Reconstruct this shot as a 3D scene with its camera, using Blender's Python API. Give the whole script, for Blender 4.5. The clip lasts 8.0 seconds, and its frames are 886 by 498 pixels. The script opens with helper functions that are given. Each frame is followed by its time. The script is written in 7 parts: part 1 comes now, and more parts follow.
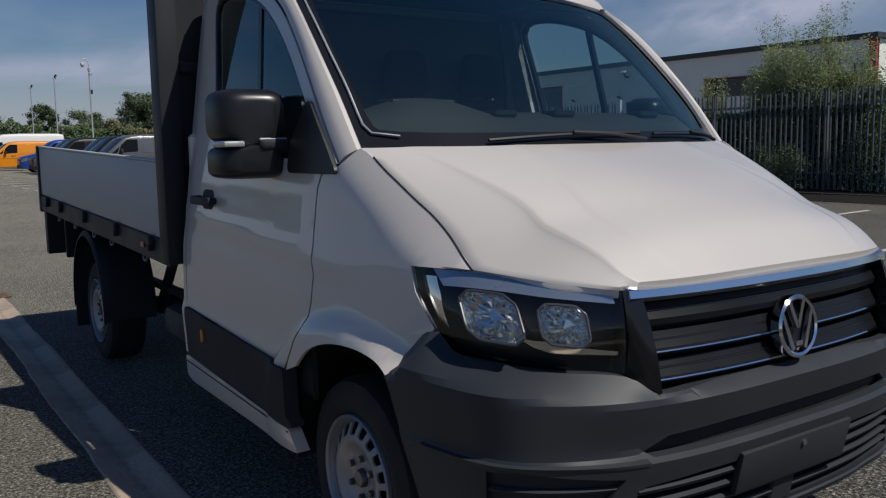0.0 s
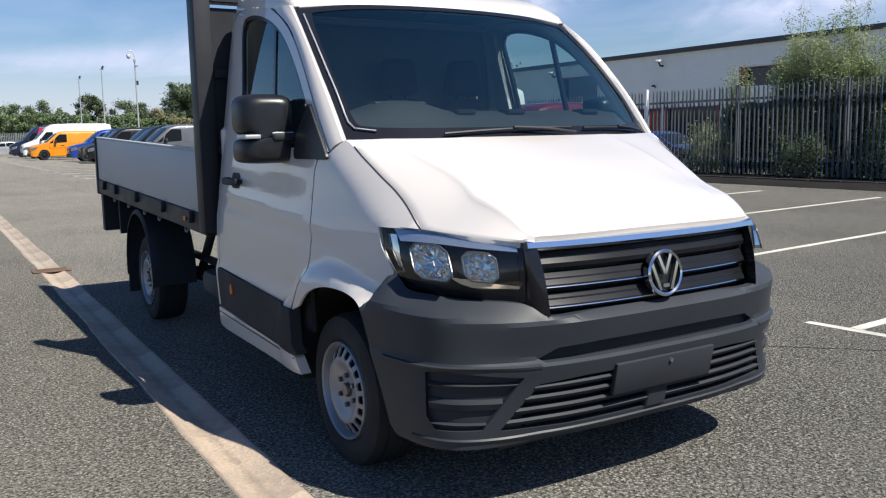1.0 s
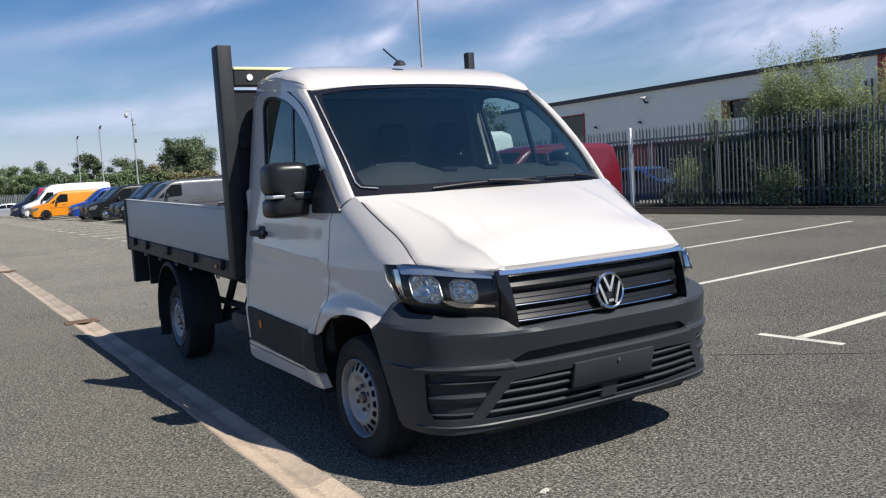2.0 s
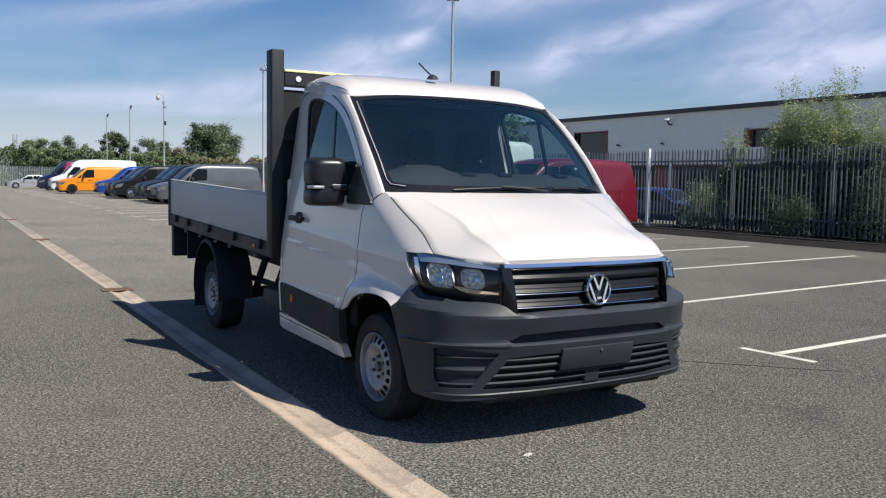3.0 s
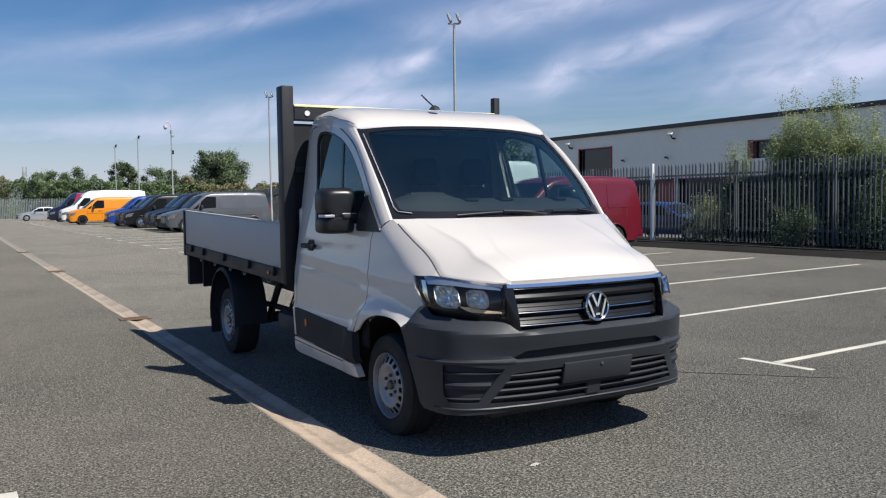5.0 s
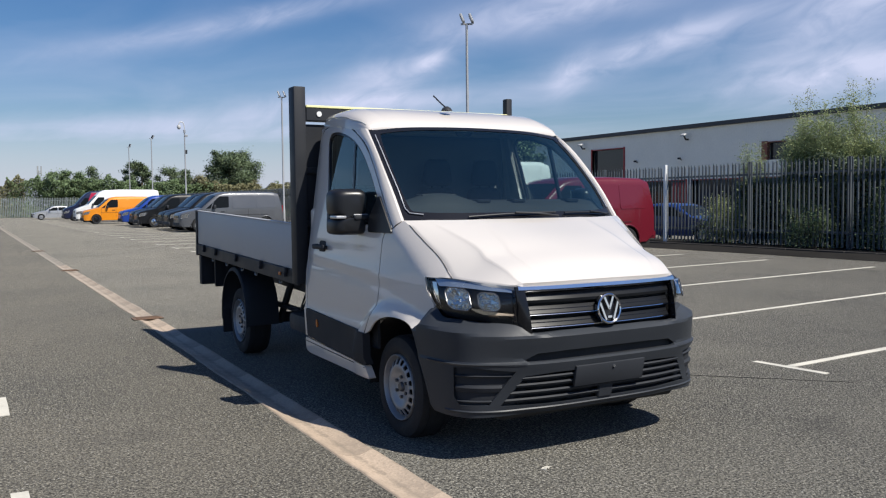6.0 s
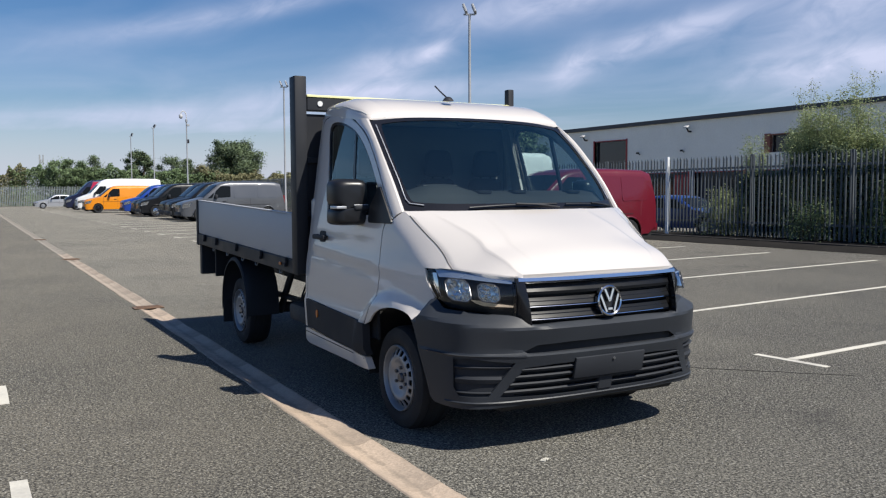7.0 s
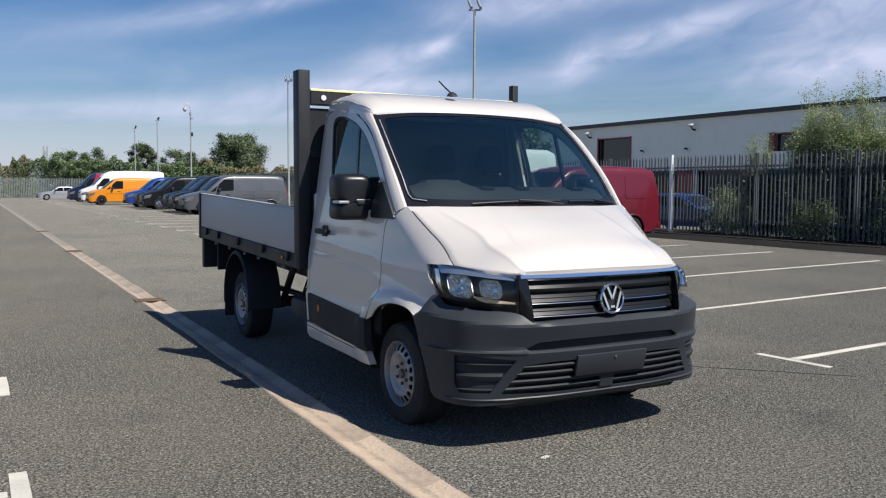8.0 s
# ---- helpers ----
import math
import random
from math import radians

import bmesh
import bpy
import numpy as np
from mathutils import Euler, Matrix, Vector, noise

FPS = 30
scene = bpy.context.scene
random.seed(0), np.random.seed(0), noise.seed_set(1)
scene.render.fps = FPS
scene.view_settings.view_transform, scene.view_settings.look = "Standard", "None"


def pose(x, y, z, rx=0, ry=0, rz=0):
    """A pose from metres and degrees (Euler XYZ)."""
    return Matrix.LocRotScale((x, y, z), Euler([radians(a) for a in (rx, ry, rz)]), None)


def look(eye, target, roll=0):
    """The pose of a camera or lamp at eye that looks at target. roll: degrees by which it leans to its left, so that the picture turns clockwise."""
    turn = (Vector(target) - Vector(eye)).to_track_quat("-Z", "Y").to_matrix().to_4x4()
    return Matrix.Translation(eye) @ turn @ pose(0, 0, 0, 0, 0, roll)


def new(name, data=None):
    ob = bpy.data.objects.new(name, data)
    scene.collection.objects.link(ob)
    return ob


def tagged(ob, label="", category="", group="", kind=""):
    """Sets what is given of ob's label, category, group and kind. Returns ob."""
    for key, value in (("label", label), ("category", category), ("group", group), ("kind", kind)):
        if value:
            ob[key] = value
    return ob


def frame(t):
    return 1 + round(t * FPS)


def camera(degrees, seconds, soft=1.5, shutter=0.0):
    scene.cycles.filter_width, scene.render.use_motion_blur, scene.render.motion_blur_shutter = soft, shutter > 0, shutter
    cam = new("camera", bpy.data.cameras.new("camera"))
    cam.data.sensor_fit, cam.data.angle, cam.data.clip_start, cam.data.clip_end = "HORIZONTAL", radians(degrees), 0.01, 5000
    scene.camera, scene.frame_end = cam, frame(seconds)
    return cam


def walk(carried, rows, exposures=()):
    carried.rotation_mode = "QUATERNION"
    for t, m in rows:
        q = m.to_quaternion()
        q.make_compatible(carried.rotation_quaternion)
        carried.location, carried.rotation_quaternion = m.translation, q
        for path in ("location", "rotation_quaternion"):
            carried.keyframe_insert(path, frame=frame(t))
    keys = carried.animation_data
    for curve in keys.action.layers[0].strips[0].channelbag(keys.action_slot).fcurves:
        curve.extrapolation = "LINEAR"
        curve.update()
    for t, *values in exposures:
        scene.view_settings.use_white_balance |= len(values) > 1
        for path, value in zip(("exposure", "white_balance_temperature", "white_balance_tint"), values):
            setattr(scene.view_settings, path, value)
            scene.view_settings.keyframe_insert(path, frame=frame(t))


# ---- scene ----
cam = camera(54.6, 8.0, 1.2)
PATH = [
    (0, (-2.247, -1.47, 1.43), (-1.134, 0.173, 1.187), -1.0),
    (0.5, (-2.342, -1.966, 1.411), (-1.278, -0.294, 1.142), -0.6),
    (1, (-2.485, -2.394, 1.441), (-1.451, -0.703, 1.174), -1.1),
    (1.5, (-2.663, -2.831, 1.464), (-1.62, -1.138, 1.254), -3.2),
    (2, (-2.942, -3.204, 1.505), (-1.896, -1.509, 1.335), -3.6),
    (2.2, (-3.012, -3.345, 1.519), (-1.981, -1.641, 1.338), -3.0),
    (3.3, (-3.401, -3.9, 1.491), (-2.37, -2.193, 1.341), 1.8),
    (3.5, (-3.438, -3.942, 1.51), (-2.395, -2.241, 1.38), 1.6),
    (4, (-3.46, -4.04, 1.536), (-2.408, -2.342, 1.43), -0.1),
    (4.5, (-3.441, -4.043, 1.54), (-2.411, -2.332, 1.423), -1.0),
    (5, (-3.445, -4.064, 1.54), (-2.443, -2.337, 1.427), -0.8),
    (6.5, (-3.425, -4.043, 1.55), (-2.45, -2.3, 1.434), -0.6),
    (7, (-3.418, -4.041, 1.546), (-2.444, -2.299, 1.413), -0.3),
    (7.5, (-3.409, -4.039, 1.544), (-2.443, -2.295, 1.398), 0.1),
    (8, (-3.406, -4.024, 1.546), (-2.438, -2.28, 1.403), 0.3),
]
walk(cam, [(t, look(eye, target, roll)) for t, eye, target, roll in PATH], [(0, -0.50), (0.1, -0.22), (0.2, 0.14), (0.5, 0.45), (1.0, 0.54), (1.5, 0.57), (2.0, 0.38), (3.3, 0.34), (4.5, 0.28), (8.0, 0.27)])

# world, sun
SUN_WAY = Vector((0.318, -0.684, 1.0)).normalized()
SUN_EL = math.asin(SUN_WAY.z)
SUN_AZ = math.atan2(SUN_WAY.x, SUN_WAY.y)
world = bpy.data.worlds.new("world")
scene.world = world
world.use_nodes = True
wn, wl = world.node_tree.nodes, world.node_tree.links
wbg = wn["Background"]
sky = wn.new("ShaderNodeTexSky")
sky.sky_type = "NISHITA"
sky.sun_disc = False
sky.sun_elevation, sky.sun_rotation = SUN_EL, SUN_AZ
sky.air_density, sky.dust_density, sky.ozone_density = 1.0, 0.6, 2.0
wtc = wn.new("ShaderNodeTexCoord")
wsep = wn.new("ShaderNodeSeparateXYZ")
wl.new(wtc.outputs["Generated"], wsep.inputs[0])


def wmath(op, a, b=None, clamp=False):
    n = wn.new("ShaderNodeMath")
    n.operation = op
    n.use_clamp = clamp
    for i, v in enumerate((a, b)):
        if v is None:
            continue
        if isinstance(v, (int, float)):
            n.inputs[i].default_value = v
        else:
            wl.new(v, n.inputs[i])
    return n.outputs[0]


# thin streaky cloud on a flat layer high above
whz = wmath("MAXIMUM", wsep.outputs["Z"], 0.03)
wcu = wmath("DIVIDE", wsep.outputs["X"], whz)
wcv = wmath("DIVIDE", wsep.outputs["Y"], whz)
wcomb = wn.new("ShaderNodeCombineXYZ")
wl.new(wcu, wcomb.inputs[0])
wl.new(wcv, wcomb.inputs[1])
wmap = wn.new("ShaderNodeMapping")
wmap.inputs["Rotation"].default_value = (0, 0, radians(-32))
wmap.inputs["Scale"].default_value = (0.42, 0.25, 1.0)
wmap.inputs["Location"].default_value = (3.1, 1.7, 0.0)
wl.new(wcomb.outputs[0], wmap.inputs[0])
wno = wn.new("ShaderNodeTexNoise")
wno.inputs["Scale"].default_value = 1.5
wno.inputs["Detail"].default_value = 7
wno.inputs["Roughness"].default_value = 0.48
wno.inputs["Distortion"].default_value = 0.6
wl.new(wmap.outputs[0], wno.inputs["Vector"])
wramp = wn.new("ShaderNodeValToRGB")
wramp.color_ramp.elements[0].position = 0.36
wramp.color_ramp.elements[1].position = 0.74
wl.new(wno.outputs["Fac"], wramp.inputs[0])
# drawn-out cirrus plumes, each by its bearing, height, tilt, length, width (degrees) and density
wbear = wmath("MULTIPLY", wmath("ARCTAN2", wsep.outputs["X"], wsep.outputs["Y"]), 57.2958)
wrise = wmath("MULTIPLY", wmath("ARCSINE", wsep.outputs["Z"]), 57.2958)


def wturn(bear, rise, tilt):
    """Bearing and height measured along and across a plume."""
    c, q = math.cos(radians(tilt)), math.sin(radians(tilt))
    du, dv = wmath("SUBTRACT", wbear, bear), wmath("SUBTRACT", wrise, rise)
    return wmath("ADD", wmath("MULTIPLY", du, c), wmath("MULTIPLY", dv, q)), wmath("SUBTRACT", wmath("MULTIPLY", dv, c), wmath("MULTIPLY", du, q))


def wstreaks(tilt, along, across, detail, low, high, seed):
    """Fibrous noise stretched along a tilt."""
    u, v = wturn(0, 0, tilt)
    c = wn.new("ShaderNodeCombineXYZ")
    wl.new(wmath("MULTIPLY", u, along), c.inputs[0])
    wl.new(wmath("MULTIPLY", v, across), c.inputs[1])
    c.inputs[2].default_value = seed
    t = wn.new("ShaderNodeTexNoise")
    t.inputs["Scale"].default_value, t.inputs["Detail"].default_value, t.inputs["Roughness"].default_value, t.inputs["Distortion"].default_value = 1.0, detail, 0.55, 0.9
    wl.new(c.outputs[0], t.inputs["Vector"])
    r = wn.new("ShaderNodeMapRange")
    r.inputs[1].default_value, r.inputs[2].default_value = low, high
    wl.new(t.outputs["Fac"], r.inputs[0])
    return r.outputs[0]


PLUMES = [
    (42.8, 9.5, 16, 6.5, 0.9, 0.62), (37.8, 8.2, 50, 1.8, 0.9, 0.40), (26.0, 8.4, 12, 3.6, 0.9, 0.62), (28.5, 9.0, 30, 1.4, 0.5, 0.45), (54.5, 7.6, 8, 6.5, 1.4, 0.80),
    (37.0, 12.4, 10, 9.0, 1.2, 0.55), (16.0, 11.4, 13, 11.0, 0.7, 0.42), (21.0, 5.6, 8, 8.0, 1.2, 0.42), (9.0, 4.6, 3, 9.0, 1.0, 0.42), (24.0, 6.6, 2, 7.0, 0.7, 0.40), (58.0, 12.5, 20, 8.0, 1.6, 0.75),
]
wfibre = wstreaks(20, 0.26, 0.62, 9, 0.27, 0.66, 3.0)
wplume = None
for bear, rise, tilt, length, width, dense in PLUMES:
    u, v = wturn(bear, rise, tilt)
    u, v = wmath("DIVIDE", u, length), wmath("DIVIDE", v, width)
    g = wmath("MULTIPLY", wmath("EXPONENT", wmath("MULTIPLY", wmath("ADD", wmath("MULTIPLY", u, u), wmath("MULTIPLY", v, v)), -1.0)), dense)
    wplume = g if wplume is None else wmath("ADD", wplume, g)
wplume = wmath("MULTIPLY", wplume, wmath("MULTIPLY_ADD", wfibre, 0.9), True)
# haze low over the horizon joins the cloud
whaze = wmath("SUBTRACT", 1.0, wmath("MULTIPLY", wsep.outputs["Z"], 10.5), True)
wclear = wmath("SUBTRACT", 1.0, wmath("MULTIPLY", wsep.outputs["Z"], 1.6), True)
wveil = wmath("MULTIPLY", wmath("MULTIPLY", wramp.outputs[0], 0.30), wclear)
wcl = wmath("MAXIMUM", wmath("ADD", wplume, wveil, True), wmath("MULTIPLY", whaze, 0.74), True)
wmix = wn.new("ShaderNodeMixRGB")
wl.new(wcl, wmix.inputs[0])
wsat = wn.new("ShaderNodeHueSaturation")
wsat.inputs["Saturation"].default_value = 1.3
wl.new(sky.outputs[0], wsat.inputs["Color"])
wtint = wn.new("ShaderNodeMixRGB")
wtint.blend_type = "MULTIPLY"
wtint.inputs[0].default_value = 1.0
wtint.inputs[2].default_value = (1.02, 1.06, 1.235, 1)
wl.new(wsat.outputs[0], wtint.inputs[1])
wl.new(wtint.outputs[0], wmix.inputs[1])
wmix.inputs[2].default_value = (8.6, 9.3, 12.2, 1)
wl.new(wmix.outputs[0], wbg.inputs[0])
wbg.inputs[1].default_value = 0.061

sun_data = bpy.data.lights.new("sun", "SUN")
sun_data.energy, sun_data.angle, sun_data.color = 5.0, radians(0.53), (1.0, 0.95, 0.86)
sun = new("sun", sun_data)
sun.matrix_world = look(SUN_WAY * 50, (0, 0, 0))


# materials
def material(name, color, rough=0.5, metal=0.0, vary=0.12, scale=3.0, fine=60.0, bump=0.1, coat=0.0, spread=0.0, spec=0.5, grime=None, tint=None):
    """A principled surface with variation at two scales; grime: a colour of stains; spread: variation from piece to piece."""
    m = bpy.data.materials.new(name)
    m.use_nodes = True
    n, l = m.node_tree.nodes, m.node_tree.links
    b = n["Principled BSDF"]
    tc = n.new("ShaderNodeTexCoord")
    big, small = n.new("ShaderNodeTexNoise"), n.new("ShaderNodeTexNoise")
    for node, s, d in ((big, scale, 5), (small, fine, 3)):
        node.inputs["Scale"].default_value, node.inputs["Detail"].default_value = s, d
        l.new(tc.outputs["Object"], node.inputs["Vector"])
    add = n.new("ShaderNodeMath")
    add.operation = "ADD"
    l.new(big.outputs["Fac"], add.inputs[0])
    l.new(small.outputs["Fac"], add.inputs[1])
    span = n.new("ShaderNodeMapRange")
    span.inputs["From Min"].default_value, span.inputs["From Max"].default_value = 0.6, 1.4
    span.inputs["To Min"].default_value, span.inputs["To Max"].default_value = 1 - vary, 1 + vary
    l.new(add.outputs[0], span.inputs[0])
    factor = span.outputs[0]
    if spread:
        info = n.new("ShaderNodeObjectInfo")
        r = n.new("ShaderNodeMapRange")
        r.inputs["To Min"].default_value, r.inputs["To Max"].default_value = 1 - spread, 1 + spread
        l.new(info.outputs["Random"], r.inputs[0])
        mul = n.new("ShaderNodeMath")
        mul.operation = "MULTIPLY"
        l.new(factor, mul.inputs[0])
        l.new(r.outputs[0], mul.inputs[1])
        factor = mul.outputs[0]
    hsv = n.new("ShaderNodeHueSaturation")
    hsv.inputs["Color"].default_value = (*color, 1)
    l.new(factor, hsv.inputs["Value"])
    out = hsv.outputs[0]
    if grime:
        g = n.new("ShaderNodeTexNoise")
        g.inputs["Scale"].default_value, g.inputs["Detail"].default_value, g.inputs["Roughness"].default_value = scale * 0.45, 8, 0.65
        l.new(tc.outputs["Object"], g.inputs["Vector"])
        gr = n.new("ShaderNodeMapRange")
        gr.inputs["From Min"].default_value, gr.inputs["From Max"].default_value = 0.48, 0.72
        gr.inputs["To Max"].default_value = 0.75
        l.new(g.outputs["Fac"], gr.inputs[0])
        mx = n.new("ShaderNodeMixRGB")
        l.new(gr.outputs[0], mx.inputs[0])
        l.new(out, mx.inputs[1])
        mx.inputs[2].default_value = (*grime, 1)
        out = mx.outputs[0]
    l.new(out, b.inputs["Base Color"])
    rr = n.new("ShaderNodeMapRange")
    rr.inputs["From Min"].default_value, rr.inputs["From Max"].default_value = 0.3, 0.7
    rr.inputs["To Min"].default_value, rr.inputs["To Max"].default_value = max(0.02, rough * 0.85), min(1, rough * 1.15)
    l.new(big.outputs["Fac"], rr.inputs[0])
    l.new(rr.outputs[0], b.inputs["Roughness"])
    b.inputs["Metallic"].default_value = metal
    b.inputs["Specular IOR Level"].default_value = spec
    b.inputs["Coat Weight"].default_value = coat
    b.inputs["Coat Roughness"].default_value = 0.04
    b.inputs["Coat IOR"].default_value = 1.65
    if bump:
        bp = n.new("ShaderNodeBump")
        bp.inputs["Strength"].default_value, bp.inputs["Distance"].default_value = bump, 0.01
        l.new(small.outputs["Fac"], bp.inputs["Height"])
        l.new(bp.outputs[0], b.inputs["Normal"])
    return m


def glass(name, color, rough=0.02, gloss=0.115, sheen=(1, 1, 1)):
    """Tinted glazing: mirror-like gloss over a tinted see-through body."""
    m = bpy.data.materials.new(name)
    m.use_nodes = True
    n, l = m.node_tree.nodes, m.node_tree.links
    n.remove(n["Principled BSDF"])
    tr, gl, lw, mx = n.new("ShaderNodeBsdfTransparent"), n.new("ShaderNodeBsdfGlossy"), n.new("ShaderNodeLayerWeight"), n.new("ShaderNodeMixShader")
    tr.inputs[0].default_value = (*color, 1)
    gl.inputs["Roughness"].default_value = rough
    gl.inputs["Color"].default_value = (*sheen, 1)
    lw.inputs["Blend"].default_value = 0.5
    pw = n.new("ShaderNodeMath")
    pw.operation = "POWER"
    pw.inputs[1].default_value = 4.0
    l.new(lw.outputs["Facing"], pw.inputs[0])
    sc = n.new("ShaderNodeMath")
    sc.operation = "MULTIPLY_ADD"
    sc.inputs[1].default_value, sc.inputs[2].default_value = 0.9 - gloss, gloss
    l.new(pw.outputs[0], sc.inputs[0])
    l.new(sc.outputs[0], mx.inputs[0])
    l.new(tr.outputs[0], mx.inputs[1])
    l.new(gl.outputs[0], mx.inputs[2])
    l.new(mx.outputs[0], n["Material Output"].inputs[0])
    return m


def asphalt_material(name, dark, chip, dirt):
    m = bpy.data.materials.new(name)
    m.use_nodes = True
    n, l = m.node_tree.nodes, m.node_tree.links
    b = n["Principled BSDF"]
    tc = n.new("ShaderNodeTexCoord")

    def noise_tex(scale, detail=4, rough=0.5):
        t = n.new("ShaderNodeTexNoise")
        t.inputs["Scale"].default_value, t.inputs["Detail"].default_value, t.inputs["Roughness"].default_value = scale, detail, rough
        l.new(tc.outputs["Object"], t.inputs["Vector"])
        return t.outputs["Fac"]

    def span(v, a, c, lo, hi):
        r = n.new("ShaderNodeMapRange")
        r.inputs[1].default_value, r.inputs[2].default_value, r.inputs[3].default_value, r.inputs[4].default_value = a, c, lo, hi
        l.new(v, r.inputs[0])
        return r.outputs[0]

    def mix(f, a, c, mode="MIX"):
        x = n.new("ShaderNodeMixRGB")
        x.blend_type = mode
        for i, v in enumerate((f, a, c)):
            if isinstance(v, tuple):
                x.inputs[i].default_value = (*v, 1)
            elif isinstance(v, float):
                x.inputs[i].default_value = v
            else:
                l.new(v, x.inputs[i])
        return x.outputs[0]

    vor = n.new("ShaderNodeTexVoronoi")
    vor.inputs["Scale"].default_value = 80
    l.new(tc.outputs["Object"], vor.inputs["Vector"])
    sep = n.new("ShaderNodeSeparateColor")
    l.new(vor.outputs["Color"], sep.inputs[0])
    # bound stones of much the same grey, a few pale ones, and dark binder in the gaps
    base = mix(span(sep.outputs[0], 0.0, 1.0, 0.0, 1.0), dark, chip)
    base = mix(span(sep.outputs[1], 0.972, 0.985, 0.0, 0.75), base, (0.48, 0.47, 0.43))
    gaps = n.new("ShaderNodeMath")
    gaps.operation = "MULTIPLY_ADD"
    l.new(vor.outputs["Distance"], gaps.inputs[0])
    gaps.inputs[1].default_value = 0.55
    l.new(noise_tex(66, 3), gaps.inputs[2])
    base = mix(span(gaps.outputs[0], 0.69, 0.80, 0.0, 0.78), base, (0.026, 0.026, 0.027))
    big = span(noise_tex(0.35, 6, 0.6), 0.35, 0.68, 0.0, 0.45)
    base = mix(big, base, dirt)
    # open pits where stones have gone
    pits = noise_tex(54, 2, 0.6)
    base = mix(span(pits, 0.54, 0.60, 0.0, 0.70), base, (0.012, 0.012, 0.013))
    # the tarmac turns paler further down the yard, with a ragged change
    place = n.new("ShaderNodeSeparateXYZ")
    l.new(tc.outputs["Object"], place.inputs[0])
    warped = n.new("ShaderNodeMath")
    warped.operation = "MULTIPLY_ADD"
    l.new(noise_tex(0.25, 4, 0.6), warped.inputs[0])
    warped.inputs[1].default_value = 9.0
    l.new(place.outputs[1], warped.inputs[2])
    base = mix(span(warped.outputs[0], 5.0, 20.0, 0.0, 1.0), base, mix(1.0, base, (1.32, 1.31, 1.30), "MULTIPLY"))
    oil = span(noise_tex(0.9, 5, 0.6), 0.60, 0.75, 0.0, 0.45)
    base = mix(oil, base, (0.045, 0.043, 0.042))
    l.new(base, b.inputs["Base Color"])
    b.inputs["Roughness"].default_value = 0.86
    b.inputs["Diffuse Roughness"].default_value = 1.0
    b.inputs["Specular IOR Level"].default_value = 0.2
    bp = n.new("ShaderNodeBump")
    bp.inputs["Strength"].default_value, bp.inputs["Distance"].default_value = 1.0, 0.006
    h = n.new("ShaderNodeMath")
    h.operation = "SUBTRACT"
    l.new(span(pits, 0.52, 0.60, 0.8, 0.0), h.inputs[0])
    l.new(vor.outputs["Distance"], h.inputs[1])
    l.new(h.outputs[0], bp.inputs["Height"])
    l.new(bp.outputs[0], b.inputs["Normal"])
    return m


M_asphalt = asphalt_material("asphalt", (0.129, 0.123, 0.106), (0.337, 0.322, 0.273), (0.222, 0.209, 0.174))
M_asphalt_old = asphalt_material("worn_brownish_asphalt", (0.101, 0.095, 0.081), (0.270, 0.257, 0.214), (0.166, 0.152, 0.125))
M_grass = material("grass", (0.09, 0.11, 0.04), 0.9, vary=0.4, scale=0.3, fine=12, bump=0.4)
# dark soil, deepened further by fence and shrub shade put into the colour
M_verge = material("shaded_verge_soil", (0.022, 0.021, 0.020), 0.95, vary=0.4, scale=1.5, fine=40, bump=0.6, spec=0.04)
M_line = material("road_paint", (0.60, 0.57, 0.49), 0.7, vary=0.12, scale=2.5, fine=50, bump=0.3, grime=(0.30, 0.29, 0.27))
M_slab = material("channel_concrete", (0.47, 0.37, 0.28), 0.85, vary=0.25, scale=2.6, fine=55, bump=0.5, grime=(0.20, 0.165, 0.13), spread=0.04)
M_slab_mid = material("worn_channel_concrete", (0.385, 0.315, 0.245), 0.88, vary=0.28, scale=2.6, fine=55, bump=0.5, grime=(0.19, 0.16, 0.13), spread=0.06)
M_slab_dirty = material("dirty_channel_concrete", (0.285, 0.255, 0.21), 0.9, vary=0.3, scale=2.6, fine=55, bump=0.5, grime=(0.17, 0.15, 0.125), spread=0.08)


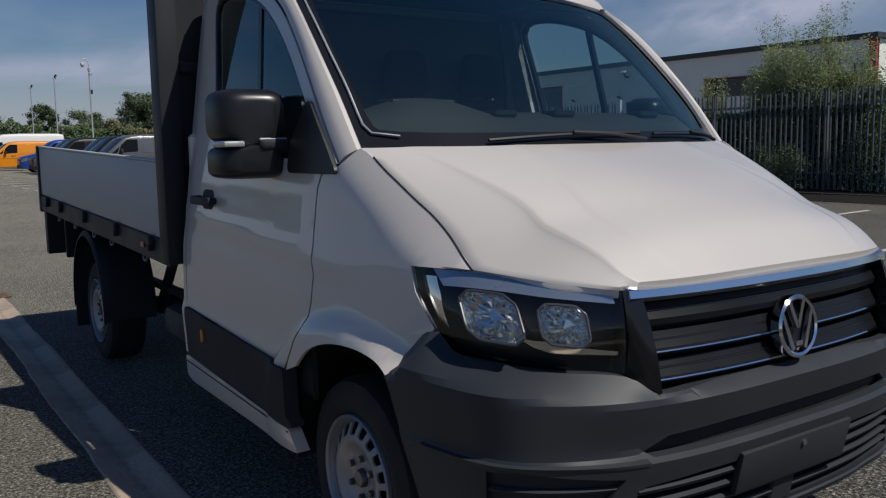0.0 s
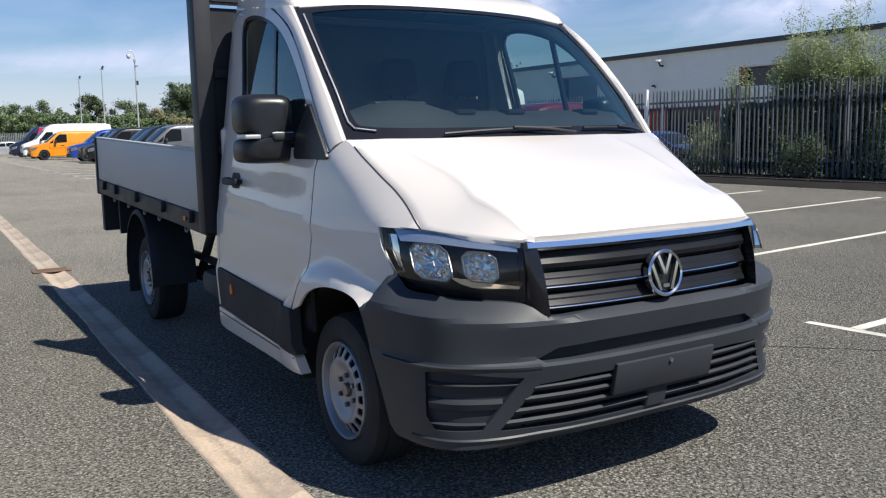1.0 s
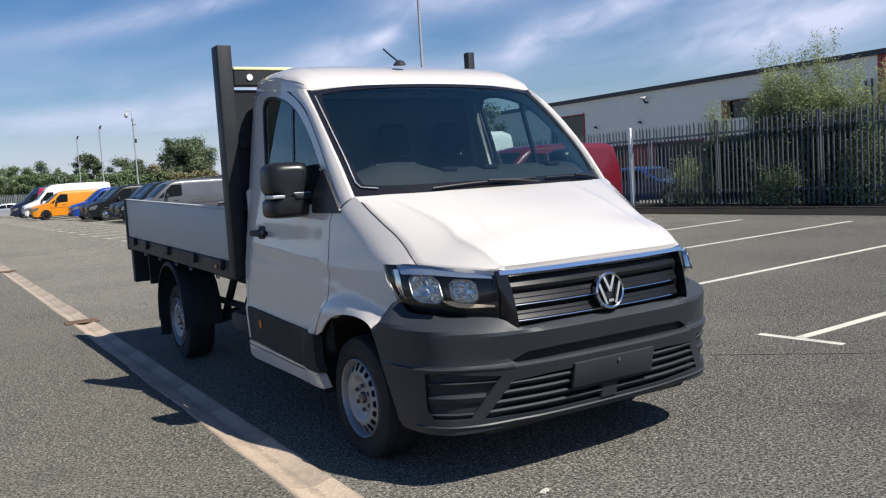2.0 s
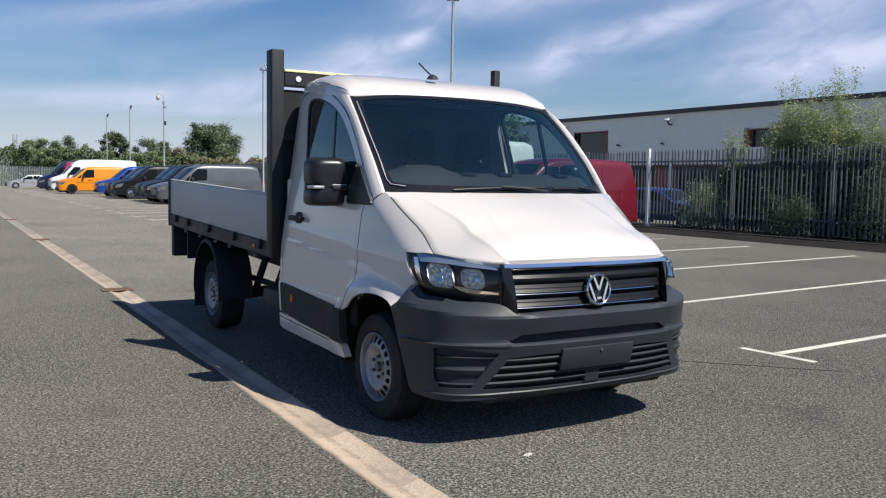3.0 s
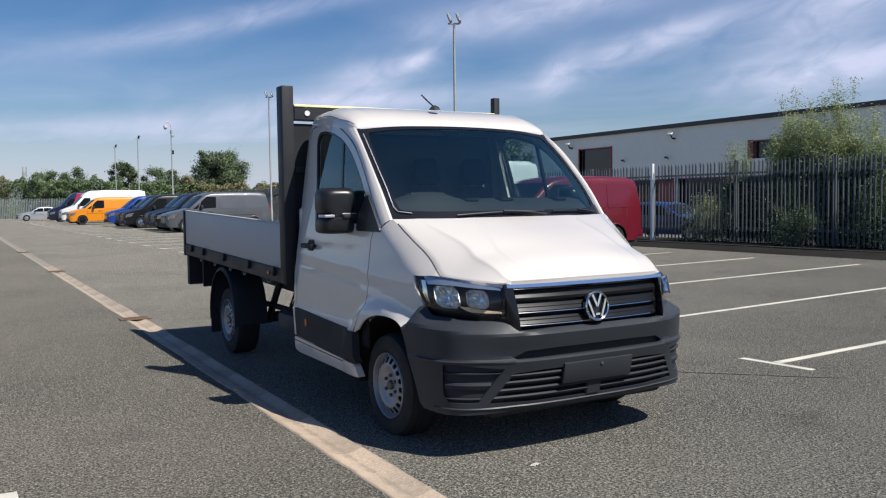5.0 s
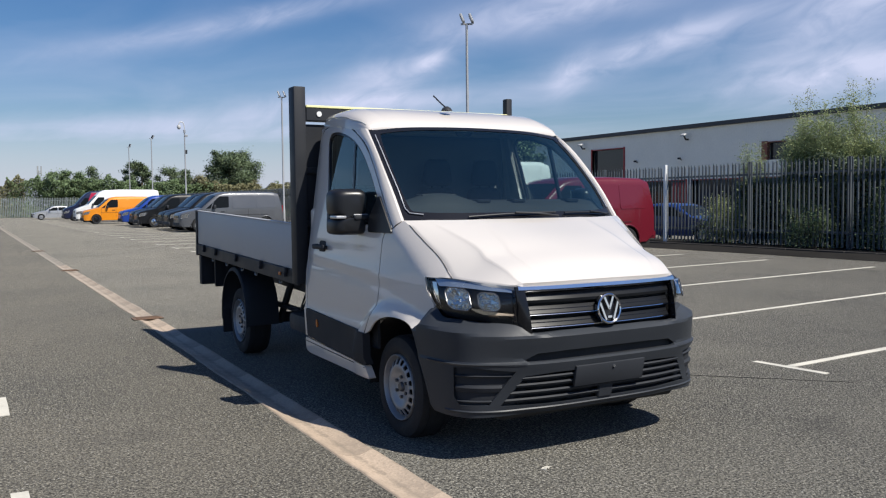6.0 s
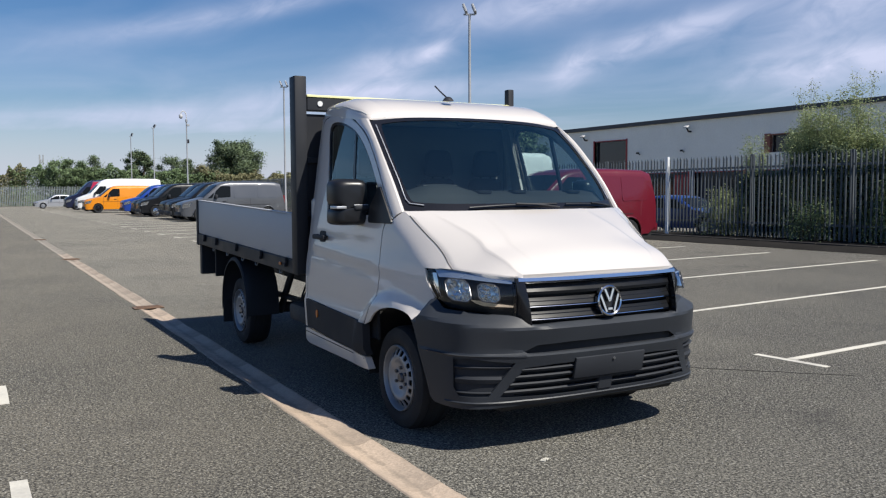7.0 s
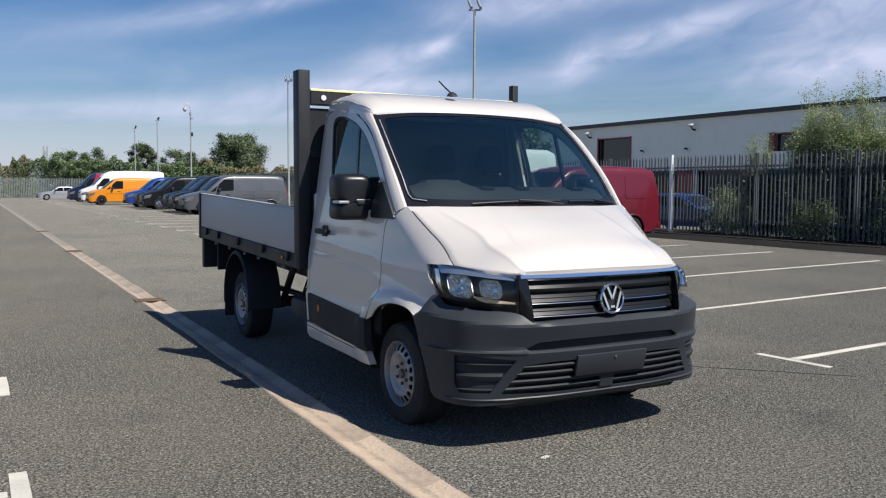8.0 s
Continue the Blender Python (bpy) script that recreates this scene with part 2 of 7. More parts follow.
def stained(m, dark):
    """Silt and stains that gather along the middle and the edges of the dish."""
    n, l = m.node_tree.nodes, m.node_tree.links
    b = n["Principled BSDF"]
    src = b.inputs["Base Color"].links[0].from_socket
    tc = n.new("ShaderNodeTexCoord")
    sp = n.new("ShaderNodeSeparateXYZ")
    l.new(tc.outputs["Object"], sp.inputs[0])
    t = n.new("ShaderNodeTexNoise")
    t.inputs["Scale"].default_value, t.inputs["Detail"].default_value, t.inputs["Roughness"].default_value = 7.0, 8, 0.7
    l.new(tc.outputs["Object"], t.inputs["Vector"])
    ab = n.new("ShaderNodeMath")
    ab.operation = "ABSOLUTE"
    l.new(sp.outputs[0], ab.inputs[0])
    wob = n.new("ShaderNodeMath")
    wob.operation = "MULTIPLY_ADD"
    l.new(t.outputs["Fac"], wob.inputs[0])
    wob.inputs[1].default_value = 0.16
    l.new(ab.outputs[0], wob.inputs[2])
    ramp = n.new("ShaderNodeValToRGB")
    e = ramp.color_ramp.elements
    e[0].position, e[0].color = 0.07, (1, 1, 1, 1)
    e[1].position, e[1].color = 0.11, (0, 0, 0, 1)
    for p, v in ((0.175, 0.0), (0.215, 1.0)):
        q = e.new(p)
        q.color = (v, v, v, 1)
    l.new(wob.outputs[0], ramp.inputs[0])
    mx = n.new("ShaderNodeMixRGB")
    scale = n.new("ShaderNodeMath")
    scale.operation = "MULTIPLY"
    l.new(ramp.outputs[0], scale.inputs[0])
    scale.inputs[1].default_value = 0.55
    l.new(scale.outputs[0], mx.inputs[0])
    l.new(src, mx.inputs[1])
    mx.inputs[2].default_value = (*dark, 1)
    l.new(mx.outputs[0], b.inputs["Base Color"])


for m in (M_slab, M_slab_mid, M_slab_dirty):
    stained(m, (0.17, 0.145, 0.115))
M_iron = material("rusty_iron", (0.14, 0.085, 0.055), 0.75, vary=0.3, scale=8, fine=60, bump=0.4)
M_white = material("white_car_paint", (0.640, 0.598, 0.556), 0.40, vary=0.02, scale=1.5, fine=300, bump=0.0, coat=1.0)
M_black_plastic = material("grained_grey_plastic", (0.0300, 0.0330, 0.0390), 0.60, vary=0.10, scale=3, fine=600, bump=0.02, spec=0.19)
M_bumper = material("weathered_grey_bumper_plastic", (0.031, 0.0355, 0.043), 0.48, vary=0.10, scale=3, fine=600, bump=0.05, spec=0.36)
M_mirror_shell = material("satin_black_mirror_shell", (0.012, 0.0125, 0.0145), 0.34, vary=0.08, scale=4, fine=400, bump=0.02, spec=0.45)
M_slat = material("dark_grille_plastic", (0.009, 0.010, 0.012), 0.36, vary=0.1, scale=4, fine=200, bump=0.02, spec=0.19)
M_gloss_black = material("gloss_black_plastic", (0.012, 0.012, 0.014), 0.16, vary=0.1, bump=0.0)
M_dark = material("dark_cavity_plastic", (0.014, 0.0145, 0.016), 0.75, vary=0.2, bump=0.0)
M_chrome = material("chrome", (0.78, 0.79, 0.81), 0.10, 1.0, vary=0.03, bump=0.0)
M_strip = material("lamp_strip_lens", (0.42, 0.49, 0.58), 0.28, 0.7, vary=0.05, bump=0.0)
M_mirror = material("mirror_glass", (0.85, 0.86, 0.88), 0.03, 1.0, vary=0.01, bump=0.0)
M_reflector = material("faceted_reflector", (0.86, 0.845, 0.81), 0.10, 1.0, vary=0.06, scale=30, fine=60, bump=0.0)
M_rubber = material("tyre_rubber", (0.017, 0.018, 0.020), 0.85, vary=0.25, scale=6, fine=90, bump=0.25)
M_steel_wheel = material("silver_wheel_paint", (0.31, 0.32, 0.335), 0.42, 0.4, vary=0.08, scale=8, fine=150, bump=0.05)
M_alu = material("grey_dropside_board", (0.47, 0.475, 0.48), 0.48, 0.1, vary=0.05, scale=1.2, fine=120, bump=0.04)
M_frame = material("black_painted_steel", (0.026, 0.028, 0.033), 0.50, vary=0.15, scale=4, fine=300, bump=0.03, spec=0.25)
M_chassis = material("chassis_black", (0.034, 0.035, 0.038), 0.7, vary=0.3, scale=6, fine=80, bump=0.3)
M_glass = glass("tinted_windscreen_glass", (0.66, 0.80, 0.80), 0.02, 0.150, (0.86, 0.98, 0.80))
M_side_glass = glass("side_window_glass", (0.66, 0.75, 0.75), 0.02, 0.075, (0.82, 0.95, 0.95))
M_lens = glass("clear_lamp_cover", (0.93, 0.95, 0.96), 0.02, 0.04)
M_orange = material("amber_lens", (0.55, 0.14, 0.015), 0.25, vary=0.05, bump=0.0)
M_red_lens = material("red_lens", (0.35, 0.015, 0.015), 0.25, vary=0.05, bump=0.0)
M_yellow = material("yellow_reflective_strip", (0.85, 0.82, 0.42), 0.35, vary=0.05, scale=5, bump=0.0)
M_seat = material("seat_fabric", (0.022, 0.024, 0.028), 0.9, vary=0.2, scale=8, fine=200, bump=0.3)
M_lining = material("cab_wall_lining", (0.15, 0.155, 0.155), 0.85, vary=0.15, scale=6, fine=120, bump=0.2)
M_dash = material("dashboard_plastic", (0.013, 0.016, 0.018), 0.7, vary=0.12, scale=5, fine=200, bump=0.2)
M_trim = material("pale_cab_trim", (0.42, 0.43, 0.42), 0.8, vary=0.1, bump=0.1)
M_galv = material("galvanised_steel", (0.20, 0.215, 0.225), 0.55, 0.6, vary=0.18, scale=3, fine=40, bump=0.15, spread=0.12)
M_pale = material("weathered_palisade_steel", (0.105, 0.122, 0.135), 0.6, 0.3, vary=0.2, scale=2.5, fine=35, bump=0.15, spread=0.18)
# far palisade steel: a brighter copy with the sunlight put into its colour
M_far_pale = material("palisade_steel_sunlit_colour", (0.29, 0.33, 0.32), 0.65, 0.1, vary=0.2, scale=2.5, fine=35, bump=0.1)
M_bright_post = material("bright_galvanised_post", (0.74, 0.76, 0.76), 0.55, 0.0, vary=0.08, bump=0.05)
M_pole = material("lamp_post_steel", (0.36, 0.37, 0.38), 0.55, 0.4, vary=0.12, bump=0.1)
M_lamp_white = material("white_lamp_casing", (0.52, 0.52, 0.51), 0.45, vary=0.06, bump=0.02)
M_cladding = material("pale_grey_cladding", (0.85, 0.845, 0.775), 0.65, vary=0.06, scale=0.5, fine=8, bump=0.1, grime=(0.76, 0.755, 0.69))
M_roof_edge = material("dark_grey_fascia", (0.045, 0.05, 0.06), 0.5, vary=0.1, bump=0.05)
M_red_frame = material("red_painted_frame", (0.33, 0.03, 0.03), 0.5, vary=0.1, bump=0.05)
M_brick = material("brown_brick", (0.25, 0.10, 0.07), 0.85, vary=0.3, scale=4, fine=30, bump=0.4)
M_van_glass = material("dark_van_glass", (0.010, 0.012, 0.014), 0.16, vary=0.1, bump=0.0, spec=0.08)
M_window_dark = material("dark_office_glass", (0.015, 0.018, 0.022), 0.08, vary=0.1, bump=0.0)
M_bark = material("bark", (0.11, 0.085, 0.06), 0.9, vary=0.3, scale=8, fine=50, bump=0.6)


def leaf_material(name, color, spread=0.35):
    m = bpy.data.materials.new(name)
    m.use_nodes = True
    n, l = m.node_tree.nodes, m.node_tree.links
    b = n["Principled BSDF"]
    geo = n.new("ShaderNodeNewGeometry")
    r = n.new("ShaderNodeMapRange")
    r.inputs["To Min"].default_value, r.inputs["To Max"].default_value = 1 - spread, 1 + spread
    l.new(geo.outputs["Random Per Island"], r.inputs[0])
    h = n.new("ShaderNodeHueSaturation")
    h.inputs["Color"].default_value = (*color, 1)
    l.new(r.outputs[0], h.inputs["Value"])
    l.new(h.outputs[0], b.inputs["Base Color"])
    b.inputs["Roughness"].default_value, b.inputs["Specular IOR Level"].default_value = 0.7, 0.2
    tl = n.new("ShaderNodeBsdfTranslucent")
    l.new(h.outputs[0], tl.inputs[0])
    mx = n.new("ShaderNodeMixShader")
    mx.inputs[0].default_value = 0.4
    l.new(b.outputs[0], mx.inputs[1])
    l.new(tl.outputs[0], mx.inputs[2])
    l.new(mx.outputs[0], n["Material Output"].inputs[0])
    return m


M_leaf_willow = leaf_material("willow_leaves", (0.34, 0.39, 0.20), 0.2)
M_leaf_dark = leaf_material("dark_tree_leaves", (0.205, 0.270, 0.160), 0.15)
M_leaf_mid = leaf_material("hedge_leaves", (0.240, 0.330, 0.175), 0.15)
M_leaf_dry = leaf_material("dry_hedge_leaves", (0.315, 0.305, 0.180), 0.15)
M_leaf_thicket = leaf_material("deep_green_bramble_leaves", (0.150, 0.190, 0.120), 0.3)
M_leaf_bramble = leaf_material("bramble_leaves", (0.175, 0.235, 0.125), 0.3)


# ---- tools ----
from mathutils import geometry


def finish(name, bm, mat, smooth=True, angle=35):
    me = bpy.data.meshes.new(name)
    bmesh.ops.recalc_face_normals(bm, faces=bm.faces)
    bm.to_mesh(me)
    bm.free()
    for m in mat if isinstance(mat, (list, tuple)) else (mat,):
        me.materials.append(m)
    if smooth:
        me.polygons.foreach_set("use_smooth", [True] * len(me.polygons))
        me.set_sharp_from_angle(angle=radians(angle))
    return me


def part(name, bm, mat, parent, label="", smooth=True, angle=35):
    """One mesh object under a thing or a part (both in the thing's own space)."""
    ob = new(name, finish(name, bm, mat, smooth, angle))
    ob.parent = parent
    return tagged(ob, label=label)


def solid(name, bm, mat, label, category, group="", kind="", m=None, smooth=True, angle=35):
    ob = new(name, finish(name, bm, mat, smooth, angle))
    if m is not None:
        ob.matrix_basis = m
    return tagged(ob, label, category, group, kind)


def thing(name, m, label, category, group="", kind=""):
    ob = new(name)
    ob.empty_display_size = 0.1
    ob.matrix_basis = m
    return tagged(ob, label, category, group, kind)


def box(bm, x0, x1, y0, y1, z0, z1, bevel=0.0, seg=1):
    r = bmesh.ops.create_cube(bm, size=1.0, matrix=Matrix.Translation(((x0 + x1) / 2, (y0 + y1) / 2, (z0 + z1) / 2)) @ Matrix.Diagonal((x1 - x0, y1 - y0, z1 - z0, 1)))
    if bevel:
        edges = {e for v in r["verts"] for e in v.link_edges}
        bmesh.ops.bevel(bm, geom=list(edges), offset=bevel, segments=seg, affect="EDGES", profile=0.5)
    return bm


def boxed(*a, **k):
    return box(bmesh.new(), *a, **k)


def tube(bm, a, b, r0, r1=None, n=10, caps=True):
    a, b = Vector(a), Vector(b)
    r1 = r0 if r1 is None else r1
    q = (b - a).to_track_quat("Z", "Y").to_matrix()
    rings = []
    for p, r in ((a, r0), (b, r1)):
        rings.append([bm.verts.new(p + q @ Vector((r * math.cos(2 * math.pi * i / n), r * math.sin(2 * math.pi * i / n), 0))) for i in range(n)])
    for i in range(n):
        bm.faces.new((rings[0][i], rings[0][(i + 1) % n], rings[1][(i + 1) % n], rings[1][i]))
    if caps:
        bm.faces.new(rings[0][::-1])
        bm.faces.new(rings[1])
    return bm


def pipe(bm, pts, r, n=8):
    """A round bar along a smooth line."""
    pts = [Vector(p) for p in pts]
    rings = []
    for i, p in enumerate(pts):
        way = (pts[min(i + 1, len(pts) - 1)] - pts[max(i - 1, 0)]).normalized()
        q = way.to_track_quat("Z", "Y").to_matrix()
        rings.append([bm.verts.new(p + q @ Vector((r * math.cos(2 * math.pi * k / n), r * math.sin(2 * math.pi * k / n), 0))) for k in range(n)])
    for a, b in zip(rings, rings[1:]):
        for k in range(n):
            bm.faces.new((a[k], a[(k + 1) % n], b[(k + 1) % n], b[k]))
    bm.faces.new(rings[0][::-1])
    bm.faces.new(rings[-1])
    return bm


def lathe(bm, profile, n=32, axis_m=None):
    """Spins (radius, height) points round z; axis_m turns the result."""
    m = axis_m or Matrix()
    rings = []
    for r, h in profile:
        rings.append([bm.verts.new(m @ Vector((r * math.cos(2 * math.pi * i / n), r * math.sin(2 * math.pi * i / n), h))) for i in range(n)])
    for a, b in zip(rings, rings[1:]):
        for i in range(n):
            bm.faces.new((a[i], a[(i + 1) % n], b[(i + 1) % n], b[i]))
    return bm


def smooth_line(pts, n):
    """n points along a Catmull-Rom line through pts, evenly by length."""
    p = [Vector(q) for q in pts]
    p = [2 * p[0] - p[1]] + p + [2 * p[-1] - p[-2]]
    dense = []
    for i in range(1, len(p) - 2):
        for k in range(16):
            t = k / 16
            dense.append(0.5 * ((2 * p[i]) + (p[i + 1] - p[i - 1]) * t + (2 * p[i - 1] - 5 * p[i] + 4 * p[i + 1] - p[i + 2]) * t * t + (3 * p[i] - p[i - 1] - 3 * p[i + 1] + p[i + 2]) * t ** 3))
    dense.append(p[-2])
    run = [0.0]
    for a, b in zip(dense, dense[1:]):
        run.append(run[-1] + (b - a).length)
    out, j = [], 0
    for i in range(n):
        s = run[-1] * i / (n - 1)
        while j < len(run) - 2 and run[j + 1] < s:
            j += 1
        f = (s - run[j]) / max(1e-9, run[j + 1] - run[j])
        out.append(dense[j].lerp(dense[j + 1], min(1, max(0, f))))
    return out


def grid_mesh(bm, rows, rim=0.0, inward=None):
    """A sheet from rows of points. rim: depth of the folded edge, towards inward(point)."""
    v = [[bm.verts.new(p) for p in row] for row in rows]
    for a, b in zip(v, v[1:]):
        for i in range(len(a) - 1):
            bm.faces.new((a[i], a[i + 1], b[i + 1], b[i]))
    if rim:
        edge = v[0] + [r[-1] for r in v[1:]] + v[-1][-2::-1] + [r[0] for r in v[-2:0:-1]]
        fold(bm, edge, rim, inward)
    return bm


def fold(bm, loop, depth, inward):
    low = [bm.verts.new(q.co + inward(q.co) * depth) for q in loop]
    n = len(loop)
    for i in range(n):
        j = (i + 1) % n
        bm.faces.new((loop[i], loop[j], low[j], low[i]))


def coons(bottom, top, left, right):
    """Rows of a four-sided sheet; bottom and top run left to right, left and right run upwards."""
    nu, nv = len(bottom), len(left)
    rows = []
    for j in range(nv):
        v = j / (nv - 1)
        row = []
        for i in range(nu):
            u = i / (nu - 1)
            p = bottom[i] * (1 - v) + top[i] * v + left[j] * (1 - u) + right[j] * u
            p = p - (bottom[0] * (1 - u) * (1 - v) + bottom[-1] * u * (1 - v) + top[0] * (1 - u) * v + top[-1] * u * v)
            row.append(p)
        rows.append(row)
    return rows


def inside(p, poly):
    x, y = p
    c = False
    for (ax, ay), (bx, by) in zip(poly, poly[1:] + poly[:1]):
        if (ay > y) != (by > y) and x < (bx - ax) * (y - ay) / (by - ay) + ax:
            c = not c
    return c


def dense_loop(poly, step):
    out = []
    for (ax, ay), (bx, by) in zip(poly, poly[1:] + poly[:1]):
        n = max(1, int(math.hypot(bx - ax, by - ay) / step))
        out += [(ax + (bx - ax) * k / n, ay + (by - ay) * k / n) for k in range(n)]
    return out


def rounded(poly, n=4):
    """Rounds a closed outline by cutting its corners."""
    for _ in range(n):
        out = []
        for (ax, ay), (bx, by) in zip(poly, poly[1:] + poly[:1]):
            out += [(ax * 0.75 + bx * 0.25, ay * 0.75 + by * 0.25), (ax * 0.25 + bx * 0.75, ay * 0.25 + by * 0.75)]
        poly = out
    return poly


def fillet(poly, r, n=4):
    """Rounds the corners of a closed outline with radius r."""
    out = []
    k = len(poly)
    for i in range(k):
        p, a, b = Vector(poly[i]), Vector(poly[i - 1]), Vector(poly[(i + 1) % k])
        u, v = (a - p), (b - p)
        d = min(r, u.length * 0.45, v.length * 0.45)
        q0, q1 = p + u.normalized() * d, p + v.normalized() * d
        for j in range(n + 1):
            t = j / n
            q = q0 * (1 - t) ** 2 + p * 2 * t * (1 - t) + q1 * t * t
            out.append((q.x, q.y))
    return out


def sheet(bm, outline, holes, place, step=0.04, rim=0.0, inward=None):
    """A curved sheet cut to an outline with holes, drawn flat as (u, v) and put in space by place(u, v)."""
    loops = [dense_loop(outline, step)] + [dense_loop(h, step) for h in holes]
    pts, edges = [], []
    for lp in loops:
        k = len(pts)
        pts += lp
        edges += [(k + i, k + (i + 1) % len(lp)) for i in range(len(lp))]
    us, vs = [p[0] for p in loops[0]], [p[1] for p in loops[0]]
    u = min(us) + step * 0.5
    while u < max(us):
        v = min(vs) + step * 0.5
        while v < max(vs):
            if inside((u, v), loops[0]) and not any(inside((u, v), h) for h in loops[1:]):
                near = min((p[0] - u) ** 2 + (p[1] - v) ** 2 for p in pts[: sum(map(len, loops))])
                if near > (0.45 * step) ** 2:
                    pts.append((u, v))
            v += step
        u += step
    pv, pe, pf = geometry.delaunay_2d_cdt([Vector(p) for p in pts], edges, [], 0, 1e-5)[:3]
    keep = []
    for tri in pf:
        c = sum((pv[i] for i in tri), Vector((0, 0))) / len(tri)
        if inside(c, loops[0]) and not any(inside(c, h) for h in loops[1:]):
            keep.append(tri)
    used = sorted({i for t in keep for i in t})
    vert = {i: bm.verts.new(place(pv[i].x, pv[i].y)) for i in used}
    made = [bm.faces.new([vert[i] for i in t]) for t in keep]
    if rim:
        inn = inward
        for e in [e for e in {e for f in made for e in f.edges} if len(e.link_faces) == 1]:
            a, b = e.verts
            bm.faces.new((a, b, bm.verts.new(b.co + inn(b.co) * rim), bm.verts.new(a.co + inn(a.co) * rim)))
    return bm


def interp(x, xs, ys):
    return float(np.interp(x, xs, ys))


# ---- setting ----
bm = bmesh.new()
bmesh.ops.create_grid(bm, x_segments=8, y_segments=8, size=2500)
for v in bm.verts:
    v.co.z = -0.06
solid("ground", bm, M_grass, "rough green and brown field ground round the yard", "ground", kind="structure")
CH_X, CH_SLOPE = -1.368, 0.012


def channel_x(y):
    return CH_X + CH_SLOPE * min(y, 8.0) + 0.0045 * max(0.0, y - 8.0)


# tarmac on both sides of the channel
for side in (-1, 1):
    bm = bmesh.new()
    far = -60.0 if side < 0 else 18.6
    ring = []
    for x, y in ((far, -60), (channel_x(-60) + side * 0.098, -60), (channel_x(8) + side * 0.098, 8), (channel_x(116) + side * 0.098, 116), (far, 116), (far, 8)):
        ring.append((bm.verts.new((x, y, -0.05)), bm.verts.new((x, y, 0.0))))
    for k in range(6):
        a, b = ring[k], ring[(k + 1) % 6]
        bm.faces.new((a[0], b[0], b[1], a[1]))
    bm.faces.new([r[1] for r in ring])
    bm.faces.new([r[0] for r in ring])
    if side > 0:
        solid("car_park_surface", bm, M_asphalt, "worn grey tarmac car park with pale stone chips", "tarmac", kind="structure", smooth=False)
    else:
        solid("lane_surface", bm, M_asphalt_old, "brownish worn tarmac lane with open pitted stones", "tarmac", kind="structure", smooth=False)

# hairline crack across the tarmac by the truck
rnd = random.Random(77)
bm = bmesh.new()
rows = []
for k in range(41):
    f = k / 40
    c = Vector((1.5, 1.98, 0.003)).lerp(Vector((3.0, 0.45, 0.003)), f) + Vector((0, 0.05 * noise.noise(Vector((f * 9, 1, 0))) + 0.02 * noise.noise(Vector((f * 33, 5, 0))), 0))
    w = 0.002 + 0.003 * rnd.random()
    rows.append([c + Vector((0, -w, 0)), c + Vector((0, w, 0))])
grid_mesh(bm, rows, 0.002, lambda p: Vector((0, 0, -1)))
solid("tarmac_crack", bm, M_dark, "thin dark crack in the grey tarmac", "crack", kind="structure", smooth=False)


# drainage channel of dished concrete slabs
def channel_m(y):
    return pose(channel_x(y), y, 0, 0, 0, -math.degrees(math.atan(CH_SLOPE if y < 8 else 0.0045)))


def channel_edge(y, side):
    """Ragged half width of the channel."""
    return 0.126 + 0.016 * noise.noise(Vector((y * 0.9, side * 7.0, 0))) + 0.008 * noise.noise(Vector((y * 3.7, side * 7.0, 4)))


channel = thing("drainage_channel", pose(0, 0, 0), "buff concrete drainage channel set flush in the tarmac", "drain", kind="structure")
LEN = 0.915
y = -7.0
while y < 112:
    bm = bmesh.new()
    rows = []
    n = 9
    for j in range(n):
        v = (j / (n - 1) - 0.5) * (LEN - 0.003)
        lo, hi = channel_edge(y + v, -1), channel_edge(y + v, 1)
        row = []
        for f in (-1.0, -0.93, -0.75, -0.5, -0.25, 0.0, 0.25, 0.5, 0.75, 0.93, 1.0):
            z = 0.001 if abs(f) > 0.98 else 0.006 - 0.024 * max(0.0, 1 - (abs(f) / 0.8) ** 2)
            row.append(Vector((f * (lo if f < 0 else hi), v, z + 0.0005 * noise.noise(Vector((f * 3, (y + v) * 2, 9))))))
        rows.append(row)
    grid_mesh(bm, rows, 0.03, lambda p: Vector((0, 0, -1)))
    ob = new("slab", finish("slab", bm, M_slab if y < 8 else M_slab_mid if y < 20 else M_slab_dirty))
    ob.matrix_basis = channel_m(y)
    ob.parent = channel
    y += LEN
for y in (-1.95, 7.96, 17.8, 27.7):
    bm = boxed(-0.20, 0.19, -0.11, 0.11, 0.004, 0.016, 0.004)
    for i in range(5):
        box(bm, -0.15, 0.15, -0.095 + i * 0.043, -0.075 + i * 0.043, 0.016, 0.022)
    ob = part("grating", bm, M_iron, channel, "rusty iron gully grating")
    ob.matrix_basis = channel_m(y)

# painted bays
BAY_Y = [1.19 + 2.86 * i for i in range(-2, 34)]


def paint(bm, a, b, w):
    a, b = Vector(a), Vector(b)
    side = Vector((-(b - a).y, (b - a).x, 0)).normalized() * w / 2
    n = max(2, int((b - a).length / 0.35))
    rows = [[a.lerp(b, i / n) + side * s * (1 + 0.05 * math.sin(i * 2.1 + s)) for s in (-1, 1)] for i in range(n + 1)]
    for r in rows:
        for p in r:
            p.z = 0.004
    grid_mesh(bm, rows, 0.004, lambda p: Vector((0, 0, -1)))


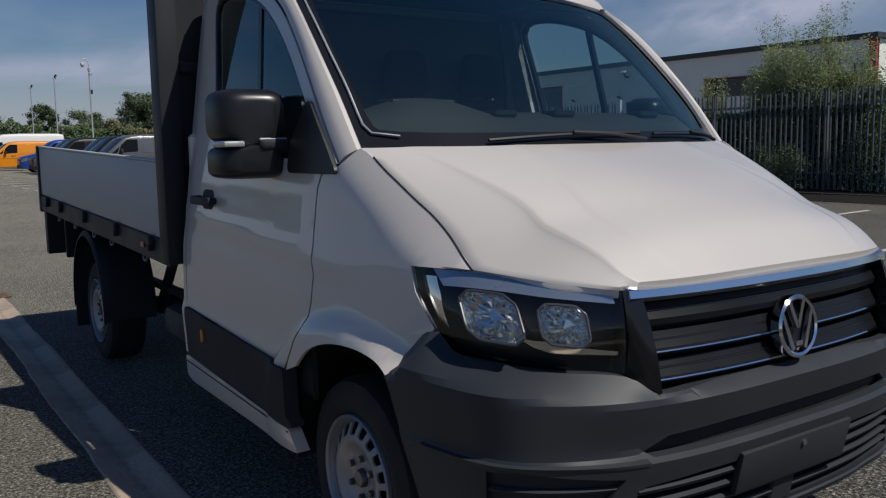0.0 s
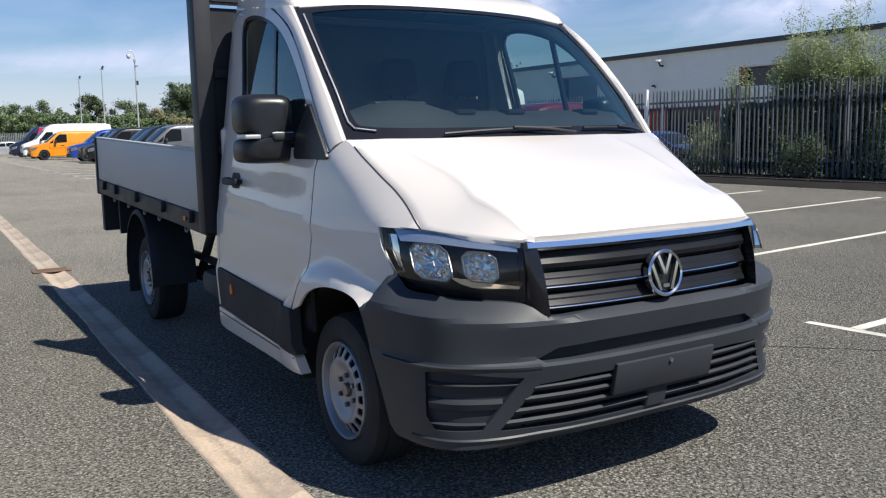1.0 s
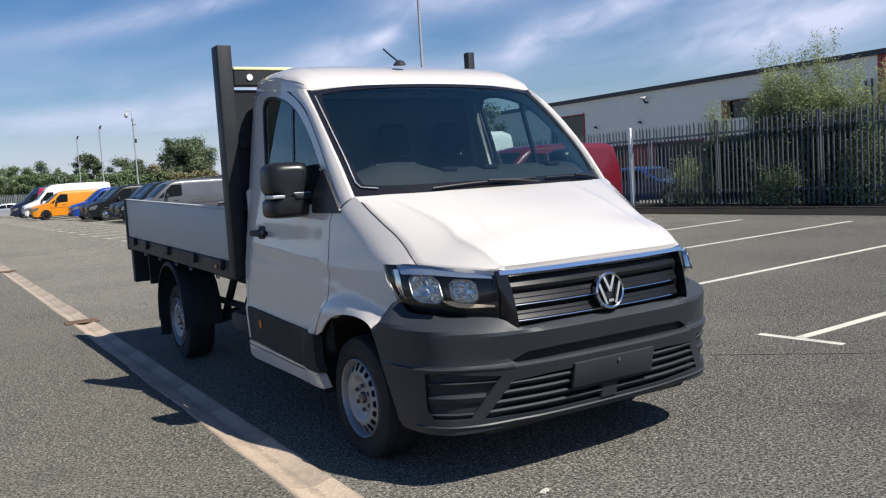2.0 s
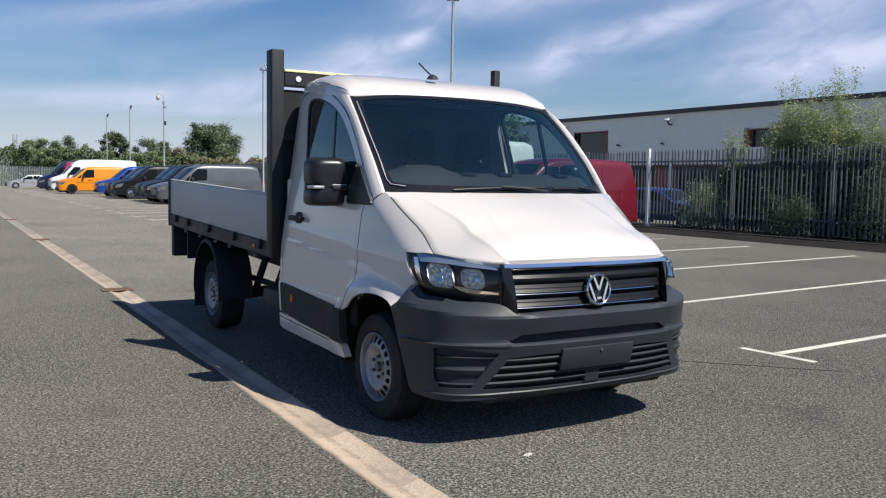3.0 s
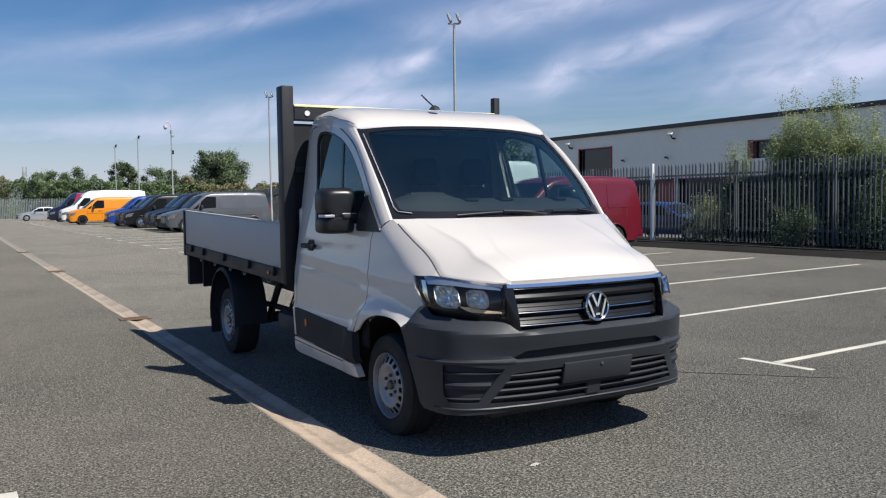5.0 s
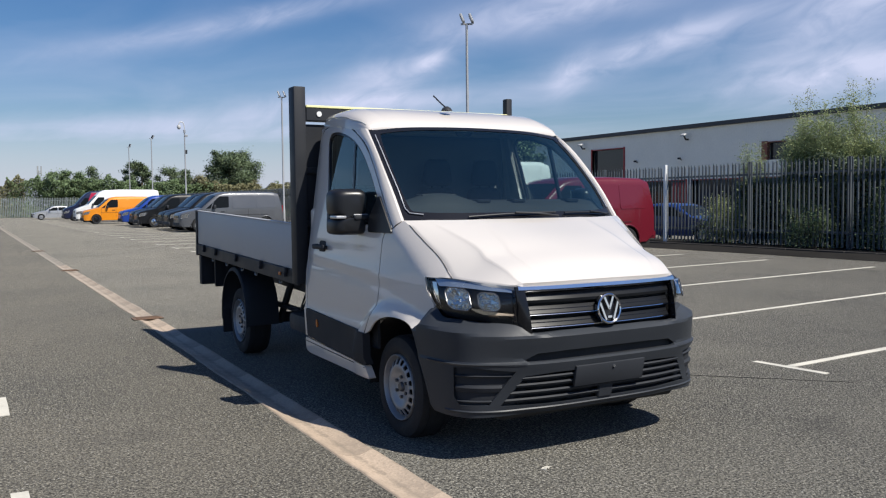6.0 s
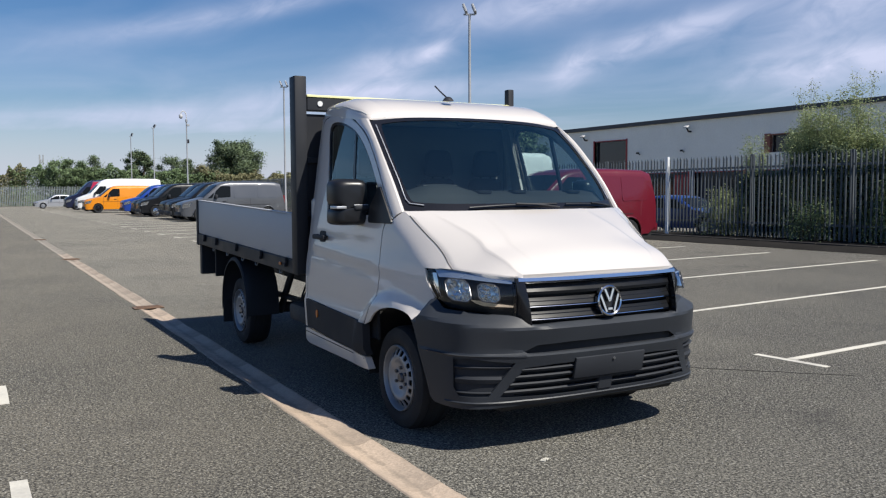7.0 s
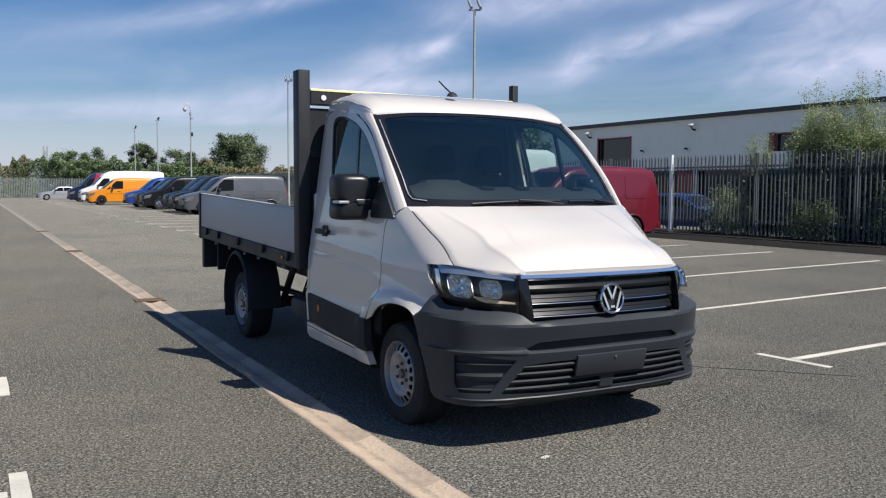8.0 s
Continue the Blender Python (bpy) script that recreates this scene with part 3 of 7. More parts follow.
for i, y in enumerate(BAY_Y):
    bm = bmesh.new()
    lag = 0.25 if i > 2 else 0.0
    paint(bm, (3.142, y - 0.006 - lag, 0), (14.0, y + 0.75 + lag * 0.12, 0), 0.085)
    paint(bm, (3.06, y + 0.33 - lag, 0), (3.13, y - 0.40 - lag, 0), 0.085)
    solid("parking_line", bm, M_line, "white painted parking bay line with a short head", "road marking", "bay lines by the fence", "structure")
for i in range(-1, 2):
    y = 0.7 + 2.62 * i
    bm = bmesh.new()
    paint(bm, (-3.27, y, 0), (-8.5, y - 0.1, 0), 0.085)
    paint(bm, (-3.21, y - 0.34, 0), (-3.21, y + 0.34, 0), 0.09)
    solid("parking_line", bm, M_line, "white painted parking bay line with a wide head", "road marking", "bay lines across the lane", "structure")

# kerb and verge by the fence
FENCE_X = 17.75
# the verge colour also carries the shadow along the fence foot
bm = bmesh.new()
rows = []
rnd = random.Random(4)
for j in range(131):
    y = -30 + j * 1.13
    rows.append([Vector((15.45 + rnd.uniform(-0.06, 0.06), y, 0.006)), Vector((15.9, y, 0.03 + rnd.uniform(0, 0.02))), Vector((16.6, y, 0.05 + rnd.uniform(0, 0.03))), Vector((17.3, y, 0.07 + rnd.uniform(0, 0.04))), Vector((18.6, y, 0.08))])
grid_mesh(bm, rows, 0.05, lambda p: Vector((0, 0, -1)))
solid("verge", bm, M_verge, "strip of dark soil and litter below the fence, fence shade put into its colour", "verge", kind="structure")
bm = bmesh.new()
for j in range(60):
    y = -8 + j * 0.92
    box(bm, 16.75, 16.88, y, y + 0.905, 0.0, 0.11, 0.012)
solid("kerb", bm, material("kerb_concrete", (0.05, 0.048, 0.046), 0.85, vary=0.25, scale=3, fine=40, bump=0.4, spec=0.1), "dark weathered concrete kerb below the fence", "kerb", kind="structure")

solid("yard_surface", boxed(18.75, 37.9, -30, 95, -0.05, -0.005), M_asphalt, "plain grey tarmac yard in front of the industrial unit", "tarmac", kind="structure", smooth=False)

# palisade fences


def pale_points(bm, m, h=2.4, w=0.068, d=0.022):
    """One W-section pale with a three-pointed head."""
    prof = [(-w / 2, 0), (-w / 4, d), (0, d * 0.35), (w / 4, d), (w / 2, 0)]
    tops = [h - 0.10, h - 0.05, h, h - 0.05, h - 0.10]
    lo = [bm.verts.new(m @ Vector((x, y, 0))) for x, y in prof]
    hi = [bm.verts.new(m @ Vector((x * 0.9, y, t))) for (x, y), t in zip(prof, tops)]
    for i in range(4):
        bm.faces.new((lo[i], lo[i + 1], hi[i + 1], hi[i]))
    back_lo = [bm.verts.new(m @ Vector((x, y - 0.004, 0))) for x, y in prof]
    back_hi = [bm.verts.new(m @ Vector((x * 0.9, y - 0.004, t))) for (x, y), t in zip(prof, tops)]
    for i in range(4):
        bm.faces.new((back_lo[i + 1], back_lo[i], back_hi[i], back_hi[i + 1]))
        bm.faces.new((hi[i], hi[i + 1], back_hi[i + 1], back_hi[i]))
    bm.faces.new((lo[0], hi[0], back_hi[0], back_lo[0]))
    bm.faces.new((lo[4], back_lo[4], back_hi[4], hi[4]))


fence = thing("palisade_fence", pose(FENCE_X, 0, 0), "dark weathered galvanised steel palisade fence along the car park", "fence", kind="structure")
rest = bmesh.new()
bm = bmesh.new()
pale_points(bm, pose(0, 0, 0, 0, 0, 90), 2.52)
pale_mesh = finish("pale", bm, M_pale, smooth=False)
rnd = random.Random(9)
POST_Y = [17.9 - 3.43 * i for i in range(9)] + [17.9 + 3.43 * i for i in range(1, 29)]
yy = -12.0
while yy < 114:
    if 3.0 < yy < 46:
        ob = new("pale", pale_mesh)
        ob.matrix_basis = pose(0.0, yy, 0.13 + rnd.uniform(-0.012, 0.012), rnd.uniform(-0.5, 0.5), rnd.uniform(-0.4, 0.4), rnd.uniform(-3, 3))
        ob.parent = fence
    else:
        pale_points(rest, pose(0, yy, 0.13, 0, 0, 90), 2.52)
    yy += 0.1555
ob = part("far_pales", rest, M_pale, fence, "more steel pales further along", smooth=False)
ob["kind"] = "stuff"
for z in (0.55, 2.25):
    bm = boxed(0.022, 0.028, -12, 114, z - 0.03, z + 0.03)
    box(bm, 0.028, 0.070, -12, 114, z - 0.03, z - 0.024)
    part("rail", bm, M_pale, fence, smooth=False)
post_bm = boxed(0.07, 0.165, -0.05, -0.043, 0, 2.62)
box(post_bm, 0.07, 0.165, 0.043, 0.05, 0, 2.62)
box(post_bm, 0.112, 0.120, -0.043, 0.043, 0, 2.62)
post_mesh = finish("post", post_bm, M_pale, smooth=False)
end_post = finish("post", boxed(-0.05, 0.05, -0.05, 0.05, 0, 2.66, 0.006), M_bright_post)
for y in POST_Y:
    ob = new("post", end_post if abs(y - 17.9) < 0.1 else post_mesh)
    ob.matrix_basis = pose(-0.09 if abs(y - 17.9) < 0.1 else 0, y, 0.03)
    ob.parent = fence

FAR_Y = 114.0
far_fence = thing("palisade_fence", pose(0, FAR_Y, 0), "grey steel palisade fence closing the far end of the yard", "fence", kind="structure")
bm = bmesh.new()
xx = -70.0
while xx < 17.7:
    pale_points(bm, pose(xx, 0, 0.05, 0, 0, 180), 2.45, 0.085, 0.02)
    xx += 0.19
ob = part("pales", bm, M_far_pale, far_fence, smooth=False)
ob["kind"] = "stuff"
for z in (0.5, 2.1):
    part("rail", boxed(-70, 17.7, 0.02, 0.06, z - 0.03, z + 0.03), M_galv, far_fence, smooth=False)
far_post = finish("post", boxed(-0.05, 0.05, 0.06, 0.15, 0, 2.5), M_galv, smooth=False)
for k in range(32):
    ob = new("post", far_post)
    ob.matrix_basis = pose(-70 + 2.8 * k, 0, 0)
    ob.parent = far_fence

# industrial building behind the fence
BX = 38.0
unit = thing("industrial_building", pose(BX, 0, 0), "long pale grey clad industrial unit with a dark roof edge", "building", kind="structure")
EAVE = 6.2
END_Y = 21.2
openings = [(43.2, 46.7, 0.0, 5.15, "bay"), (26.2, 30.7, 3.75, 4.75, "window"), (32.6, 36.6, 0.0, 2.7, "entrance"), (37.2, 42.8, 0.0, 2.7, "entrance"), (24.6, 31.8, 0.0, 2.7, "entrance")]
bm = bmesh.new()
sheet(bm, [(END_Y, 0), (95, 0), (95, EAVE), (END_Y, EAVE)], [[(a, c), (b, c), (b, d), (a, d)] for a, b, c, d in [(o[0], o[1], max(o[2], 0.05), o[3]) for o in openings]], lambda u, v: Vector((0, u, v)), 3.0, 0.3, lambda p: Vector((1, 0, 0)))
part("wall", bm, M_cladding, unit, smooth=False)
seams = bmesh.new()
yy = END_Y + 1.0
while yy < 95:
    if not any(o[0] - 0.1 < yy < o[1] + 0.1 for o in openings):
        box(seams, -0.008, 0.0, yy - 0.02, yy + 0.02, 0, EAVE - 0.3)
    yy += 1.0
part("cladding_joint", seams, M_cladding, unit, smooth=False)
part("roof", boxed(0.35, 30, END_Y + 0.05, 95, EAVE - 0.05, EAVE + 0.08), M_roof_edge, unit, smooth=False)
part("fascia", boxed(-0.18, 0.30, END_Y - 0.18, 95.1, EAVE - 0.15, EAVE + 0.12, 0.02), M_roof_edge, unit, "dark grey metal roof edge")
part("fascia", boxed(0.305, 30, END_Y - 0.18, END_Y + 0.045, EAVE - 0.15, EAVE + 0.12, 0.02), M_roof_edge, unit, "dark grey metal roof edge")
part("corner_trim", boxed(-0.06, 0.12, END_Y - 0.06, END_Y + 0.34, 0, EAVE - 0.16, 0.01), M_red_frame, unit, "red painted corner trim")
for y in (END_Y + 0.62, END_Y + 0.95):
    part("downpipe", tube(bmesh.new(), (-0.09, y, 0), (-0.09, y, 4.95), 0.055), M_roof_edge, unit, "dark grey downpipe")
part("back_wall", boxed(29.7, 30, END_Y, 95, 0, EAVE - 0.06), M_cladding, unit, smooth=False)
part("side_wall", boxed(0.31, 29.69, 94.7, 95, 0, EAVE - 0.06), M_cladding, unit, smooth=False)
part("side_wall", boxed(0.13, 29.69, END_Y, END_Y + 0.3, 0, EAVE - 0.16), M_cladding, unit, smooth=False)
for a, b, c, d, what in openings:
    c0 = max(c, 0.05)
    red = M_red_frame if what != "window" else M_brick
    o = part("door_frame" if what != "window" else "window_frame", boxed(-0.06, 0.2, a - 0.11, a, c0, d + 0.10), red, unit, "red painted frame")
    bmf = boxed(-0.06, 0.2, b, b + (0.11 if what != "window" else 0.4), c0, d + 0.10)
    box(bmf, -0.055, 0.2, a, b, d, d + 0.06)
    part("door_frame" if what != "window" else "window_frame", bmf, red, unit, "red painted frame")
    part("door_panel" if what != "window" else "pane", boxed(0.22, 0.26, a, b, c0, d), M_window_dark, unit)
bm = boxed(0.14, 0.215, 37.22, 38.6, 0.06, 2.6, 0.01)
part("door_leaf", bm, M_red_frame, unit, "red painted door leaf")
for y in (37.0, 47.6):
    bm = boxed(-0.17, 0.17, -0.19, 0.19, -0.05, 0.05, 0.03)
    bmesh.ops.transform(bm, matrix=pose(-0.42, y, 5.66, 0, -24, 0), verts=bm.verts)
    flood = part("floodlight", bm, M_lamp_white, unit, "white wall floodlight")
    bm = tube(bmesh.new(), (-0.40, y, 5.60), (-0.24, y, 5.36), 0.05)
    tube(bm, (-0.24, y, 5.36), (0.0, y, 5.36), 0.06)
    part("bracket", bm, M_frame, flood, "dark wall bracket")
for y in (41.8, 37.6):
    bm = boxed(-0.32, -0.10, y - 0.08, y + 0.08, 4.1, 4.22, 0.03)
    tube(bm, (-0.14, y, 4.15), (0, y, 4.05), 0.03)
    part("wall_camera", bm, M_frame, unit)


# lamp posts
def lamp_post(x, y, h, kind, label, turn=0):
    t = thing("lamp_post", pose(x, y, 0, 0, 0, turn), label, "lamp post", "yard lamp posts")
    bm = bmesh.new()
    lathe(bm, [(0.0, 0), (0.17, 0), (0.17, 0.03), (0.085, 0.04), (0.085, 1.1), (0.062, 1.15), (0.045, h), (0, h)], 14)
    part("column", bm, M_pole, t)
    if kind == "cctv":
        # swan-neck arm with a hanging dome
        neck = smooth_line([(0, 0, h), (0, 0, h + 0.35), (-0.06, 0, h + 0.62), (-0.24, 0, h + 0.74), (-0.40, 0, h + 0.62), (-0.42, 0, h + 0.46)], 18)
        arm = part("arm", pipe(bmesh.new(), neck, 0.035, 8), M_lamp_white, t)
        bm = lathe(bmesh.new(), [(0.0, 0.10), (0.12, 0.10), (0.15, 0.02), (0.15, -0.06), (0.12, -0.16), (0.06, -0.22), (0.0, -0.23)], 14, Matrix.Translation((-0.42, 0, h + 0.36)))
        part("camera_dome", bm, M_lamp_white, arm, "white hanging camera dome")
        part("collar", tube(bmesh.new(), (0, 0, h - 0.12), (0, 0, h + 0.10), 0.085, n=12), M_pole, t)
        part("camera_housing", boxed(-0.02, 0.22, -0.08, 0.08, h - 0.42, h - 0.26, 0.02), M_pole, t)
        part("junction_box", boxed(0.03, 0.17, -0.10, 0.10, h - 1.75, h - 1.45, 0.02), M_frame, t)
    else:
        bm = boxed(-0.22, 0.22, -0.03, 0.03, h - 0.03, h + 0.03, 0.01)
        part("bracket", bm, M_pole, t)
        for s in ((-1, 1) if kind == "flood" else (1,)):
            place = pose(s * 0.165, -0.02, h + 0.20, 12, 22, 0)
            bm = boxed(-0.042, 0.042, -0.15, 0.15, -0.17, 0.17, 0.02)
            bmesh.ops.transform(bm, matrix=place, verts=bm.verts)
            head = part("floodlight", bm, M_pole, t, "slim grey floodlight")
            bm = boxed(-0.048, -0.042, -0.125, 0.125, -0.14, 0.14)
            bmesh.ops.transform(bm, matrix=place, verts=bm.verts)
            part("lamp_glass", bm, M_window_dark, head)
    return t


lamp_post(13.0, 23.25, 8.0, "flood", "tall grey lamp post with two floodlights", 150)
lamp_post(14.05, 47.1, 8.0, "flood", "tall grey lamp post with two floodlights", 150)
lamp_post(12.13, 64.8, 7.2, "cctv", "grey camera column with a dome head", 0)
lamp_post(13.35, 84.6, 8.0, "single", "tall grey lamp post with one floodlight", 30)
lamp_post(13.5, 98.5, 8.0, "single", "tall grey lamp post with one floodlight", 30)


# trees
def leaf_quad(bm, p, size, slim, rnd):
    a = Vector((rnd.gauss(0, 1), rnd.gauss(0, 1), rnd.gauss(0, 0.7))).normalized()
    b = a.cross(Vector((rnd.gauss(0, 1), rnd.gauss(0, 1), rnd.gauss(0, 1)))).normalized()
    s = size * rnd.uniform(0.6, 1.4)
    bm.faces.new([bm.verts.new(q) for q in (p - a * s, p + b * s * slim, p + a * s, p - b * s * slim)])


def soften(ob, normals):
    """Leaves of a crown face outwards on the whole, so their shading follows its masses."""
    ob.data.normals_split_custom_set_from_vertices(normals)
    return ob


def tree(x, y, h, spread, mat, seed, label, clumps=40, leaves=170, leaf=0.15, trunk_h=0.3, base=0.25, name="tree", category="tree"):
    rnd = random.Random(seed)
    t = thing(name, pose(x, y, -0.06), label, category)
    bm = bmesh.new()
    tube(bm, (0, 0, 0), (0.02 * spread, 0, h * trunk_h), 0.032 * h, 0.022 * h, 8)
    centres = []
    for k in range(clumps):
        a = rnd.uniform(0, 2 * math.pi)
        f = rnd.uniform(base, 0.95)
        wide = spread * math.sqrt(max(0.04, 1 - abs((f - 0.52) / 0.5) ** 2.4)) * math.sqrt(rnd.uniform(0.05, 1.0))
        c = Vector((math.cos(a) * wide, math.sin(a) * wide, f * h + rnd.gauss(0, 0.03) * h))
        # some limbs stray beyond the rest
        if rnd.random() < 0.16:
            c = Vector((c.x * 1.22, c.y * 1.22, c.z + rnd.uniform(-0.02, 0.07) * h))
        centres.append(c)
        if k % 3 == 0:
            tube(bm, (0, 0, h * trunk_h * rnd.uniform(0.7, 1.0)), c, 0.012 * h, 0.003 * h, 5)
    part("trunk", bm, M_bark, t)
    bm = bmesh.new()
    ways = []
    for c in centres:
        r = spread * rnd.uniform(0.08, 0.18)
        for _ in range(leaves):
            off = Vector((rnd.gauss(0, r), rnd.gauss(0, r), rnd.gauss(0, r * 0.75)))
            leaf_quad(bm, c + off, leaf, 0.55, rnd)
            way = off.normalized() * 0.9 + Vector((c.x / spread, c.y / spread, 0.25 + (c.z - 0.5 * h) / h)) * 0.7 + Vector((rnd.gauss(0, 0.3), rnd.gauss(0, 0.3), rnd.gauss(0, 0.3)))
            ways += [way.normalized()] * 4
    soften(part("crown", bm, mat, t), ways)
    return t


# ---- parked vehicles ----
def paint_mat(name, color, metal=0.0, coat=0.5):
    return material(name, color, 0.34, metal, vary=0.04, scale=1.5, fine=200, bump=0.0, coat=coat, spec=0.3)


P_orange = paint_mat("orange_van_paint", (0.75, 0.26, 0.012))
P_blue = paint_mat("blue_van_paint", (0.015, 0.055, 0.30))
P_dark = paint_mat("dark_grey_van_paint", (0.013, 0.0135, 0.015), 0.1, 0.08)
P_black = paint_mat("black_van_paint", (0.011, 0.0115, 0.013), 0.0, 0.08)
P_grey = paint_mat("mid_grey_van_paint", (0.112, 0.117, 0.128), 0.25)
P_hub = paint_mat("dark_grey_wheel_paint", (0.075, 0.078, 0.085), 0.3)
P_navy = paint_mat("navy_van_paint", (0.012, 0.016, 0.045))
P_red = paint_mat("red_van_paint", (0.125, 0.008, 0.018))
P_livery = paint_mat("red_livery_film", (0.42, 0.012, 0.05))
P_silver = paint_mat("silver_car_paint", (0.50, 0.51, 0.53), 0.5)
P_white = paint_mat("white_van_paint", (0.78, 0.78, 0.76))
P_green = paint_mat("pale_green_car_paint", (0.25, 0.38, 0.36))

VAN = dict(
    L=4.95, W=0.95, belt=1.12, top=1.97,
    roof=[(0, 0.70), (0.04, 0.86), (0.12, 0.93), (0.45, 1.02), (0.90, 1.11), (1.12, 1.17), (1.86, 1.76), (2.05, 1.87), (2.30, 1.935), (2.59, 1.96), (3.6, 1.97), (4.55, 1.945), (4.76, 1.88), (4.88, 1.3), (4.95, 0.9), (4.93, 0.55)],
    low=[(0, 0.42), (0.1, 0.26), (4.8, 0.30), (4.95, 0.45)], axles=(0.97, 3.95), r=0.345,
    screen=(1.15, 1.90), side=[[(1.66, 1.17), (2.58, 1.21), (2.60, 1.76), (2.10, 1.77), (1.80, 1.52)], [(1.34, 1.15), (1.60, 1.165), (1.72, 1.44)]],
    panels=[[(2.74, 1.16), (3.68, 1.16), (3.68, 1.80), (2.74, 1.79)], [(3.76, 1.16), (4.62, 1.17), (4.56, 1.78), (3.76, 1.80)]],
)
CAR = dict(
    L=4.25, W=0.87, belt=0.92, top=1.44,
    roof=[(0, 0.55), (0.05, 0.66), (0.25, 0.73), (1.10, 0.92), (1.25, 0.95), (1.85, 1.33), (2.1, 1.41), (2.7, 1.44), (3.3, 1.40), (3.75, 1.22), (3.95, 0.98), (4.15, 0.92), (4.25, 0.7), (4.23, 0.5)],
    low=[(0, 0.35), (0.1, 0.2), (4.1, 0.24), (4.25, 0.4)], axles=(0.85, 3.4), r=0.31,
    screen=(1.27, 1.83), side=[[(1.55, 0.95), (2.45, 0.97), (2.45, 1.34), (2.02, 1.30)], [(2.52, 0.97), (3.45, 1.0), (3.55, 1.18), (3.2, 1.33), (2.52, 1.35)]],
)
TALL = dict(
    L=5.9, W=1.0, belt=1.30, top=2.60,
    roof=[(0, 0.75), (0.04, 0.95), (0.12, 1.05), (0.5, 1.2), (0.95, 1.35), (1.05, 1.42), (1.75, 2.12), (2.0, 2.36), (2.4, 2.54), (3.4, 2.60), (5.5, 2.58), (5.75, 2.5), (5.85, 1.6), (5.9, 0.9), (5.88, 0.5)],
    low=[(0, 0.42), (0.1, 0.28), (5.7, 0.32), (5.9, 0.45)], axles=(1.0, 4.64), r=0.35,
    screen=(1.08, 1.72), side=[[(1.3, 1.36), (2.35, 1.38), (2.35, 2.0), (1.86, 2.0)]],
)


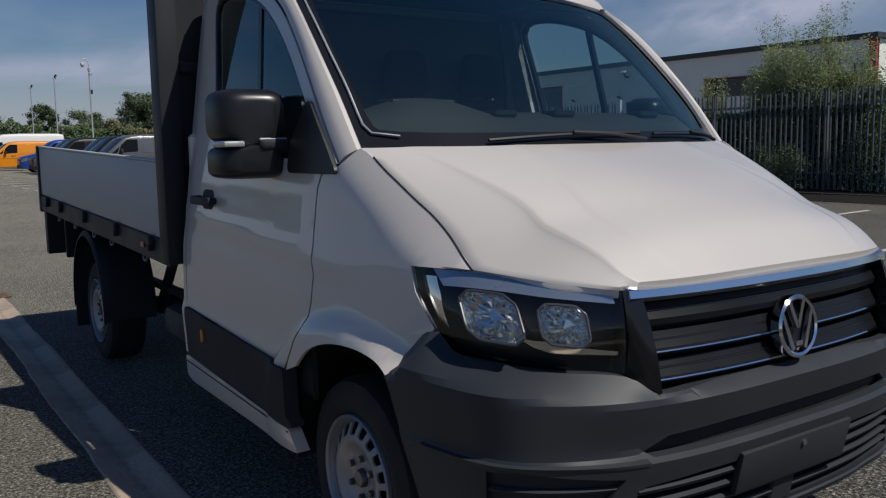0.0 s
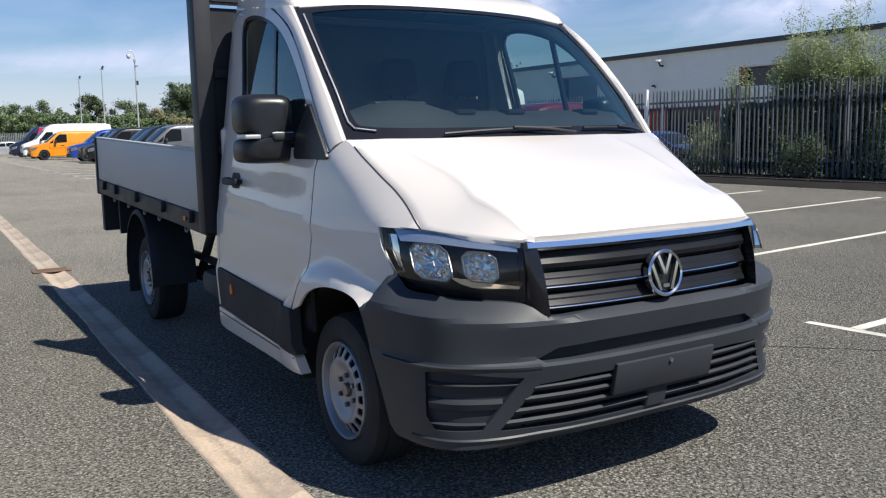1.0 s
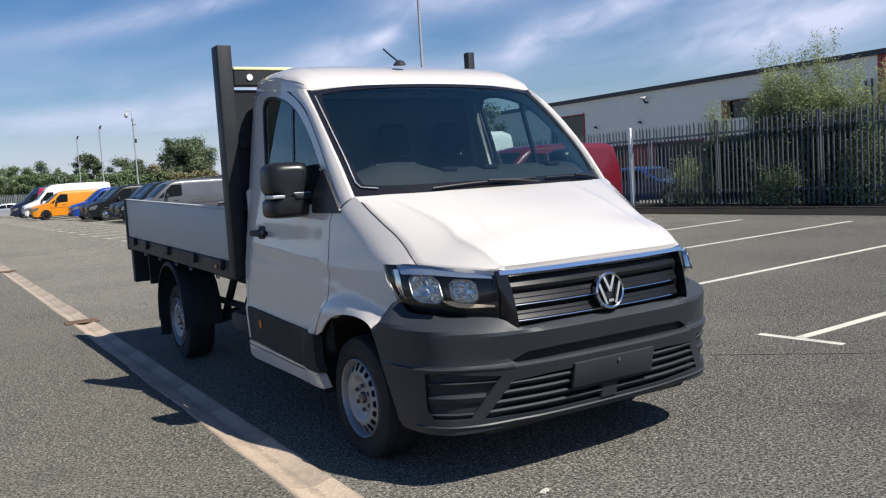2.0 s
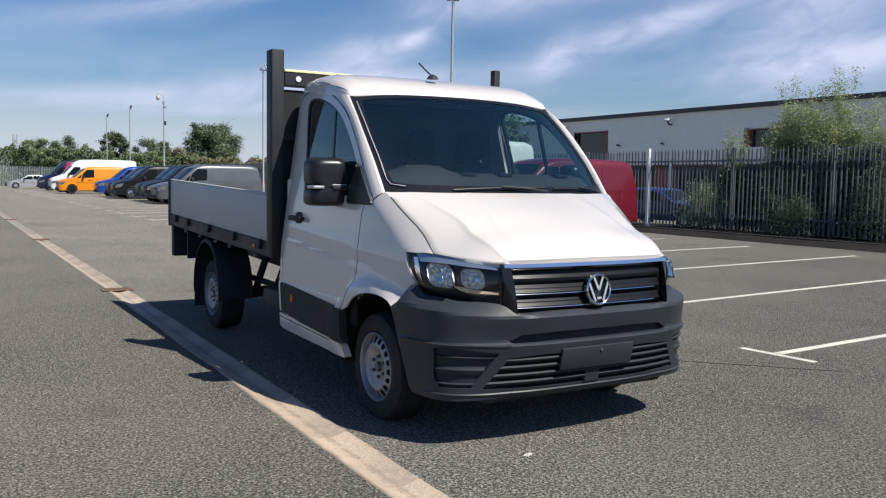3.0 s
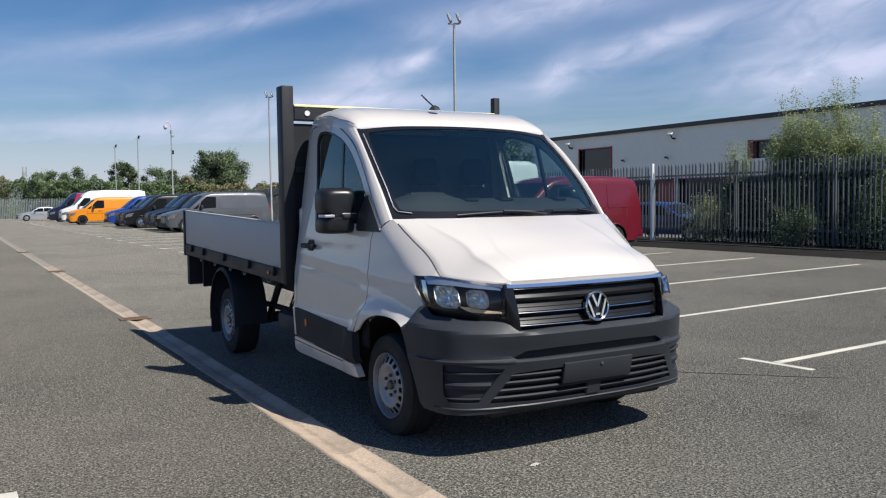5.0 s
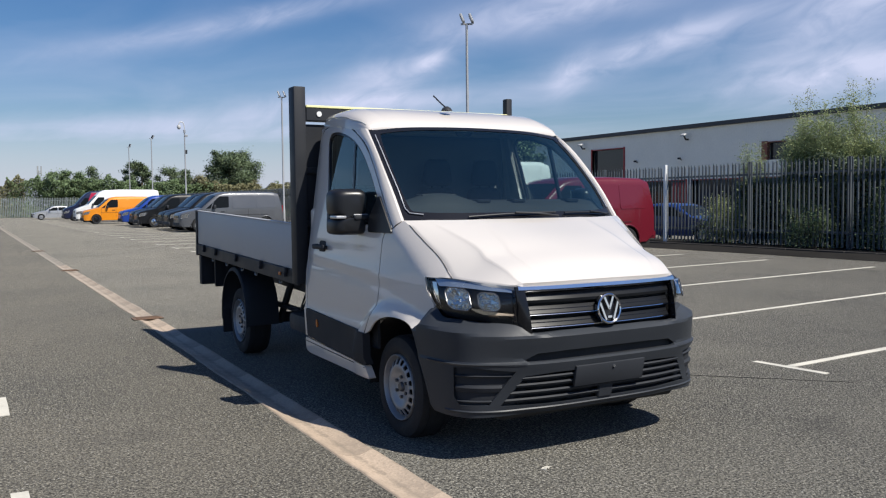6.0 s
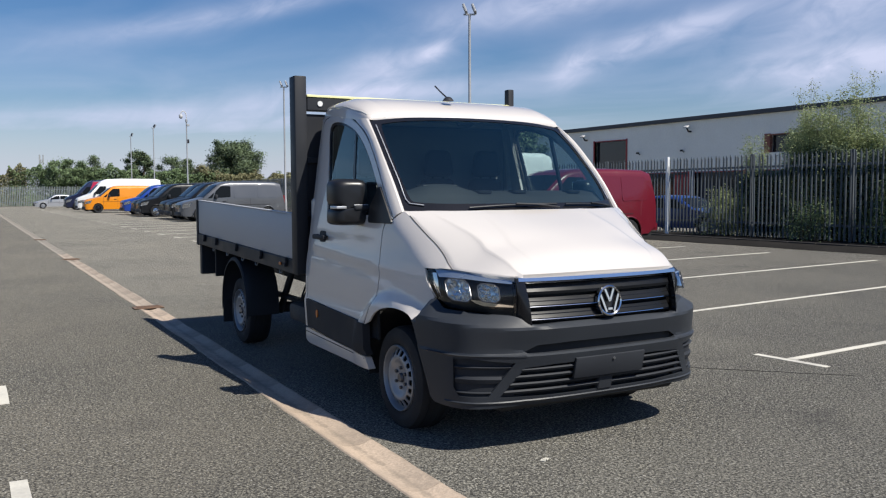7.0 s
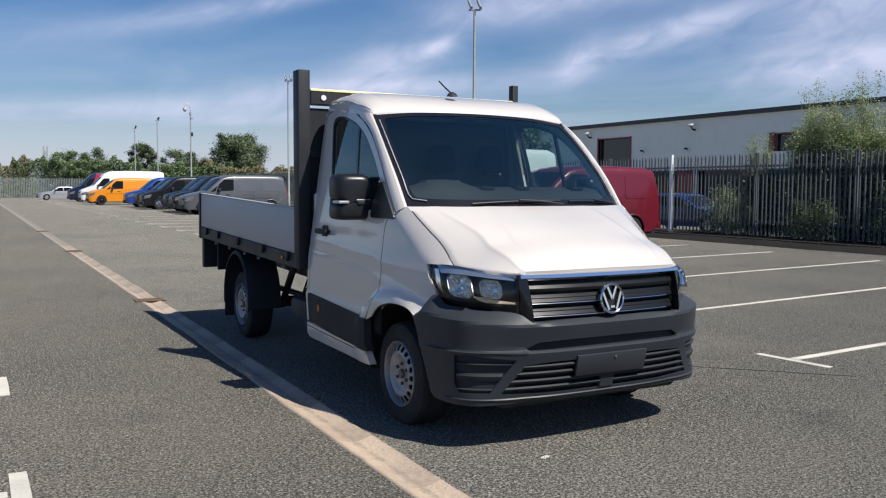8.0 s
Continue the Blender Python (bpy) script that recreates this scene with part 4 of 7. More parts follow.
def vehicle(name, spec, paint, m, label, category, group="", stretch=1.0, rim_mat=None, painted=False, livery=None):
    """A parked vehicle, nose at y = 0, tail at y = L."""
    L, W, belt, top = spec["L"] * stretch, spec["W"], spec["belt"], spec["top"]
    rx, rz = zip(*spec["roof"])
    rx = [x if x < 2.6 else 2.6 + (x - 2.6) * (L - 2.6) / (spec["L"] - 2.6) for x in rx]
    lx, lz = zip(*spec["low"])
    ax = [spec["axles"][0], spec["axles"][1] + L - spec["L"]]
    r = spec["r"]

    def roof_z(s):
        return interp(s, rx, rz)

    def half(s, z):
        w = W * interp(s, (0, 0.1, 0.35, 0.9, L - 0.5, L - 0.05, L), (0.72, 0.86, 0.95, 1.0, 1.0, 0.95, 0.9))
        lean = max(0, z - belt) / (top - belt)
        return w * (1 - 0.13 * lean ** 1.2) * (1 - 0.04 * max(0, 0.5 - z))

    def low_z(s):
        z = interp(s, lx, lz)
        for a in ax:
            d = abs(s - a)
            if d < r * 1.16:
                z = max(z, r + math.sqrt((r * 1.16) ** 2 - d * d))
        return z

    t = thing(name, m, label, category, group)
    ss = sorted(set([round(L * k / 46, 3) for k in range(47)] + [round(v, 3) for v in rx] + [round(a + r * 1.16 * math.cos(math.radians(d)), 3) for a in ax for d in range(0, 181, 15)]))
    ss = [s for s in ss if 0 <= s <= L]
    bm = bmesh.new()
    rows = []
    for s in ss:
        zb, zt = low_z(s), roof_z(s)
        zt = max(zt, zb + 0.02)
        ring = []
        for f in (0.0, 0.12, 0.3, 0.5, 0.68, 0.84, 0.94):
            z = zb + (zt - zb) * f
            ring.append(Vector((half(s, z), s, z)))
        ht = half(s, zt)
        ring += [Vector((ht * 0.955, s, zt - 0.012 * (zt - zb))), Vector((ht * 0.86, s, zt + 0.01)), Vector((ht * 0.45, s, zt + 0.03)), Vector((0, s, zt + 0.036))]
        rows.append(ring + [Vector((-p.x, p.y, p.z)) for p in ring[-2::-1]])
    grid_mesh(bm, rows)
    bm.faces.new([bm.verts.new(p) for p in rows[0]])
    bm.faces.new([bm.verts.new(p) for p in rows[-1]])
    bmesh.ops.remove_doubles(bm, verts=bm.verts, dist=1e-4)
    part("body", bm, paint, t, angle=40)
    part("underbody", boxed(-W * 0.88, W * 0.88, 0.15, L - 0.15, 0.24, r * 2 + 0.02), M_dark, t, smooth=False)
    # glazing
    a, b = spec["screen"]
    rows = []
    for k in range(7):
        s = a + (b - a) * k / 6
        zt = roof_z(s)
        ht = half(s, zt) * 0.90
        rows.append([Vector((ht * u, s - 0.008, zt + 0.048 - 0.03 * abs(u) ** 3)) for u in (-1, -0.75, -0.4, 0, 0.4, 0.75, 1)])
    bm = grid_mesh(bmesh.new(), rows, 0.02, lambda p: Vector((0, 0.5, -0.8)))
    part("windscreen", bm, M_van_glass, t)
    for side in (-1, 1):
        for poly in spec["side"]:
            bm = bmesh.new()
            sheet(bm, fillet(poly, 0.05), [], lambda u, v: Vector((side * (half(u, v) + 0.006), u, v)), 0.2, 0.012, lambda p: Vector((-side, 0, 0)))
            part("side_window", bm, M_van_glass, t)
        bm = bmesh.new()
        sheet(bm, fillet([(0.06, 0.66), (0.09, 0.84), (0.32, 0.90), (0.55, 0.93), (0.42, 0.72)] if top > 1.6 else [(0.05, 0.52), (0.07, 0.64), (0.3, 0.71), (0.45, 0.74), (0.35, 0.58)], 0.03), [], lambda u, v: Vector((side * (half(u, v) + 0.008), u - 0.012, v)), 0.1, 0.02, lambda p: Vector((-side, 0, 0)))
        part("headlight", bm, M_chrome, t)
        bm = boxed(side * W * 0.80 - 0.06, side * W * 0.80 + 0.06, L - 0.05, L + 0.012, belt - 0.25, belt + 0.16, 0.02)
        part("tail_light", bm, M_red_lens, t)
        bm = boxed(min(side * W * 0.97, side * (W + 0.2)), max(side * W * 0.97, side * (W + 0.2)), spec["side"][0][0][0] + 0.05, spec["side"][0][0][0] + 0.2, belt + 0.02, belt + 0.22, 0.04, 2)
        part("wing_mirror", bm, M_black_plastic, t)
        bm = boxed(side * W * 0.995 - 0.008, side * W * 0.995 + 0.012, 1.3, L - 0.9, belt - 0.30, belt - 0.285)
        for s in (1.35, 2.42, 3.65):
            if s < L - 0.8:
                box(bm, side * W * 0.996 - 0.004, side * W * 0.996 + 0.004, s, s + 0.012, 0.45, belt)
        part("door_joint", bm, M_dark, t, smooth=False)
        part("door_handle", boxed(side * W * 0.99 - 0.02, side * W * 0.99 + 0.035, 2.15, 2.35, belt - 0.14, belt - 0.10, 0.01), M_black_plastic if top > 1.6 else paint, t)
        for poly in spec.get("panels", []):
            k = (L - 2.6) / (spec["L"] - 2.6)
            poly = [(2.6 + (u - 2.6) * k, v) for u, v in poly]
            bm = bmesh.new()
            sheet(bm, fillet(poly, 0.07), [], lambda u, v: Vector((side * (half(u, v) + 0.007), u, v)), 0.2, 0.012, lambda p: Vector((-side, 0, 0)))
            part("pressed_panel", bm, paint, t)
        if livery:
            bm = bmesh.new()
            sheet(bm, fillet(livery[0], 0.05), [], lambda u, v: Vector((side * (half(u, v) + 0.010), u, v)), 0.2, 0.012, lambda p: Vector((-side, 0, 0)))
            part("livery_panel", bm, livery[1], t, "red livery on the body side")
        for a in ax:
            lip = [Vector((side * (W * 0.995), a + r * 1.17 * math.cos(radians(d)), r + r * 1.17 * math.sin(radians(d)))) for d in range(-15, 196, 14)]
            part("arch_lip", pipe(bmesh.new(), lip, 0.022, 5), paint, t)
    # front and rear fittings
    gz = rz[1]
    part("grille", boxed(-W * 0.5, W * 0.5, -0.03, 0.12, gz - 0.16, gz - 0.03, 0.01), M_gloss_black, t)
    part("front_bumper", boxed(-W * 0.80, W * 0.80, -0.04, 0.25, 0.26, 0.48, 0.05, 2), M_black_plastic, t)
    part("rear_bumper", boxed(-W * 0.92, W * 0.92, L - 0.2, L + 0.05, 0.36, 0.58, 0.04, 2), M_black_plastic if top > 1.6 and not painted else paint, t)
    for a in ax:
        for side in (-1, 1):
            mm = Matrix.Translation((side * (W - 0.02), a, r)) @ pose(0, 0, 0, 0, 90 * side, 0)
            bm = lathe(bmesh.new(), [(r * 0.64, -0.2), (r * 0.9, -0.21), (r, -0.17), (r, -0.03), (r * 0.9, 0.0), (r * 0.66, -0.01), (r * 0.64, -0.03)], 26, mm)
            tyre = part("tyre", bm, M_rubber, t)
            bm = lathe(bmesh.new(), [(r * 0.645, -0.05), (r * 0.645, -0.012), (r * 0.58, -0.014), (r * 0.54, -0.05), (r * 0.25, -0.03), (r * 0.18, -0.012), (0.001, -0.01)], 26, mm)
            wheel = part("rim", bm, rim_mat or M_steel_wheel, t)
            for k in range(5):
                bm = boxed(-0.02, 0.02, r * 0.26, r * 0.52, -0.045, -0.012)
                bmesh.ops.transform(bm, matrix=mm @ pose(0, 0, 0, 0, 0, k * 72), verts=bm.verts)
                part("spoke", bm, rim_mat or M_steel_wheel, wheel)
    return t


def parked(x, y, turn=-90):
    return pose(x, y, 0, 0, 0, turn)


ROW = "vans parked in a row"
RISE = Matrix.Diagonal((1.04, 1.02, 1.09, 1))
vehicle("van", VAN, P_grey, parked(6.87, 44.0) @ RISE, "mid grey panel van parked nose out", "van", ROW, 1.14)
vehicle("van", VAN, P_black, parked(6.93, 47.0) @ RISE, "black panel van parked nose out", "van", ROW)
vehicle("van", VAN, P_dark, parked(7.18, 50.0) @ RISE, "dark grey panel van parked nose out", "van", ROW)
vehicle("van", VAN, P_dark, parked(6.67, 55.2) @ RISE, "charcoal panel van with bright alloy wheels", "van", ROW, rim_mat=M_chrome)
vehicle("van", VAN, P_black, parked(6.93, 58.6) @ RISE, "black panel van beside a blue one", "van", ROW)
vehicle("van", VAN, P_blue, parked(6.72, 62.1) @ RISE, "bright blue panel van parked nose out", "van", ROW)
vehicle("van", VAN, P_orange, parked(5.05, 70.1) @ RISE, "orange panel van with black wheels", "van", ROW, 1.08, rim_mat=M_gloss_black)
vehicle("van", TALL, P_white, parked(5.25, 77.2) @ RISE, "white high-roofed panel van parked nose out", "van", ROW, 1.2)
vehicle("van", TALL, P_navy, parked(5.1, 85.1) @ RISE, "navy high-roofed van with red livery behind the cab", "van", ROW, livery=([(2.15, 1.75), (5.6, 1.75), (5.6, 2.48), (2.45, 2.44)], P_livery))
vehicle("car", CAR, P_silver, parked(3.15, 96.0), "small silver saloon car near the far fence", "car")
vehicle("van", VAN, P_red, parked(8.65, 15.5) @ Matrix.Diagonal((1.06, 1.06, 1.09, 1)), "red panel van backed up to the fence", "van", ROW, 1.03, painted=True)
vehicle("van", TALL, P_white, parked(6.9, 18.6) @ Matrix.Diagonal((1, 1, 1.05, 1)), "white high-roofed van beside the red one", "van", ROW)
M_alloy = material("bright_alloy_wheel", (0.62, 0.63, 0.64), 0.3, 0.7, vary=0.05, bump=0.0)
P_deep = paint_mat("deep_blue_car_paint", (0.014, 0.038, 0.165))
vehicle("car", CAR, P_deep, pose(20.3, 17.15, 0, 0, 0, 12) @ Matrix.Diagonal((1, 1, 0.94, 1)), "blue hatchback parked behind the fence", "car", rim_mat=M_alloy)
vehicle("car", CAR, P_green, parked(12.9, 40.2), "pale green car behind the grey van", "car")


# ---- pickup truck: nose towards -y, front of the bumper at y = 0, centre line x = 0 ----
truck = thing("pickup_truck", pose(0, 0, 0), "white single-cab dropside pickup truck with a grey plastic bumper", "truck")
WF, WR, TYRE = 0.965, 4.62, 0.340


def smoothstep(a, b, x):
    t = min(1.0, max(0.0, (x - a) / (b - a)))
    return t * t * (3 - 2 * t)


def fuller(y, z):
    """How far the rounded front of the wing stands out, 0 to 1."""
    return (1 - smoothstep(0.70, 1.05, y)) * smoothstep(0.76, 0.90, z)


def pull(y, z):
    q = y
    for _ in range(8):
        q = y - 0.07 * fuller(q, z)
    return q


def swell(p):
    """Moves a place on the nose out with the rounded wing."""
    x, y, z = p
    q = pull(y, z)
    k = fuller(q, z) * smoothstep(0.60, 0.78, x)
    return (x + 0.037 * k, y - 0.07 * k, z)


SIDE_Z = (0.28, 0.37, 0.47, 0.60, 0.74, 0.90, 1.06, 1.18, 1.30, 1.42, 1.70, 2.05, 2.15, 2.24)
SIDE_W = (0.975, 1.005, 1.008, 1.014, 1.022, 1.018, 1.008, 0.992, 0.980, 0.965, 0.928, 0.880, 0.857, 0.80)


def curve1(x, xs, ys):
    """Catmull-Rom through a table."""
    if x <= xs[0]:
        return ys[0]
    if x >= xs[-1]:
        return ys[-1]
    i = max(k for k in range(len(xs) - 1) if xs[k] <= x)
    h = xs[i + 1] - xs[i]
    t = (x - xs[i]) / h

    def slope(k):
        if k == 0 or k == len(xs) - 1:
            return 0.0 if k else (ys[1] - ys[0]) / (xs[1] - xs[0])
        return (ys[k + 1] - ys[k - 1]) / (xs[k + 1] - xs[k - 1])

    m0, m1 = slope(i) * h, slope(i + 1) * h
    return (2 * t ** 3 - 3 * t ** 2 + 1) * ys[i] + (t ** 3 - 2 * t ** 2 + t) * m0 + (-2 * t ** 3 + 3 * t ** 2) * ys[i + 1] + (t ** 3 - t ** 2) * m1


def side_x(y, z):
    """Half width of the cab's side at length y and height z."""
    w = curve1(z, SIDE_Z, SIDE_W)
    # the wing draws in gently towards the lamp, and rolls over above a shoulder line to meet the bonnet
    if y < 1.25:
        w -= 0.21 * (1.25 - y) ** 1.6 * smoothstep(0.66, 0.84, z)
        over = max(0.0, z - (1.085 + (y - 0.65) * 0.725))
        w -= (0.24 * over + 0.9 * over * over) * (1 - smoothstep(1.0, 1.13, y))
    # flared wheel arch
    d = math.hypot(y - 0.965, (z - 0.30) * 1.0)
    w += 0.033 * (1 - smoothstep(0.530, 0.600, d)) * (1 if z > 0.45 else 0.3)
    # swage from the handle down to the lamp
    zl = interp(y, (0.7, 1.2, 2.5), (1.00, 1.05, 1.135))
    w += (0.005 * math.exp(-((z - zl) / 0.022) ** 2) - 0.006 * math.exp(-((z - zl + 0.055) / 0.036) ** 2)) * smoothstep(0.80, 1.10, y)
    # foot of the door stands out above the cladding
    w += 0.018 * (1 - smoothstep(0.675, 0.735, z)) * smoothstep(1.25, 1.40, y)
    return w - 0.012 * smoothstep(2.42, 2.52, y) * smoothstep(0.9, 1.4, z)


def on_side(s, lift=0.0):
    return lambda u, v: Vector((s * (side_x(u, v) + lift), u, v))


def line2(pts, n):
    return [(p.x, p.y) for p in smooth_line([(a, b, 0) for a, b in pts], n)]


DOOR_FRONT = line2([(1.045, 1.372), (1.14, 1.33), (1.16, 1.20), (1.155, 1.0), (1.165, 0.88), (1.225, 0.765), (1.305, 0.655)], 18)
DOOR_TOP = line2([(2.465, 1.42), (2.47, 1.70), (2.472, 1.95), (2.455, 2.085), (2.38, 2.128), (2.22, 2.132), (2.07, 2.118), (1.83, 2.068), (1.593, 1.952), (1.42, 1.805), (1.244, 1.617), (1.12, 1.465), (1.045, 1.372)], 44)
WINDOW = line2([(2.165, 1.390), (2.195, 1.55), (2.235, 1.75), (2.285, 1.95), (2.300, 2.035), (2.26, 2.080), (2.13, 2.083), (1.96, 2.052), (1.78, 1.992), (1.62, 1.90), (1.46, 1.765), (1.29, 1.585), (1.17, 1.445)], 44) + [(1.145, 1.392), (1.6, 1.385), (2.10, 1.383)]
SEAM = line2([(0.975, 1.421), (0.93, 1.400), (0.865, 1.356), (0.79, 1.308), (0.72, 1.262), (0.65, 1.217), (0.58, 1.163), (0.52, 1.108), (0.477, 1.070)], 19)
ARCH = line2([(0.655, 0.745), (0.75, 0.782), (0.87, 0.800), (1.0, 0.793), (1.12, 0.752), (1.22, 0.675)], 26)


for s, hand in ((-1, "right"), (1, "left")):
    inw = (lambda q: lambda p: Vector((-q, 0, 0)))(s)
    # door
    door_poly = DOOR_FRONT[1:] + [(1.318, 0.55), (1.325, 0.425), (2.46, 0.475), (2.47, 0.72), (2.468, 1.1)] + DOOR_TOP
    bm = bmesh.new()
    sheet(bm, door_poly, [WINDOW], on_side(s), 0.033, 0.035, inw)
    door = part("door", bm, M_white, truck, angle=50)
    bm = bmesh.new()
    outer = fillet([(1.296, 0.652), (1.306, 0.424), (2.44, 0.48), (2.445, 0.705)], 0.012)
    sheet(bm, outer, [], on_side(s, 0.014), 0.04, 0.055, inw)
    part("lower_cladding", bm, M_black_plastic, door, "dark grey plastic door cladding")
    bm = bmesh.new()
    tube(bm, (s * (side_x(2.20, 0.61) + 0.010), 2.20, 0.61), (s * (side_x(2.20, 0.61) + 0.022), 2.20, 0.61), 0.018, n=12)
    for v in bm.verts:
        v.co.z = 0.61 + (v.co.z - 0.61) * 1.7
    part("side_reflector", bm, M_orange, door, "small amber side reflector")
    # glazing with its black surround
    ring_in = [(p[0] + (1.78 - p[0]) * 0.045, p[1] + (1.72 - p[1]) * 0.06) for p in WINDOW]
    bm = bmesh.new()
    sheet(bm, WINDOW, [ring_in], on_side(s, -0.004), 0.05, 0.02, inw)
    part("window_seal", bm, M_gloss_black, door)
    bm = bmesh.new()
    sheet(bm, ring_in, [], on_side(s, -0.012), 0.10)
    pane = part("side_window", bm, M_side_glass, door)
    pane.visible_shadow = False
    bm = bmesh.new()
    sheet(bm, [(1.675, 1.39), (1.705, 1.39), (1.805, 1.985), (1.775, 1.975)], [], on_side(s, -0.006), 0.1, 0.02, inw)
    part("window_bar", bm, M_gloss_black, door)
    # handle in its cup
    hx = side_x(2.20, 1.2)
    bm = boxed(s * (hx + 0.034) - 0.012, s * (hx + 0.034) + 0.012, 2.09, 2.325, 1.183, 1.222, 0.011, 2)
    box(bm, min(s * hx, s * (hx + 0.03)), max(s * hx, s * (hx + 0.03)), 2.10, 2.13, 1.19, 1.217, 0.005)
    box(bm, min(s * hx, s * (hx + 0.03)), max(s * hx, s * (hx + 0.03)), 2.285, 2.32, 1.185, 1.222, 0.005)
    part("door_handle", bm, M_black_plastic, door, "black pull handle")
    bm = bmesh.new()
    sheet(bm, fillet([(2.14, 1.165), (2.27, 1.165), (2.27, 1.25), (2.14, 1.25)], 0.03), [], on_side(s, 0.003), 0.03, 0.01, inw)
    part("handle_cup", bm, M_black_plastic, door)
    gap = [Vector((s * (side_x(y, z) - 0.004), y, z)) for y, z in [(a + (0.004 if a > 2.4 else -0.002), b + 0.005) for a, b in DOOR_TOP[4:31]]]
    part("door_gap", pipe(bmesh.new(), smooth_line(gap, 50), 0.0038, 6), M_dark, truck)
    gap = [Vector((s * (side_x(y, z) - 0.005), y, z)) for y, z in [(a - 0.004, b - 0.001) for a, b in DOOR_FRONT[2:]]]
    part("door_gap", pipe(bmesh.new(), smooth_line(gap, 30), 0.0035, 6), M_dark, truck)
    # sill and rear corner
    sill = fillet([(1.335, 0.415), (1.305, 0.325), (2.44, 0.342), (2.505, 0.36), (2.51, 0.465)], 0.02)
    bm = bmesh.new()
    sheet(bm, sill, [], on_side(s, 0.004), 0.04, 0.05, inw)
    part("sill", bm, M_white, truck)
    groove = [Vector((s * (side_x(y, z) + 0.003), y, z)) for y, z in ((1.345, 0.402), (1.6, 0.409), (2.0, 0.421), (2.50, 0.436))]
    part("sill_groove", pipe(bmesh.new(), smooth_line(groove, 24), 0.0038, 6), M_chassis, truck)
    corner = [(2.47, 0.475), (2.515, 0.478), (2.52, 1.1), (2.52, 1.5), (2.515, 1.85), (2.505, 2.13)] + [(2.40, 2.14), (2.465, 2.088), (2.481, 1.95), (2.479, 1.70), (2.474, 1.42), (2.477, 1.1), (2.479, 0.72)]
    bm = bmesh.new()
    sheet(bm, corner, [], on_side(s), 0.05, 0.05, inw)
    part("rear_pillar", bm, M_white, truck)
    # front wing
    wing = [(1.035, 1.365)] + SEAM + [(pull(y, z), z) for y, z in ((0.60, 1.073), (0.735, 1.075), (0.712, 1.0), (0.672, 0.945), (0.636, 0.900), (0.646, 0.856), (0.650, 0.815), (0.648, 0.790))] + ARCH[1:] + [(1.294, 0.648)] + [(a - 0.008, b - 0.003) for a, b in DOOR_FRONT[::-1][1:-1]]
    bm = bmesh.new()
    sheet(bm, wing, [], on_side(s), 0.03, 0.012, inw)
    part("front_wing", bm, M_white, truck, angle=50)
    seam_pts = smooth_line([(s * (side_x(y, z) - 0.002), y - 0.001, z + 0.003) for y, z in SEAM[2:]], 40)
    part("bonnet_gap", pipe(bmesh.new(), seam_pts, 0.0022, 6), M_dark, truck)
    bm = lathe(bmesh.new(), [(0.455, 0.0), (0.46, 0.30), (0.43, 0.42), (0.05, 0.44)], 40, Matrix.Translation((s * 0.965, WF, 0.345)) @ pose(0, 0, 0, 0, -90 * s, 0))
    bmesh.ops.delete(bm, geom=[v for v in bm.verts if v.co.z < 0.27], context="VERTS")
    part("arch_liner", bm, M_dark, truck)
    # windscreen pillar between the door seam and the glass
    a_in = smooth_line([(s * side_x(y, z), y, z) for y, z in [(1.035, 1.378), (1.112, 1.475), (1.236, 1.628), (1.412, 1.816), (1.587, 1.964), (1.80, 2.068)]], 16)
    a_out = smooth_line([(s * 0.895, 0.985, 1.417), (s * 0.892, 1.132, 1.598), (s * 0.885, 1.292, 1.765), (s * 0.870, 1.462, 1.925), (s * 0.846, 1.640, 2.068)], 16)
    rows = []
    for p, q in zip(a_in, a_out):
        mid = (p + q) / 2 + Vector((s * 0.006, -0.014, 0.010))
        rows.append([p, p.lerp(mid, 0.5) + Vector((s * 0.003, -0.002, 0.003)), mid, mid.lerp(q, 0.55) + Vector((s * 0.002, -0.006, 0.004)), q, q + Vector((-s * 0.02, 0.02, -0.012))])
    bm = grid_mesh(bmesh.new(), rows, 0.03, inw)
    part("windscreen_pillar", bm, M_white, truck)
    inner_line = [q + Vector((-s * 0.022, 0.045, -0.030)) for q in a_out]
    part("pillar_trim", pipe(bmesh.new(), inner_line, 0.037 if s > 0 else 0.028, 10), M_trim, truck, "pale plastic trim inside the windscreen pillar")

# bonnet
BON = []
NB = 25
edge = smooth_line([(side_x(y, z) - 0.006, y, z) for y, z in SEAM[::2]] + [swell((0.715, 0.30, 1.060)), (0.625, 0.105, 1.050)], NB)
mid = smooth_line([(0, 0.79, 1.422), (0, 0.64, 1.374), (0, 0.46, 1.313), (0, 0.30, 1.245), (0, 0.17, 1.180), (0, 0.085, 1.110), (0, 0.034, 1.066)], NB)
us = sorted(set([round(k / 24, 4) for k in range(-24, 25)] + [round(q * k, 4) for q in (-1, 1) for k in (0.45, 0.48, 0.50, 0.515, 0.53, 0.545, 0.56, 0.57, 0.58, 0.59, 0.60, 0.61, 0.62, 0.63, 0.64, 0.65, 0.66, 0.67, 0.68, 0.69, 0.73, 0.75, 0.77, 0.78, 0.79, 0.80, 0.81, 0.82, 0.83, 0.84, 0.85, 0.86, 0.87, 0.88, 0.89, 0.90, 0.91, 0.92, 0.94, 0.97)]))
